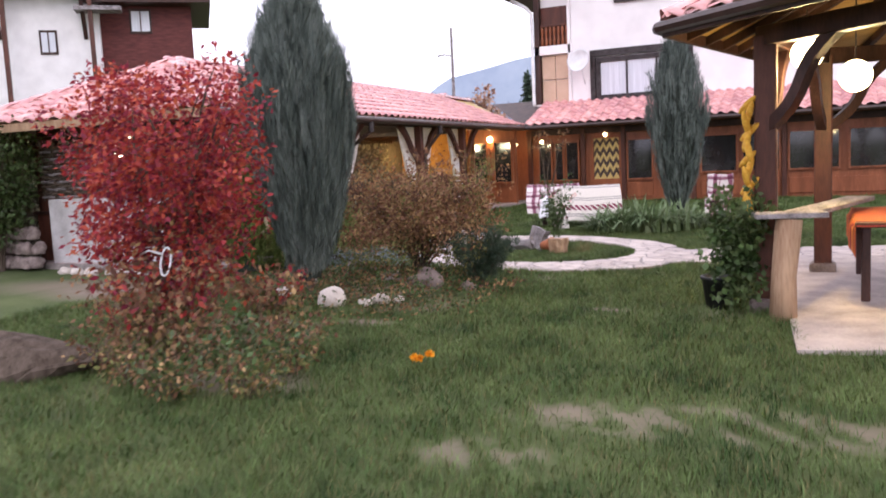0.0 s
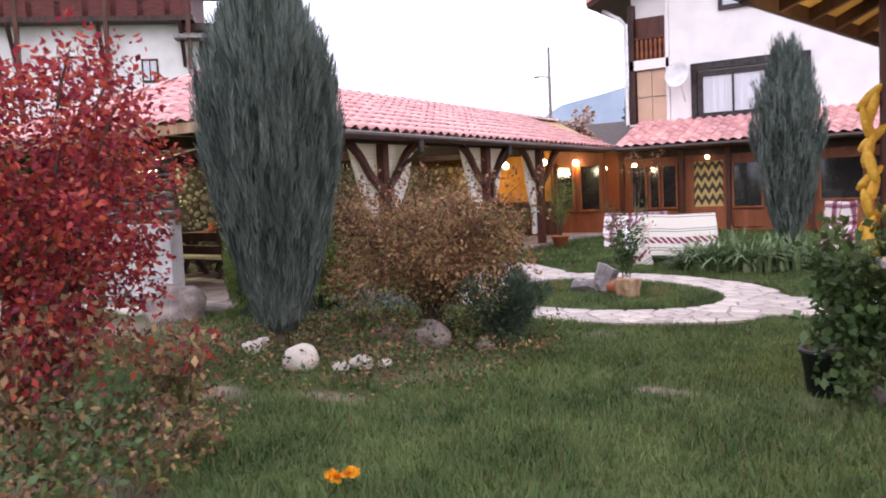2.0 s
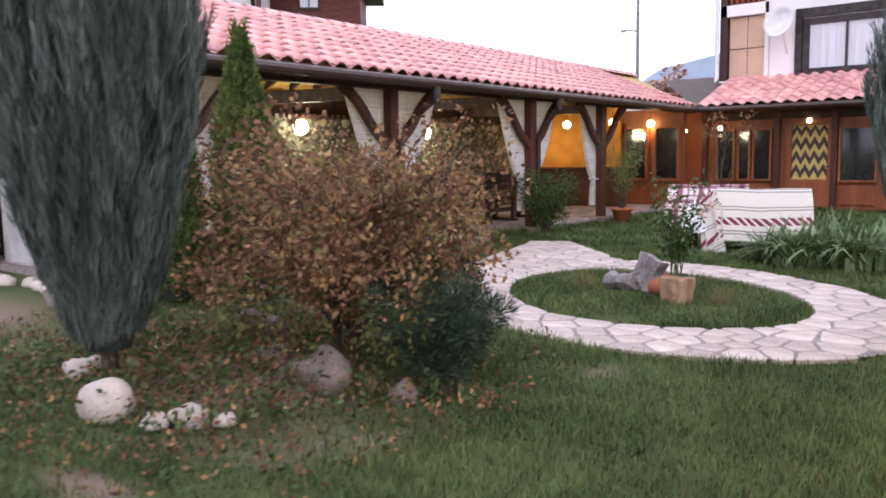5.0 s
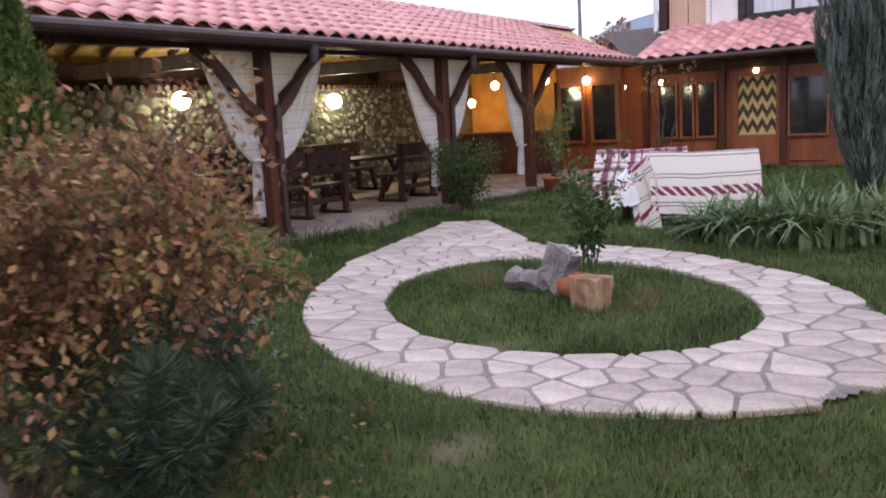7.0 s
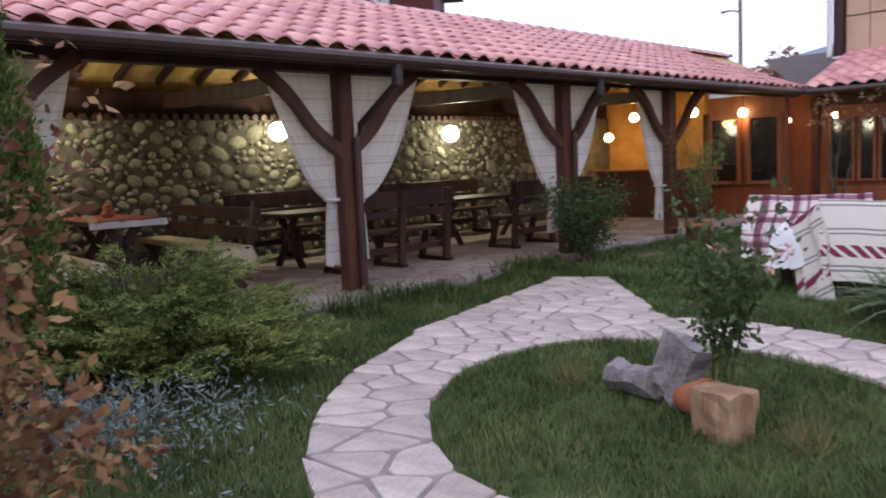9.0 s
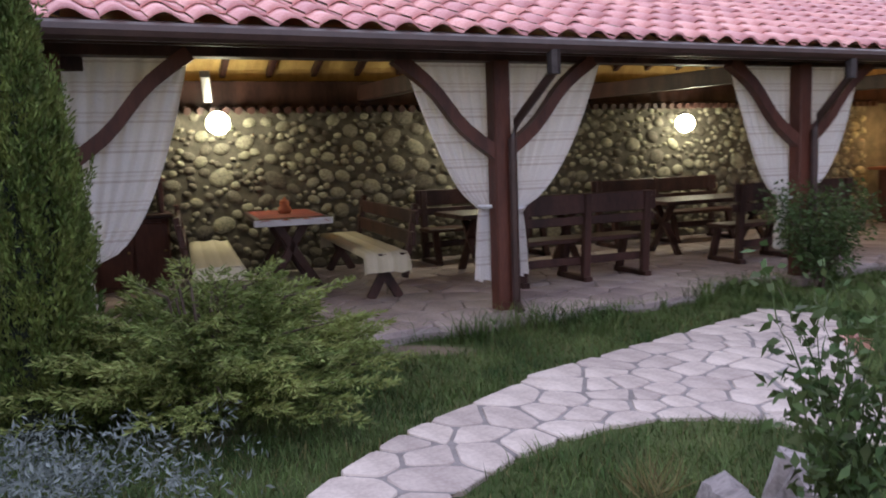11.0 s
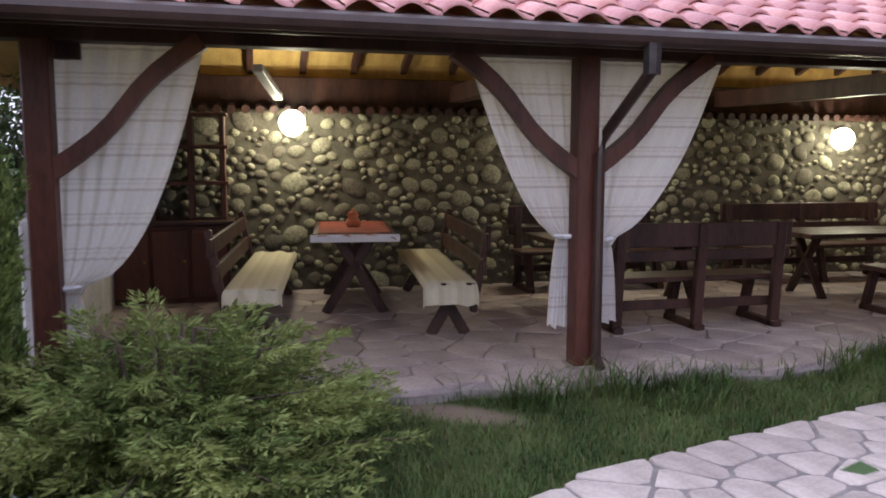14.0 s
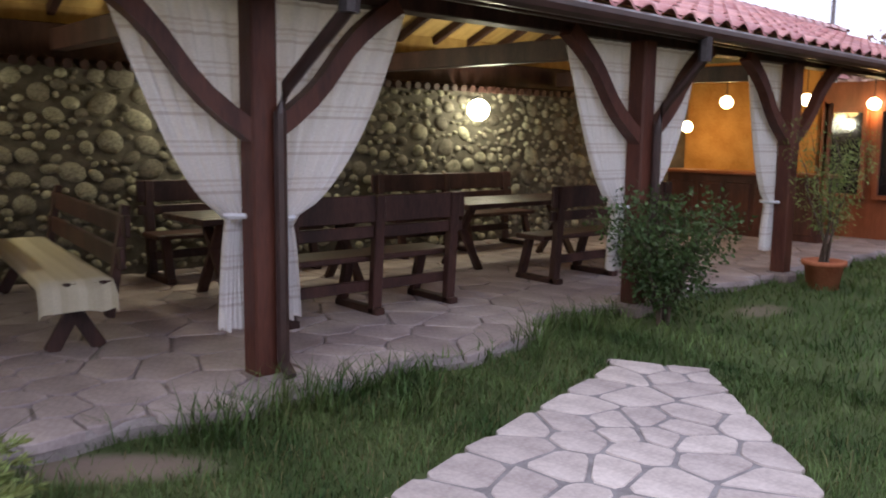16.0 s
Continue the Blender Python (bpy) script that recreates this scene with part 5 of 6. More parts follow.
# dresser at the south end
dresser = thing("dresser", (-7.6, 7.6, FLOOR_Z), "dark wooden dresser with turned bars above its cupboard", "cabinet")
part("body", span(-8.0, -7.45, 6.95, 8.2, FLOOR_Z, FLOOR_Z + 0.85, 0.012), M_RED_WOOD, dresser)
part("worktop", span(-8.05, -7.38, 6.9, 8.25, FLOOR_Z + 0.85, FLOOR_Z + 0.9, 0.01), M_DARK, dresser)
for k in range(3):
    d = part("door", span(-7.44, -7.41, 6.98 + 0.41 * k, 7.36 + 0.41 * k, FLOOR_Z + 0.06, FLOOR_Z + 0.8, 0.008), M_RED_WOOD, dresser)
    part("knob", span(-7.41, -7.38, 7.3 + 0.41 * k, 7.33 + 0.41 * k, FLOOR_Z + 0.45, FLOOR_Z + 0.48, 0.008), M_BRASS, d)
for y in (7.0, 7.4, 7.8, 8.14):
    part("upright", span(-7.95, -7.6, y - 0.03, y + 0.03, FLOOR_Z + 0.9, FLOOR_Z + 2.05, 0.008), M_RED_WOOD, dresser)
for z in (1.3, 1.7, 2.05):
    part("shelf", span(-7.95, -7.58, 6.95, 8.2, FLOOR_Z + z - 0.02, FLOOR_Z + z + 0.02, 0.006), M_RED_WOOD, dresser)

# bar at the north end
bar = thing("bar_counter", (-6.3, 20.3, FLOOR_Z), "reddish brown panelled bar counter", "counter")
part("front", span(-7.6, -5.0, 20.3, 20.5, FLOOR_Z, FLOOR_Z + 0.95, 0.01), M_RED_WOOD, bar)
for k in range(5):
    part("panel", span(-7.5 + 0.5 * k, -7.08 + 0.5 * k, 20.27, 20.3, FLOOR_Z + 0.1, FLOOR_Z + 0.82, 0.01), M_RED_WOOD, bar)
part("worktop", span(-7.7, -4.9, 20.15, 20.75, FLOOR_Z + 0.95, FLOOR_Z + 1.0, 0.012), M_ORANGE, bar)
tagged(finish("wall_north", span(-8.2, -5.75, 21.6, 21.8, 0, 2.9, 0), M_AMBER), "ochre plaster wall behind the bar in warm lamp light", "wall", kind="structure")
for y0 in (18.6, 20.0):
    framed("window_side", -4.85, -4.8, 0.7, 2.1, y0, M_ORANGE, M_GLASS_DARK, "narrow side window by the bar")
for x0 in (-4.85,):
    framed("window_corner", x0, -4.15, 0.7, 2.1, 21.7, M_ORANGE, M_GLASS_DARK, "brown framed window at the pavilion corner")
framed("window_corner", -5.7, -5.0, 0.7, 2.1, 21.7, M_ORANGE, M_GLASS_DARK, "brown framed window at the pavilion corner")
tagged(finish("wall_corner", span(-5.75, -4.1, 21.75, 21.95, 0, 2.5, 0), M_ORANGE), "brown timber wall at the pavilion corner", "wall", kind="structure")

# ---- plants ----
def stems(t, c, n, height, spread, r0, material, name="stem", seed=1, z0=None):
    """Branching stems that rise from one foot; each stem is a part."""
    rnd = random.Random(seed)
    tips = []
    z0 = ground_z(c[0], c[1]) - 0.03 if z0 is None else z0
    for i in range(n):
        a = 2.4 * i + rnd.uniform(-0.4, 0.4)
        s = spread * rnd.uniform(0.4, 1)
        h = height * rnd.uniform(0.75, 1)
        pts = [Vector((c[0] + 0.05 * math.cos(a), c[1] + 0.05 * math.sin(a), z0))]
        for k in range(1, 6):
            q = k / 5
            pts.append(Vector((c[0] + s * q ** 1.3 * math.cos(a + 0.3 * q) + rnd.uniform(-0.03, 0.03), c[1] + s * q ** 1.3 * math.sin(a + 0.3 * q) + rnd.uniform(-0.03, 0.03), z0 + h * q)))
        bm = bmesh.new()
        tube(bm, pts, [r0 * (1 - 0.85 * k / 5) for k in range(6)], 6)
        for j in range(4):
            p = pts[2 + j % 4]
            b = a + rnd.uniform(-1.4, 1.4)
            e = p + Vector((0.22 * spread * math.cos(b), 0.22 * spread * math.sin(b), 0.2 * h * rnd.uniform(0.4, 1)))
            tube(bm, [p, (p + e) / 2 + Vector((0, 0, 0.03)), e], [r0 * 0.4, r0 * 0.3, r0 * 0.12], 5)
            tips.append(e)
        part(name, bm, material, t)
        tips += pts[2:]
    return tips


def crown(t, tips, per, r, size, material, name="foliage", droop=0.0, wide=0.55):
    """Leaves scattered round the tips of the stems."""
    P, D = [], []
    for p in tips:
        q, d = ball_points(per, p, (r, r, r * 0.8), 0.1)
        P.append(q)
        D.append(d)
    P, D = np.vstack(P), np.vstack(D) + RNG.normal(size=(len(tips) * per, 3)) * 0.8
    D[:, 2] -= droop
    keep = P[:, 2] > ground_z(P[:, 0], P[:, 1]) + 0.02
    P, D = P[keep], D[keep]
    L = size * RNG.uniform(0.6, 1.25, len(P))
    return leaves(name, P, D, L, L * wide, material, t)


# red maple
maple = thing("red_maple", (0.05, 1.88, 0), "bushy red-leaved maple shrub with bare lower stems", "shrub")
mt = stems(maple, (0.05, 1.88), 11, 2.25, 0.8, 0.028, M_BARK, seed=3)
mt = [p for p in mt if p.z > 0.85]
crown(maple, mt, 105, 0.25, 0.056, M_MAPLE, droop=0.3)
extra = [Vector((0.05 + 0.70 * math.cos(a) * math.sin(b), 1.88 + 0.72 * math.sin(a) * math.sin(b), 1.62 + 0.75 * math.cos(b))) for a, b in [(RNG.uniform(0, 6.28), math.acos(RNG.uniform(-1, 1))) for _ in range(75)]]
extra = [Vector((p.x + RNG.normal(0, 0.1), p.y + RNG.normal(0, 0.1), 1.5 + (p.z - 1.62) * 1.2 + RNG.normal(0, 0.08))) for p in extra]
crown(maple, extra, 80, 0.19, 0.056, M_MAPLE, "outer_foliage", droop=0.3)
crown(maple, [p for p in mt if p.z < 1.3] + [Vector((0.05 + RNG.uniform(-0.6, 0.6), 1.88 + RNG.uniform(-0.5, 0.5), RNG.uniform(0.35, 0.9))) for _ in range(26)], 12, 0.25, 0.08, M_BROWN_LEAF, "dry_foliage", droop=0.4)
undergrowth = thing("dry_undergrowth", (0.3, 1.5, 0), "brown withered stems and olive leaves under the red maple", "undergrowth")
ut = stems(undergrowth, (0.2, 1.6), 20, 0.85, 0.6, 0.008, M_DRYSTEM, seed=12)
ut += stems(undergrowth, (-0.35, 1.9), 14, 0.8, 0.55, 0.008, M_DRYSTEM, "dry_stem", seed=13)
ut += stems(undergrowth, (0.55, 2.45), 10, 0.75, 0.35, 0.008, M_DRYSTEM, "dry_stem", seed=14)
crown(undergrowth, ut, 4, 0.16, 0.07, M_BROWN_LEAF, droop=0.6)
crown(undergrowth, ut[::4], 9, 0.2, 0.085, M_OLIVE_LEAF, "olive_foliage")
crown(undergrowth, [p for p in ut if p.z > 0.45][::3], 6, 0.16, 0.07, M_MAPLE, "red_foliage", droop=0.4)

weeds = thing("weed_patch", (1.0, 1.3, 0), "tangled weeds with withered stems and yellow-green leaves by the maple", "weeds")
wt = []
for k, (x, y, h) in enumerate(((0.55, 1.45, 0.6), (1.0, 1.25, 0.5), (1.45, 1.0, 0.42), (0.9, 0.8, 0.36), (0.3, 1.0, 0.45), (1.35, 1.6, 0.45), (1.0, 2.1, 0.4), (-0.3, 1.25, 0.45))):
    wt += stems(weeds, (x, y), 9, h, 0.34, 0.006, M_DRYSTEM, "dry_stem", seed=90 + k)
crown(weeds, wt[::2], 5, 0.13, 0.05, M_BROWN_LEAF, "dry_foliage", droop=0.5)
crown(weeds, wt[::4], 7, 0.14, 0.06, M_OLIVE_LEAF, "olive_foliage")
crown(weeds, [p for p in wt if p.x > 0.9 and p.y < 1.5][::2], 7, 0.12, 0.06, M_GREEN_LEAF, "green_foliage")


def cypress(name, x, y, h, w, label, material, n=1500, foot=0.25, fuzz=26000, seed=2, belly=0.06, needle=1.0, blade=0.013):
    """Columnar conifer: trunk, core coloured as inner shade, upright plumes and fine needles."""
    z0 = float(ground_z(x, y))
    t = thing(name, (x, y, z0), label, "conifer")
    bm = bmesh.new()
    tube(bm, [(x, y, z0 - 0.05), (x, y, z0 + h * 0.6)], [0.06, 0.02], 8)
    part("trunk", bm, M_BARK, t)

    def width(q):
        return w * 0.5 * (0.16 + 0.86 * np.sin(np.pi * np.clip(belly + 0.62 * q, 0, 1))) * np.clip((1.02 - q) / 0.4, 0, 1) ** 0.62

    # solid core whose dark colour stands in for shade behind the plumes
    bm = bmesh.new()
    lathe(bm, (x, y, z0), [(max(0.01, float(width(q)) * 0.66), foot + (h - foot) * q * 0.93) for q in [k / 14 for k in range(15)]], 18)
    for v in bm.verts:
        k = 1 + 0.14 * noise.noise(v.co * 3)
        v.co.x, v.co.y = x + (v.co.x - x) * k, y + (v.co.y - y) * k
    part("inner_shade_mass", bm, M_CYPRESS_SHADE, t)
    rng = np.random.default_rng(seed)
    q = rng.uniform(0, 1, n) ** 0.9
    a = rng.uniform(0, 2 * math.pi, n)
    r = width(q) * rng.uniform(0.62, 1.08, n)
    base = np.stack([x + r * np.cos(a), y + r * np.sin(a), z0 + foot + (h - foot) * q * 0.9], axis=1)
    out = np.stack([np.cos(a), np.sin(a), np.zeros(n)], axis=1)
    d = unit(out * rng.uniform(0.02, 0.16, (n, 1)) + np.array([0, 0, 1.0]) + rng.normal(size=(n, 3)) * 0.05)
    ln = rng.uniform(0.22, 0.5, n) * h / 4
    P, D = [], []
    per = fuzz // n
    for k in range(per):
        s = rng.uniform(0, 1, n)
        P.append(base + d * (ln * s)[:, None] + rng.normal(size=(n, 3)) * 0.012)
        D.append(d + rng.normal(size=(n, 3)) * (0.17 if needle == 1.0 else 0.45) + out * (0.06 if needle == 1.0 else 0.3))
    P, D = np.vstack(P), np.vstack(D)
    leaves("foliage", P, D, rng.uniform(0.09, 0.2, len(P)) * h / 4 * needle, blade, material, t)
    return t


cypress("blue_cypress", -0.31, 4.34, 3.5, 1.17, "tall columnar blue-grey cypress in the rockery", M_CYPRESS, 3600, 0.22, 150000, blade=0.0075)
cypress("blue_cypress", 1.92, 16.2, 4.15, 1.3, "columnar blue-grey cypress before the wing doors", M_CYPRESS, 1400, 0.2, 26000, 5)
cypress("thuja", -2.4, 7.0, 2.75, 0.62, "slim green thuja beside the pavilion corner", M_THUJA, 1500, 0.05, 60000, 6, 0.3, 0.45)
cypress("thuja", -2.95, 6.5, 2.35, 0.55, "shorter green thuja beside the pavilion corner", M_THUJA, 1000, 0.05, 30000, 7, 0.3, 0.5)

# brown autumn shrub
sh = thing("autumn_shrub", (0.55, 5.5, 0.1), "rounded shrub with brown and rust autumn leaves", "shrub")
st = stems(sh, (0.55, 5.5), 18, 1.34, 0.98, 0.015, M_BARK, seed=21)
crown(sh, [p for p in st if p.z > 0.35], 60, 0.22, 0.046, M_BROWN_LEAF)
crown(sh, [p for p in st if p.z < 0.8], 40, 0.22, 0.042, M_OLIVE_LEAF, "olive_foliage")
dome = [Vector((0.6 + 0.95 * math.cos(a) * math.sin(b) * k, 5.5 + 0.9 * math.sin(a) * math.sin(b) * k, 0.72 + 0.66 * math.cos(b) * k)) for a, b, k in [(RNG.uniform(0, 6.28), math.acos(RNG.uniform(-0.75, 1)), RNG.uniform(0.7, 1.05)) for _ in range(150)]]
crown(sh, [p for p in dome if p.z > 0.62], 75, 0.19, 0.046, M_BROWN_LEAF, "outer_foliage")
crown(sh, [p for p in dome if p.z > 1.0] + [p for p in dome if p.z < 0.62], 32, 0.2, 0.046, M_OLIVE_LEAF, "olive_outer_foliage")

# dwarf pine
pn = thing("dwarf_pine", (1.4, 5.46, 0.05), "small dark green mountain pine", "shrub")
pt = stems(pn, (1.4, 5.46), 11, 0.66, 0.46, 0.012, M_BARK, seed=31)
P, D = [], []
for p in pt:
    q, d = ball_points(120, p, (0.05, 0.05, 0.06), 0.1)
    P.append(q)
    D.append(d + np.array([0, 0, 0.5]))
leaves("needles", np.vstack(P), np.vstack(D), 0.075, 0.006, M_PINE_N, pn)

# spreading juniper
jun = thing("spreading_juniper", (-2.45, 7.98, 0), "wide spreading green juniper with feathery sprays", "shrub")
rng = np.random.default_rng(17)
inner, fronds = ([], []), ([], [])
for i in range(330):
    a = rng.uniform(0, 2 * math.pi)
    reach = rng.uniform(0.25, 1.0) * (1.2 if i % 8 == 0 else 1)
    ex, ey = 1.2 * reach * math.cos(a), 1.3 * reach * math.sin(a)
    hz = 0.8 * (1 - 0.5 * reach ** 2) * rng.uniform(0.35, 1.1)
    foot = np.array([-2.45 + 0.2 * ex, 7.98 + 0.2 * ey, 0.02])
    mid = np.array([-2.45 + 0.55 * ex, 7.98 + 0.55 * ey, hz * 1.05])
    tip = np.array([-2.45 + ex, 7.98 + ey, hz * rng.uniform(0.8, 1.15) + 0.04])
    if i < 40:
        bm = bmesh.new()
        tube(bm, [foot, mid, tip], [0.016, 0.010, 0.003], 5)
        part("branch", bm, M_BARK, jun)
    fw = unit((tip - mid)[None])[0]
    sd = unit(np.cross(fw, [0, 0, 1.0])[None])[0]
    for s in np.linspace(0.3, 1, 15):
        c = foot * (1 - s) ** 2 + 2 * mid * s * (1 - s) + tip * s * s
        for side in (-1, 1):
            twig = unit((fw * 1.0 + sd * side * 0.8 + np.array([0, 0, 0.1]) + rng.normal(size=3) * 0.15)[None])[0]
            ln = 0.26 * (1.12 - s) + 0.04
            u = rng.uniform(0, ln, 9)
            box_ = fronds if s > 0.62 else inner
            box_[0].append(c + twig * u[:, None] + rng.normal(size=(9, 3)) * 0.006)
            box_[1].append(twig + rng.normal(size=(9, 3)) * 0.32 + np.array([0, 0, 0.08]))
# inner sprays take the darker thuja green, which paints in their shade
for nm, (P, D), m_ in (("inner_shade_foliage", inner, M_THUJA), ("foliage", fronds, M_JUNIPER)):
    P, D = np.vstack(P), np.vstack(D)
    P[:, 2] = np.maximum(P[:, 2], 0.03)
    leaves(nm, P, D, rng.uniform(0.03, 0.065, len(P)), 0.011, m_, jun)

# bush by the third post, potted conifer, ivy
bs = thing("round_bush", (-3.5, 14.4, 0), "dense dark green round bush at the pavilion post", "shrub")
bt = stems(bs, (-3.5, 14.4), 10, 1.0, 0.45, 0.014, M_BARK, seed=41)
crown(bs, bt, 60, 0.2, 0.05, M_GREEN_LEAF)
pc = thing("potted_conifer", (-3.5, 17.3, 0), "small green conifer in a terracotta pot", "potted plant")
bm = bmesh.new()
lathe(bm, (-3.5, 17.3, 0), [(0.16, 0), (0.2, 0.26), (0.23, 0.26), (0.23, 0.31), (0.19, 0.31), (0.17, 0.27)], 20)
part("pot", bm, M_TERRA, pc, "", True)
ct = stems(pc, (-3.5, 17.3), 7, 1.3, 0.35, 0.014, M_BARK, seed=43, z0=0.27)
crown(pc, ct, 40, 0.17, 0.06, M_JUNIPER, wide=0.2)
iv = thing("ivy_bush", (-8.1, 6.2, 0), "dark green ivy mass beside the whitewashed wall", "shrub")
it = stems(iv, (-8.1, 6.2), 12, 2.2, 0.7, 0.02, M_BARK, seed=47)
crown(iv, it, 60, 0.34, 0.09, M_GREEN_LEAF)
iw = thing("ivy_bush", (-8.6, 4.9, 0), "tall hedge of pale and dark green leaves by the end wall", "shrub")
jt = stems(iw, (-8.6, 4.9), 12, 2.7, 0.8, 0.02, M_BARK, seed=48)
crown(iw, jt, 45, 0.36, 0.09, M_GREEN_LEAF)
crown(iw, jt[::2], 16, 0.38, 0.08, M_SAGE, "pale_foliage")
vine = thing("climbing_vine", (-3.3, 20.6, 0), "leafy climbing vine on a thin trunk near the doors", "vine")
vt = stems(vine, (-2.6, 20.4), 3, 2.3, 0.5, 0.035, M_BARK, "trunk", seed=53)
crown(vine, [p for p in vt if p.z > 1.7], 26, 0.16, 0.08, M_BROWN_LEAF, droop=0.4)

# iris clumps
for i, (x, y, s) in enumerate(((1.0, 12.7, 0.8), (1.45, 12.35, 1.0), (1.95, 12.45, 1.05), (2.3, 12.9, 0.9), (1.6, 13.1, 0.9), (2.6, 13.3, 0.8))):
    ir = thing("iris_clump", (x, y, 0), "clump of long green sword-shaped iris leaves", "plant", "iris clumps")
    n = 150
    rng = np.random.default_rng(60 + i)
    a = rng.uniform(0, 2 * math.pi, n)
    lean = rng.uniform(0.25, 1.4, n)
    ln = rng.uniform(0.5, 0.92, n) * s
    base = np.stack([x + rng.normal(0, 0.14, n), y + rng.normal(0, 0.14, n), np.zeros(n)], axis=1)
    out = np.stack([np.cos(a), np.sin(a), np.zeros(n)], axis=1)
    side = np.stack([-np.sin(a), np.cos(a), np.zeros(n)], axis=1)
    V, F = [], []
    for k in range(6):
        q = k / 5
        c = base + out * (ln * lean * q ** 1.6)[:, None] + np.array([0, 0, 1.0]) * (ln * (q - 0.55 * lean * q ** 2.5))[:, None]
        wd = 0.025 * (1 - q ** 2) + 0.001
        V.append(np.stack([c - side * wd, c + side * wd], axis=1))
    V = np.stack(V, axis=1)
    for b in range(n):
        for k in range(5):
            o = b * 12 + 2 * k
            F.append((o, o + 1, o + 3, o + 2))
    soup("leaf_fan", V.reshape(-1, 3), F, M_IRIS, ir)

# silver sage in the bed
sg = thing("silver_sage", (-1.12, 7.18, 0), "low silver-grey sage plant", "plant")
gt = [Vector((-1.12 + RNG.normal(0, 0.38), 7.18 + RNG.normal(0, 0.3), RNG.uniform(0.05, 0.3))) for _ in range(150)]
crown(sg, gt, 18, 0.09, 0.05, M_SAGE, wide=0.26)
bd = thing("bed_foliage", (-0.6, 5.6, 0), "low ground cover of dry brown and green leaves in the rockery", "ground cover", kind="stuff")
gt = [Vector((x, y, float(ground_z(x, y)) + RNG.uniform(0.0, 0.12))) for x, y in zip(np.clip(RNG.normal(0.1, 0.85, 520), -1.9, 1.75), np.clip(RNG.normal(4.95, 0.62, 520), 3.65, 6.5))]
crown(bd, gt, 10, 0.14, 0.042, M_BROWN_LEAF, "dry_cover")
crown(bd, gt[::2], 28, 0.17, 0.045, M_GREEN_LEAF, "green_cover")
fallen = thing("fallen_leaves", (-0.5, 4.0, 0), "scattered fallen leaves on the soil and grass", "leaves", kind="stuff")
fx, fy = RNG.uniform(-3.5, 1.3, 1500), RNG.uniform(3.5, 6.3, 1500)
leaves("leaf_litter", np.stack([fx, fy, ground_z(fx, fy) + 0.03], axis=1), np.stack([RNG.normal(size=1500), RNG.normal(size=1500), RNG.normal(size=1500) * 0.2], axis=1), 0.045, 0.03, M_BROWN_LEAF, fallen)

# rocks
rock("boulder", (0.17, 4.05, 0.14), (0.17, 0.14, 0.14), M_PALE_ROCK, "smooth pale rounded boulder at the rockery edge", 1, "boulder", 0.08)
for i, (x, y, s) in enumerate(((0.55, 4.1, 0.07), (0.68, 4.22, 0.09), (0.85, 4.32, 0.055), (-0.7, 4.35, 0.1), (-0.78, 4.55, 0.08), (-0.6, 4.9, 0.07))):
    rock("stone", (x, y, float(ground_z(x, y)) + s * 0.45), (s * 1.2, s, s * 0.75), M_PALE_ROCK, "small pale rounded stone in the rockery", 4 + i, "stone")
for i, (x, y, sx, sy, sz) in enumerate(((0.86, 5.0, 0.2, 0.15, 0.15), (0.4, 5.0, 0.13, 0.1, 0.09), (1.3, 5.2, 0.1, 0.09, 0.08), (-0.3, 5.5, 0.22, 0.18, 0.16), (-3.8, 6.0, 0.5, 0.35, 0.3), (-4.9, 6.3, 0.3, 0.2, 0.16))):
    rock("rockery_stone", (x, y, float(ground_z(x, y)) + sz * 0.35), (sx, sy, sz), M_ROCK, "rough brownish rock half sunk in the bed", 14 + i, "rock", 0.3)
for i in range(9):
    x = -3.6 - 0.36 * i
    rock("edging_stone", (x, 6.05 + 0.06 * (i % 3), 0.03), (0.14, 0.09, 0.08), M_PALE_ROCK, "pale edging stone along the bed", 30 + i, "stone")

rnd = random.Random(44)
for k in range(26):
    u, v = k % 9, k // 9
    rock("pile_stone", (-8.75 + 0.17 * u + rnd.uniform(-0.04, 0.04), 6.35 + 0.05 * v + rnd.uniform(-0.05, 0.05), 0.12 + 0.25 * v), (0.13, 0.12, 0.14), M_ROCK, "dark rough stone stacked in a low dry wall", 60 + k, "stone", 0.22)["group"] = "stacked dry wall stones"

# marigold
mg = thing("marigold", (2.15, 2.25, 0), "orange marigold flowering in the grass", "flower")
for k, (dx, dy, dz) in enumerate(((0, 0, 0.10), (0.07, 0.05, 0.12), (-0.06, 0.03, 0.09), (0.1, -0.02, 0.14))):
    bm = bmesh.new()
    tube(bm, [(2.15 + dx * 0.4, 2.25 + dy * 0.4, 0), (2.26 + dx, 2.02 + dy, dz)], 0.004, 5)
    part("stalk", bm, M_GREEN_LEAF, mg)
    n = 70
    d = unit(RNG.normal(size=(n, 3)) * np.array([1, 1, 0.45]) + np.array([0, 0, 0.25]))
    leaves("petals", np.tile([2.26 + dx, 2.02 + dy, dz], (n, 1)), d, 0.04, 0.024, M_MARIGOLD, mg)

# planter group in the middle of the ring
pb = thing("log_planter", (1.2, 9.3, 0), "square-cut pale log planter with a rose bush", "planter")
bm = bmesh.new()
bmesh.ops.create_cube(bm, size=1)
bmesh.ops.subdivide_edges(bm, edges=bm.edges[:], cuts=5, use_grid_fill=True)
for v in bm.verts:
    k = 1 + 0.12 * v.co.z
    q = Vector((v.co.x * 0.26 * k, v.co.y * 0.2 * k, v.co.z * 0.26))
    v.co = q + 0.018 * Vector((noise.noise(q * 11), noise.noise(q * 11 + Vector((4, 0, 0))), noise.noise(q * 14 + Vector((0, 4, 0)))))
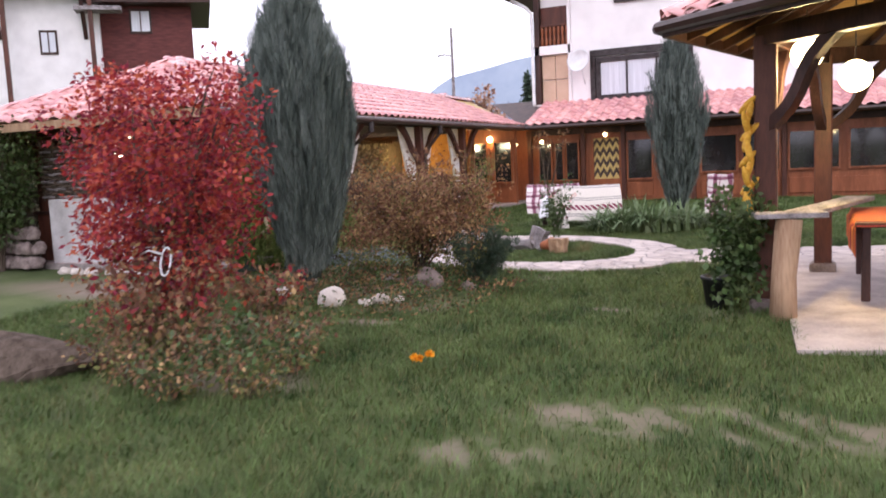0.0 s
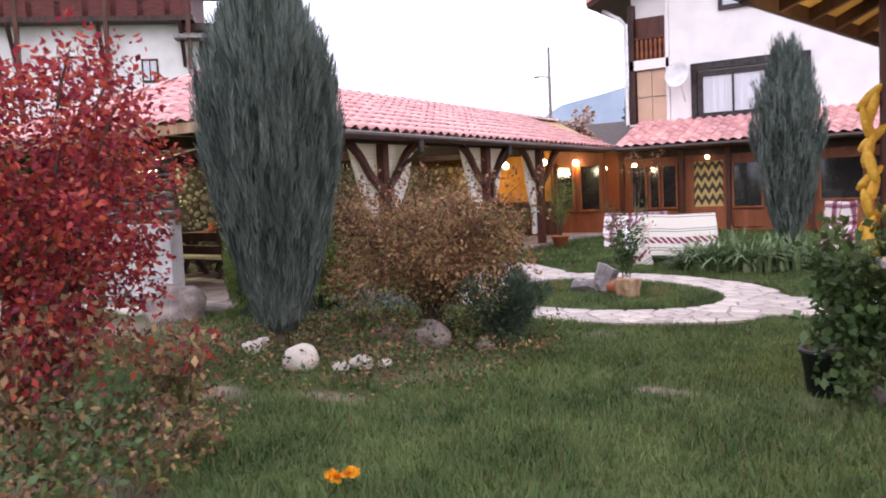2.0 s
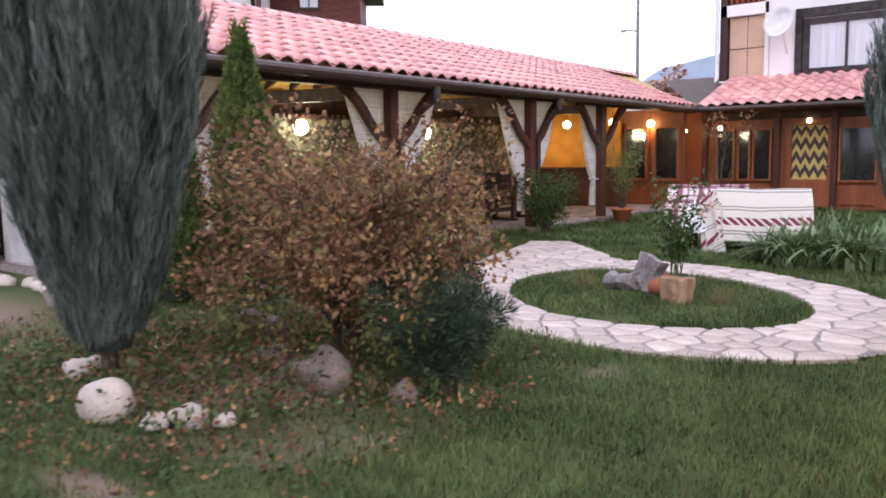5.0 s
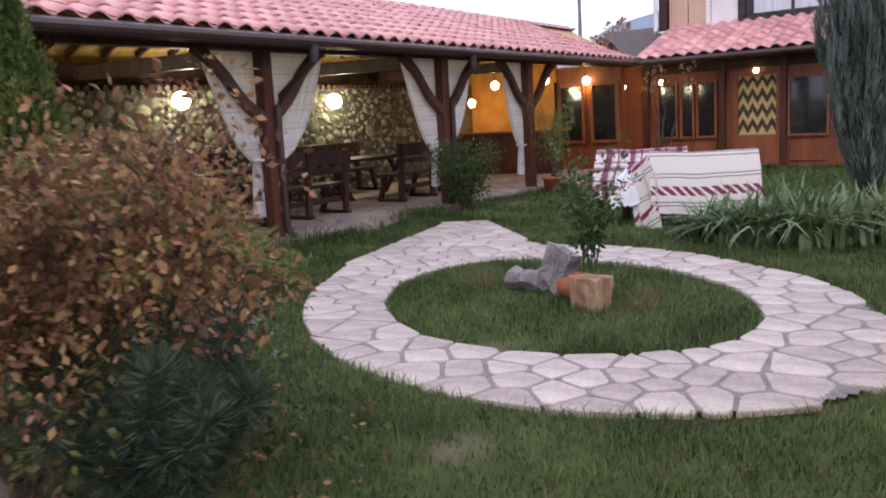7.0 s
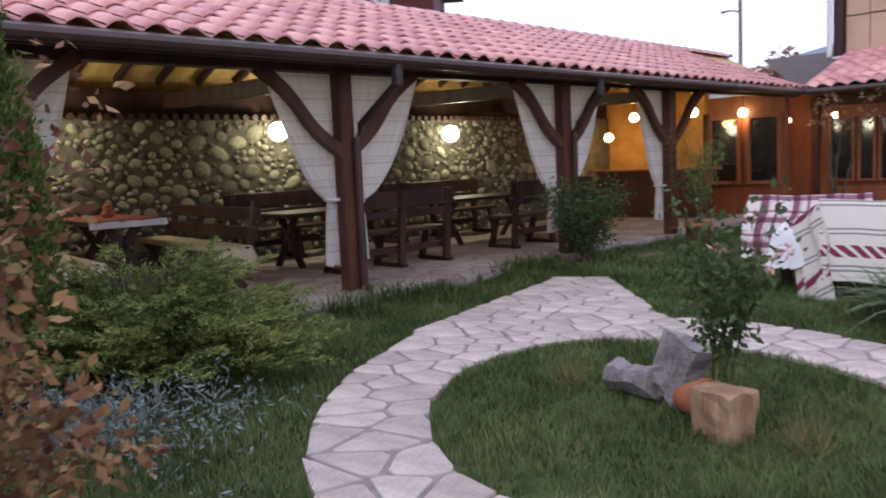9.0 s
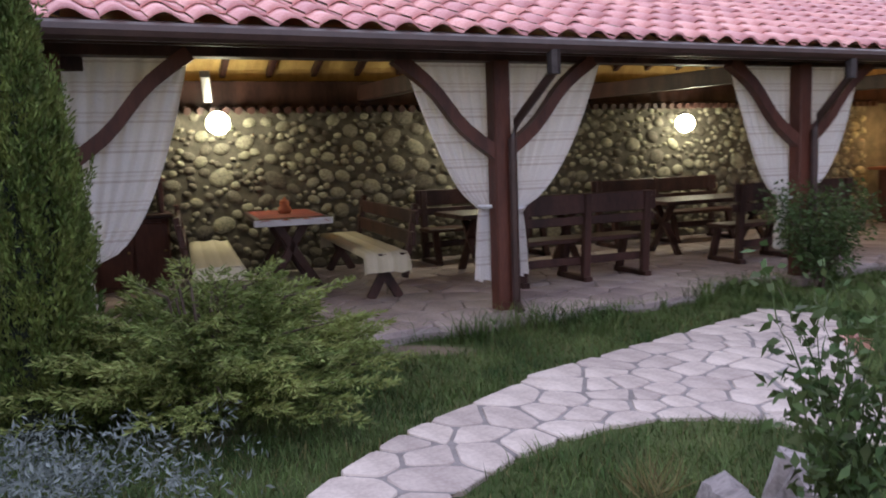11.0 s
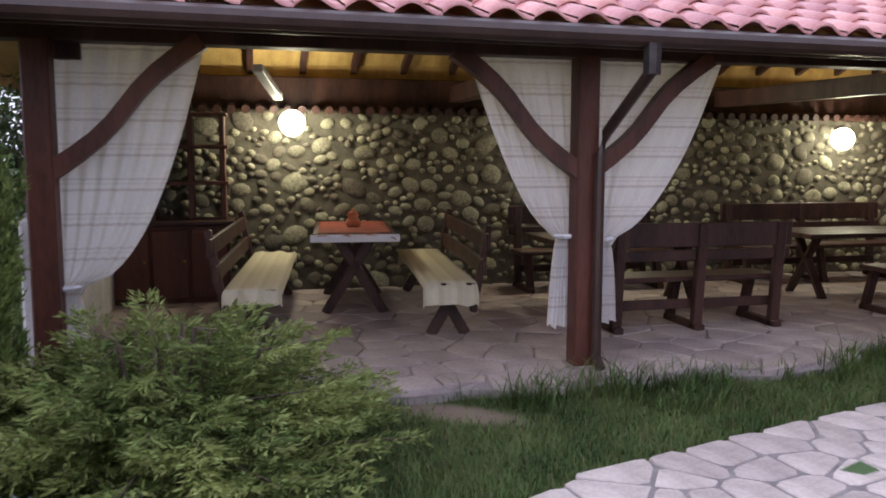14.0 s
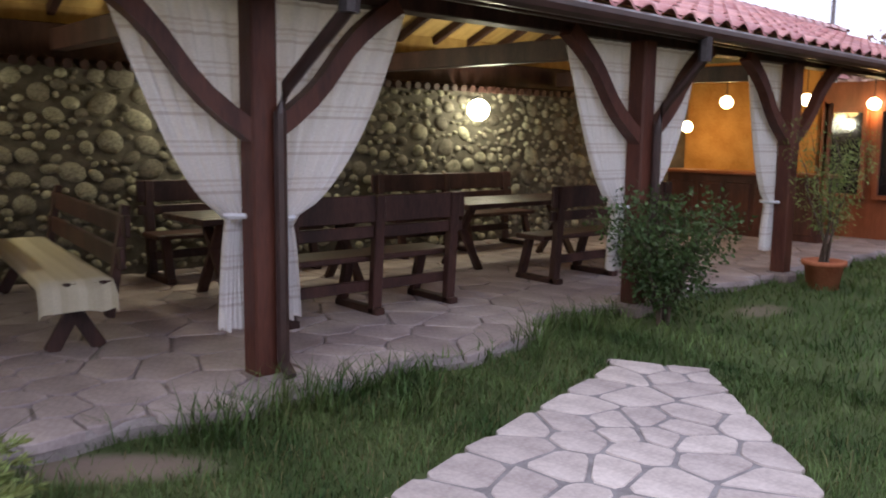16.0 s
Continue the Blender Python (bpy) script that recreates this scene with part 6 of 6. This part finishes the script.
bmesh.ops.transform(bm, matrix=Matrix.Translation((1.12, 9.34, 0.11)) @ Matrix.Rotation(radians(-14), 4, "Z"), verts=bm.verts)
part("block", bm, M_RAW, pb)
rt = stems(pb, (1.06, 9.46), 10, 0.82, 0.3, 0.007, M_GREEN_LEAF, seed=71, z0=0.25)
rt += [p * 0.6 + Vector((1.02, 9.46, 0.3)) * 0.4 for p in rt]
crown(pb, rt, 6, 0.1, 0.055, M_GREEN_LEAF)
crown(pb, [p for p in rt if p.z > 0.85][:3], 16, 0.03, 0.04, M_ROSE, "rose")
tc = thing("terracotta_pot", (0.86, 9.55, 0.1), "broken terracotta pot lying on its side", "pot")
bm = bmesh.new()
lathe(bm, (0, 0, 0), [(0.09, -0.15), (0.13, 0), (0.15, 0.12), (0.165, 0.12), (0.165, 0.16), (0.14, 0.16), (0.12, 0)], 20)
bmesh.ops.transform(bm, matrix=Matrix.Translation((0.9, 9.45, 0.12)) @ Matrix.Scale(0.72, 4) @ Matrix.Rotation(radians(80), 4, "Y") @ Matrix.Rotation(radians(20), 4, "X"), verts=bm.verts)
part("body", bm, M_TERRA, tc, "", True)
dw = thing("weathered_log", (0.45, 9.8, 0), "weathered grey hollow log stump in the grass ring", "log")
for k, (a, b, r) in enumerate((((0.2, 9.72, 0.08), (0.58, 9.62, 0.11), 0.10), ((0.60, 9.66, 0.04), (0.56, 9.66, 0.2), 0.08))):
    bm = bmesh.new()
    a, b = Vector(a), Vector(b)
    tube(bm, [a + (b - a) * (i / 6) for i in range(7)], [r * (1 + 0.2 * noise.noise((i * 0.9, k * 3.0, 1))) for i in range(7)], 7)
    for v in bm.verts:
        v.co += Vector((noise.noise(v.co * 9), noise.noise(v.co * 9 + Vector((5, 0, 0))), noise.noise(v.co * 9 + Vector((0, 7, 0))))) * 0.035
    part("trunk_piece", bm, M_GREYWOOD, dw)
bm = bmesh.new()
bmesh.ops.create_cube(bm, size=1)
bmesh.ops.subdivide_edges(bm, edges=bm.edges[:], cuts=6, use_grid_fill=True)
for v in bm.verts:
    q = Vector((v.co.x * 0.29, v.co.y * 0.13, v.co.z * 0.36))
    v.co = q + Vector((0.02 * noise.noise(q * 9), 0.03 * noise.noise(Vector((q.x * 22, 3, q.z * 4))), 0.03 * noise.noise(q * 7 + Vector((0, 4, 0)))))
bmesh.ops.transform(bm, matrix=Matrix.Translation((0.66, 9.68, 0.20)) @ Matrix.Rotation(radians(-22), 4, "Z") @ Matrix.Rotation(radians(16), 4, "Y") @ Matrix.Rotation(radians(-14), 4, "X"), verts=bm.verts)
part("split_slab", bm, M_GREYWOOD, dw, "upright split slab of grey wood")
tf = thing("grass_tuft", (0.0, 9.5, 0), "tuft of long dry grass beside the log", "grass")
for x, y in ((0.0, 9.55), (1.55, 9.3), (0.75, 9.9)):
    d = unit(np.stack([RNG.normal(size=60), RNG.normal(size=60), np.abs(RNG.normal(size=60)) + 0.7], axis=1))
    leaves("blade_tuft", np.tile([x, y, 0.0], (60, 1)) + RNG.normal(size=(60, 3)) * np.array([0.05, 0.05, 0]), d, 0.26, 0.008, M_BLADE_DRY, tf)

# old log at the lawn's edge
lg = thing("old_log", (-0.95, 0.98, 0), "dark rotting log lying at the lawn edge", "log")
bm = bmesh.new()
tube(bm, [(-1.75 + 0.215 * i, 0.72 + 0.07 * i, 0.13 + 0.02 * math.sin(i)) for i in range(8)], [0.24, 0.28, 0.25, 0.27, 0.22, 0.17, 0.13, 0.06], 14)
for v in bm.verts:
    v.co += Vector((0, noise.noise(v.co * 7), noise.noise(v.co * 7 + Vector((3, 0, 0))))) * 0.11
part("trunk_piece", bm, M_BARK, lg)


# ---- garden seat covered with blankets ----
def hung_cloth(name, pts, width_dir, width, material, parent, waves=0.02, steps=10):
    """Cloth that follows a bent profile, with soft folds across its width."""
    bm = bmesh.new()
    uvl = bm.loops.layers.uv.new("UVMap")
    pts = [Vector(p) for p in pts]
    wd = Vector(width_dir).normalized()
    fine = []
    for a, b in zip(pts, pts[1:]):
        for k in range(5):
            fine.append(a + (b - a) * (k / 5))
    fine.append(pts[-1])
    dist, d0 = [0], 0
    for a, b in zip(fine, fine[1:]):
        d0 += (b - a).length
        dist.append(d0)
    g = []
    for i, p in enumerate(fine):
        row = []
        for j in range(steps * 3 + 1):
            u = j / (steps * 3)
            q = p + wd * (width * u)
            s = waves * noise.noise((u * 5, dist[i] * 2.5, width)) * 2
            q = q + Vector((s, s * 0.6, s * 0.5 - 0.02 * math.sin(u * math.pi)))
            row.append((bm.verts.new(q), u * width, dist[i]))
        g.append(row)
    for i in range(len(g) - 1):
        for j in range(len(g[0]) - 1):
            q = (g[i][j], g[i + 1][j], g[i + 1][j + 1], g[i][j + 1])
            f = bm.faces.new([v[0] for v in q])
            for lp, v in zip(f.loops, q):
                lp[uvl].uv = (v[1], v[2])
    return finish(name, bm, material, parent, "", True)


seat = thing("garden_bench", (0.4, 13.7, 0), "garden seat wholly covered with blankets on the lawn", "bench")
for x, y in ((0.0, 13.5), (0.82, 13.98), (-0.6, 13.95), (0.1, 14.5)):
    part("leg", span(x - 0.05, x + 0.05, y - 0.05, y + 0.05, 0, 0.42, 0.01), M_DARK, seat)
bm = bmesh.new()
add_box(bm, (0.42, 13.74, 0.62), (1.14, 0.08, 0.4), Matrix.Rotation(radians(28), 4, "Z"), 0.03)
part("backrest", bm, M_DARK, seat)
bm = bmesh.new()
add_box(bm, (0.05, 14.05, 0.4), (1.5, 0.7, 0.1), Matrix.Rotation(radians(20), 4, "Z"), 0.03)
part("seat", bm, M_DARK, seat)
bm = bmesh.new()
add_box(bm, (-0.4, 14.4, 0.62), (1.0, 0.08, 0.4), Matrix.Rotation(radians(20), 4, "Z"), 0.03)
part("backrest", bm, M_DARK, seat)
bl = hung_cloth("striped_blanket", [(0.06, 13.22, 0.20), (0.0, 13.30, 0.60), (-0.05, 13.42, 0.93), (-0.12, 13.56, 0.93), (-0.16, 13.62, 0.5)], (1.08, 0.6, -0.02), 1.28, M_BLANKET, None, 0.012)
tagged(bl, "cream wool blanket with dark red stripes over the seat back", "blanket")
b2 = hung_cloth("striped_blanket", [(0.18, 13.2, 0.04), (0.08, 13.24, 0.4), (-0.06, 13.36, 0.9)], (-0.45, 0.15, -0.28), 0.42, M_BLANKET, None, 0.05)
tagged(b2, "striped blanket corner trailing down to the grass", "blanket")
b3 = hung_cloth("checked_blanket", [(-0.8, 13.35, 0.35), (-0.86, 13.5, 0.6), (-0.95, 13.85, 0.95), (-1.0, 14.0, 0.92), (-1.02, 14.1, 0.6)], (1.05, 0.42, 0.0), 1.15, M_CHECK, None, 0.02)
tagged(b3, "plum and white checked blanket over the seat", "blanket")
b4 = hung_cloth("white_blanket", [(-0.5, 13.2, 0.3), (-0.46, 13.3, 0.6), (-0.5, 13.6, 0.72)], (0.4, 0.12, 0.0), 0.34, M_WHITE_CLOTH, None, 0.05)
tagged(b4, "crumpled white cloth on the seat", "cloth")
chair = thing("garden_chair", (3.0, 14.4, 0), "garden chair with a patterned cream throw", "chair")
for x, y in ((2.85, 14.2), (3.2, 14.25), (2.85, 14.6), (3.2, 14.65)):
    part("leg", span(x - 0.03, x + 0.03, y - 0.03, y + 0.03, 0, 0.45, 0.006), M_DARK, chair)
part("seat", span(2.8, 3.25, 14.15, 14.7, 0.45, 0.5, 0.01), M_DARK, chair)
part("backrest", span(2.8, 3.25, 14.62, 14.7, 0.5, 1.0, 0.01), M_DARK, chair)
tagged(hung_cloth("chair_throw", [(2.78, 14.12, 0.25), (2.78, 14.2, 0.52), (2.78, 14.58, 0.56), (2.78, 14.6, 1.03), (2.78, 14.72, 1.02), (2.78, 14.74, 0.6)], (1, 0, 0), 0.5, M_CHECK, None, 0.03), "patterned cream throw over the garden chair", "throw")

# white hose loop
hs_ = bmesh.new()
tube(hs_, [(0.42 + 0.05 * math.cos(a), 1.35 + 0.03 * math.sin(a), 0.92 + 0.11 * math.sin(a)) for a in [2 * math.pi * k / 18 for k in range(19)]], 0.008, 6)
tube(hs_, [(0.37, 1.36, 0.98), (0.2, 1.4, 1.0), (0.0, 1.5, 0.95), (-0.15, 1.6, 0.85)], 0.008, 6)
tagged(finish("hose_loop", hs_, M_WHITE_PIPE, None, "", True), "thin white hose looped over the maple stems", "hose")

# ---- gazebo ----
GC, GR = Vector((7.04, 5.82, 0)), 2.62
HEX = [radians(199.5 + 60 * k) for k in range(6)]
GP = [(GC.x + GR * math.cos(a), GC.y + GR * math.sin(a)) for a in HEX]
gz = thing("gazebo_frame", (GC.x, GC.y, 0), "dark brown timber six-sided gazebo frame with curved braces", "gazebo", kind="structure")
GTOP = 2.62
for x, y in GP:
    part("post", span(x - 0.1, x + 0.1, y - 0.1, y + 0.1, 0.05, GTOP, 0.014), M_RED_WOOD, gz)
    part("post_base", span(x - 0.15, x + 0.15, y - 0.15, y + 0.15, -0.02, 0.14, 0.03), M_ROCK, gz)
for i in range(6):
    a, b = Vector((*GP[i], GTOP)), Vector((*GP[(i + 1) % 6], GTOP))
    bm = bmesh.new()
    d = (b - a).normalized()
    beam(bm, a - d * 0.05, b + d * 0.05, 0.16, 0.18)
    part("plate_beam", bm, M_DARK, gz)
    for p, s in ((a, d), (b, -d)):
        bm = bmesh.new()
        tube(bm, [p + s * (0.05 + 0.75 * k + 0.06 * math.sin(k * 6.28)) + Vector((0, 0, -0.85 + 0.8 * k)) for k in [m / 8 for m in range(9)]], 0.075, 4, True, True)
        part("brace", bm, M_DARK, gz)
gz_roof = tagged(new("gazebo_roof"), "six-sided gazebo roof of red wave tiles", "roof", kind="structure")
EZ = 2.78
GA = Vector((GC.x, GC.y, 4.15))
GE = [Vector((GC.x + 3.55 * math.cos(a), GC.y + 3.55 * math.sin(a), EZ)) for a in HEX]
for i in range(6):
    a, b = GE[i], GE[(i + 1) % 6]
    u = slope(gz_roof, a, b, GA, GA + (b - a) * 0.001, lambda p: False)
    tagged(finish("ceiling_gazebo", u, M_PINE), "pine boarded underside of the gazebo roof", "ceiling", kind="structure")
    ridge_tiles(gz_roof, a + Vector((0, 0, 0.05)), GA)
    bm = bmesh.new()
    beam(bm, a + Vector((0, 0, -0.05)), b + Vector((0, 0, -0.05)), 0.05, 0.14)
    part("fascia", bm, M_DARK, gz)
    d = ((a + b) / 2 - GA)
    d.z = 0
    d = d.normalized() * 0.06
    bm = bmesh.new()
    tube(bm, [a + Vector((0, 0, -0.03)) + d, b + Vector((0, 0, -0.03)) + d], 0.06, 8)
    part("gutter", bm, M_GUTTER, gz)
    for k in range(1, 6):
        q = a + (b - a) * (k / 6)
        bm = bmesh.new()
        beam(bm, q + Vector((0, 0, -0.07)), q + (GA - q) * 0.75 + Vector((0, 0, -0.07)), 0.07, 0.09)
        part("rafter", bm, M_DARK, gz)
rim = [(4.9 + 4.6 * k / 40, 3.72 + 0.5 * math.sin(4.9 + 4.6 * k / 40) + 0.02 * noise.noise((k * 0.7, 2, 0))) for k in range(41)] + [(9.5, 9.0), (4.74, 9.0), (4.74, 5.1)]
bm = bmesh.new()
top = bm.faces.new([bm.verts.new((x, y, 0.035)) for x, y in rim])
for v in [g for g in bmesh.ops.extrude_face_region(bm, geom=[top])["geom"] if isinstance(g, bmesh.types.BMVert)]:
    v.co.z = -0.06
bmesh.ops.recalc_face_normals(bm, faces=bm.faces)
deck = tagged(finish("floor_gazebo", bm, M_FLAG), "pale stone gazebo floor", "floor", kind="structure")
for x, y, z, e in ((4.92, 5.25, 2.45, 95), (5.34, 5.4, 2.22, 125)):
    l = thing("gazebo_lamp", (x, y, z), "bright warm lantern hanging inside the gazebo", "lamp", "gazebo lamps")
    bm = bmesh.new()
    # lantern glass drawn oversized, so the glare is part of its shape
    bmesh.ops.create_icosphere(bm, subdivisions=3, radius=0.15)
    bmesh.ops.transform(bm, matrix=Matrix.Translation((x, y, z)), verts=bm.verts)
    part("globe", bm, M_BULB, l, "glowing glass, oversized for glare", True)
    bm = bmesh.new()
    lathe(bm, (x, y, z + 0.07), [(0.09, 0), (0.06, 0.05), (0.015, 0.09)], 10)
    part("cap", bm, M_METAL, l)
    bm = bmesh.new()
    tube(bm, [(x, y, z + 0.15), (x, y, 3.1)], 0.008, 5)
    part("chain", bm, M_METAL, l)
    lamp = bpy.data.lights.new("gazebo_light", "POINT")
    lamp.energy, lamp.color, lamp.shadow_soft_size = e, (1.0, 0.75, 0.33), 0.1
    new("gazebo_light", lamp).location = (x, y, z - 0.14)
corn = thing("corn_bundle", (4.44, 4.82, 1.5), "bundle of dried yellow corn cobs hung on the gazebo post", "corn")
for k in range(12):
    bm = bmesh.new()
    z = 1.05 + 0.085 * k
    lathe(bm, (0, 0, 0), [(0.012, -0.11), (0.03, -0.07), (0.034, 0.02), (0.024, 0.09), (0.008, 0.12)], 10)
    bmesh.ops.transform(bm, matrix=Matrix.Translation((4.43 - 0.02 * (k % 2), 4.8 + 0.05 * (k % 3 - 1), z)) @ Matrix.Rotation(0.5 * (k % 3 - 1) + 0.3, 4, "Y") @ Matrix.Rotation(0.4 * (k % 2), 4, "X"), verts=bm.verts)
    part("cob", bm, M_CORN, corn, "", True)
st_ = thing("log_stand", (4.74, 4.52, 0), "pale debarked log holding a worn plank ledge", "stand")
bm = bmesh.new()
tube(bm, [(4.74, 4.52, -0.02), (4.745, 4.53, 0.4), (4.79, 4.55, 0.93)], [0.125, 0.11, 0.12], 14)
part("log", bm, M_RAW, st_, "", True)
bm = bmesh.new()
beam(bm, (4.49, 4.52, 0.965), (5.09, 4.65, 0.965), 0.3, 0.05)
part("ledge", bm, M_GREYWOOD, st_)
bm = bmesh.new()
beam(bm, (4.84, 4.8, 0.95), (5.44, 7.0, 0.95), 0.3, 0.05)
part("ledge", bm, M_GREYWOOD, st_)
gt_ = thing("gazebo_table", (6.04, 5.8, 0.06), "gazebo table under an orange striped cloth", "table")
part("tabletop", span(5.34, 6.74, 5.2, 7.2, 0.78, 0.83, 0.01), M_DARK, gt_)
for x, y in ((5.44, 5.3), (6.64, 5.3), (5.44, 7.1), (6.64, 7.1)):
    part("leg", span(x - 0.04, x + 0.04, y - 0.04, y + 0.04, 0.06, 0.78, 0.008), M_DARK, gt_)
tagged(drape(None, 5.34, 6.74, 5.2, 7.2, 0.835, 0.3, M_ORANGE_CLOTH, "orange_tablecloth"), "orange, red and black striped woven tablecloth", "tablecloth")
pot = thing("potted_rose", (4.12, 5.0, 0), "rose bush in a black plastic pot beside the gazebo post", "potted plant")
bm = bmesh.new()
lathe(bm, (4.12, 5.0, 0), [(0.12, 0), (0.16, 0.3), (0.175, 0.3), (0.175, 0.33), (0.15, 0.33), (0.14, 0.28)], 20)
part("pot", bm, M_BLACKPOT, pot, "", True)
pr = stems(pot, (4.32, 4.85), 11, 0.85, 0.3, 0.010, M_GREEN_LEAF, seed=81, z0=0.2)
pr += [Vector((4.34 + RNG.normal(0, 0.13), 4.8 + RNG.normal(0, 0.1), RNG.uniform(0.12, 0.6))) for _ in range(30)]
crown(pot, pr, 20, 0.13, 0.075, M_GREEN_LEAF, wide=0.7)
crown(pot, [p for p in pr if p.z > 0.8][:1], 16, 0.035, 0.05, M_ROSE, "rose")

# ---- stones of the path, the pavilion floor and the wall ----
lay("flagstone", flagstones(path_depth, (-3.0, 6.0, 6.9, 13.6), 0.29, 0.013, random.Random(5)), path, 0.0, 0.034, M_FLAG)
lay("floor_stone", flagstones(floor_depth, (WALL_X, -3.0, 6.7, 21.3), 0.43, 0.009, random.Random(6)), floor, 0.05, FLOOR_Z + 0.004, M_FLOOR)
river_stones()

# ---- grass ----
gr = np.random.default_rng(33)


def lawn(name, n, box, lo, hi, width, material, label, keep):
    """Grass blades: bent three-point strips, each its own loose piece."""
    x, y = gr.uniform(box[0], box[1], n), gr.uniform(box[2], box[3], n)
    ok = keep(x, y)
    x, y = x[ok], y[ok]
    n = len(x)
    z = ground_z(x, y)
    h = gr.uniform(lo, hi, n) * (0.75 + 0.5 * np.sin(x * 2.1 + 1.3 * np.sin(y * 1.7)) ** 2)
    a = gr.uniform(0, 2 * math.pi, n)
    ln = gr.uniform(0.3, 1.5, n) * h
    sx, sy = -np.sin(a) * width, np.cos(a) * width
    b0 = np.stack([x - sx, y - sy, z], axis=1)
    b1 = np.stack([x + sx, y + sy, z], axis=1)
    mx, my = x + np.cos(a) * ln * 0.35, y + np.sin(a) * ln * 0.35
    m0 = np.stack([mx + sx * 0.7, my + sy * 0.7, z + h * 0.62], axis=1)
    m1 = np.stack([mx - sx * 0.7, my - sy * 0.7, z + h * 0.62], axis=1)
    tp = np.stack([x + np.cos(a) * ln, y + np.sin(a) * ln, z + h * 0.95], axis=1)
    tq = tp + np.array([0.0006, 0.0006, 0.0])
    V = np.stack([b0, b1, m0, m1, tp, tq], axis=1).reshape(-1, 3)
    o = np.arange(n)[:, None] * 6
    F = np.concatenate([o + np.array([[0, 1, 2, 3]]), o + np.array([[3, 2, 5, 4]])])
    return tagged(soup(name, V, F, material), label, "grass", kind="stuff")


def on_lawn(x, y):
    return (path_depth(x, y) > 0.0) & (x > floor_x(y) - 0.02) & ~((x > 4.88 - 0.12 * (y - 4)) & (y > 3.3) & (y < 9.0)) & (gr.uniform(size=x.shape) > bare(x, y) * 0.93)


lawn("grass", 430000, (-4.6, 6.9, -1.8, 13.8), 0.03, 0.085, 0.0032, M_BLADE, "short green lawn grass", on_lawn)
lawn("far_grass", 90000, (-9.0, 11.0, 13.5, 22.8), 0.04, 0.10, 0.006, M_BLADE, "short green lawn grass before the doors", on_lawn)
lawn("side_grass", 60000, (-9.0, -4.3, -1.0, 6.5), 0.04, 0.10, 0.006, M_BLADE, "sparse grass beside the pavilion", on_lawn)
lawn("long_grass", 16000, (-4.2, -2.4, 8.2, 15.2), 0.1, 0.26, 0.005, M_BLADE, "longer grass fringe along the pavilion floor", lambda x, y: (x > floor_x(y) - 0.05) & (x < floor_x(y) + 0.3 + 0.25 * np.sin(2.3 * y + 1) + 0.2 * np.sin(5.1 * y)) & (np.sin(9.7 * y + 3 * x) + np.sin(13.1 * x + 2 * y) > -0.5) & (path_depth(x, y) > 0.05) & (bare(x, y) < 0.3))
lawn("dry_grass", 34000, (-3.5, 5.2, -1.0, 13.0), 0.03, 0.08, 0.003, M_BLADE_DRY, "scattered dry straw blades in the lawn", on_lawn)
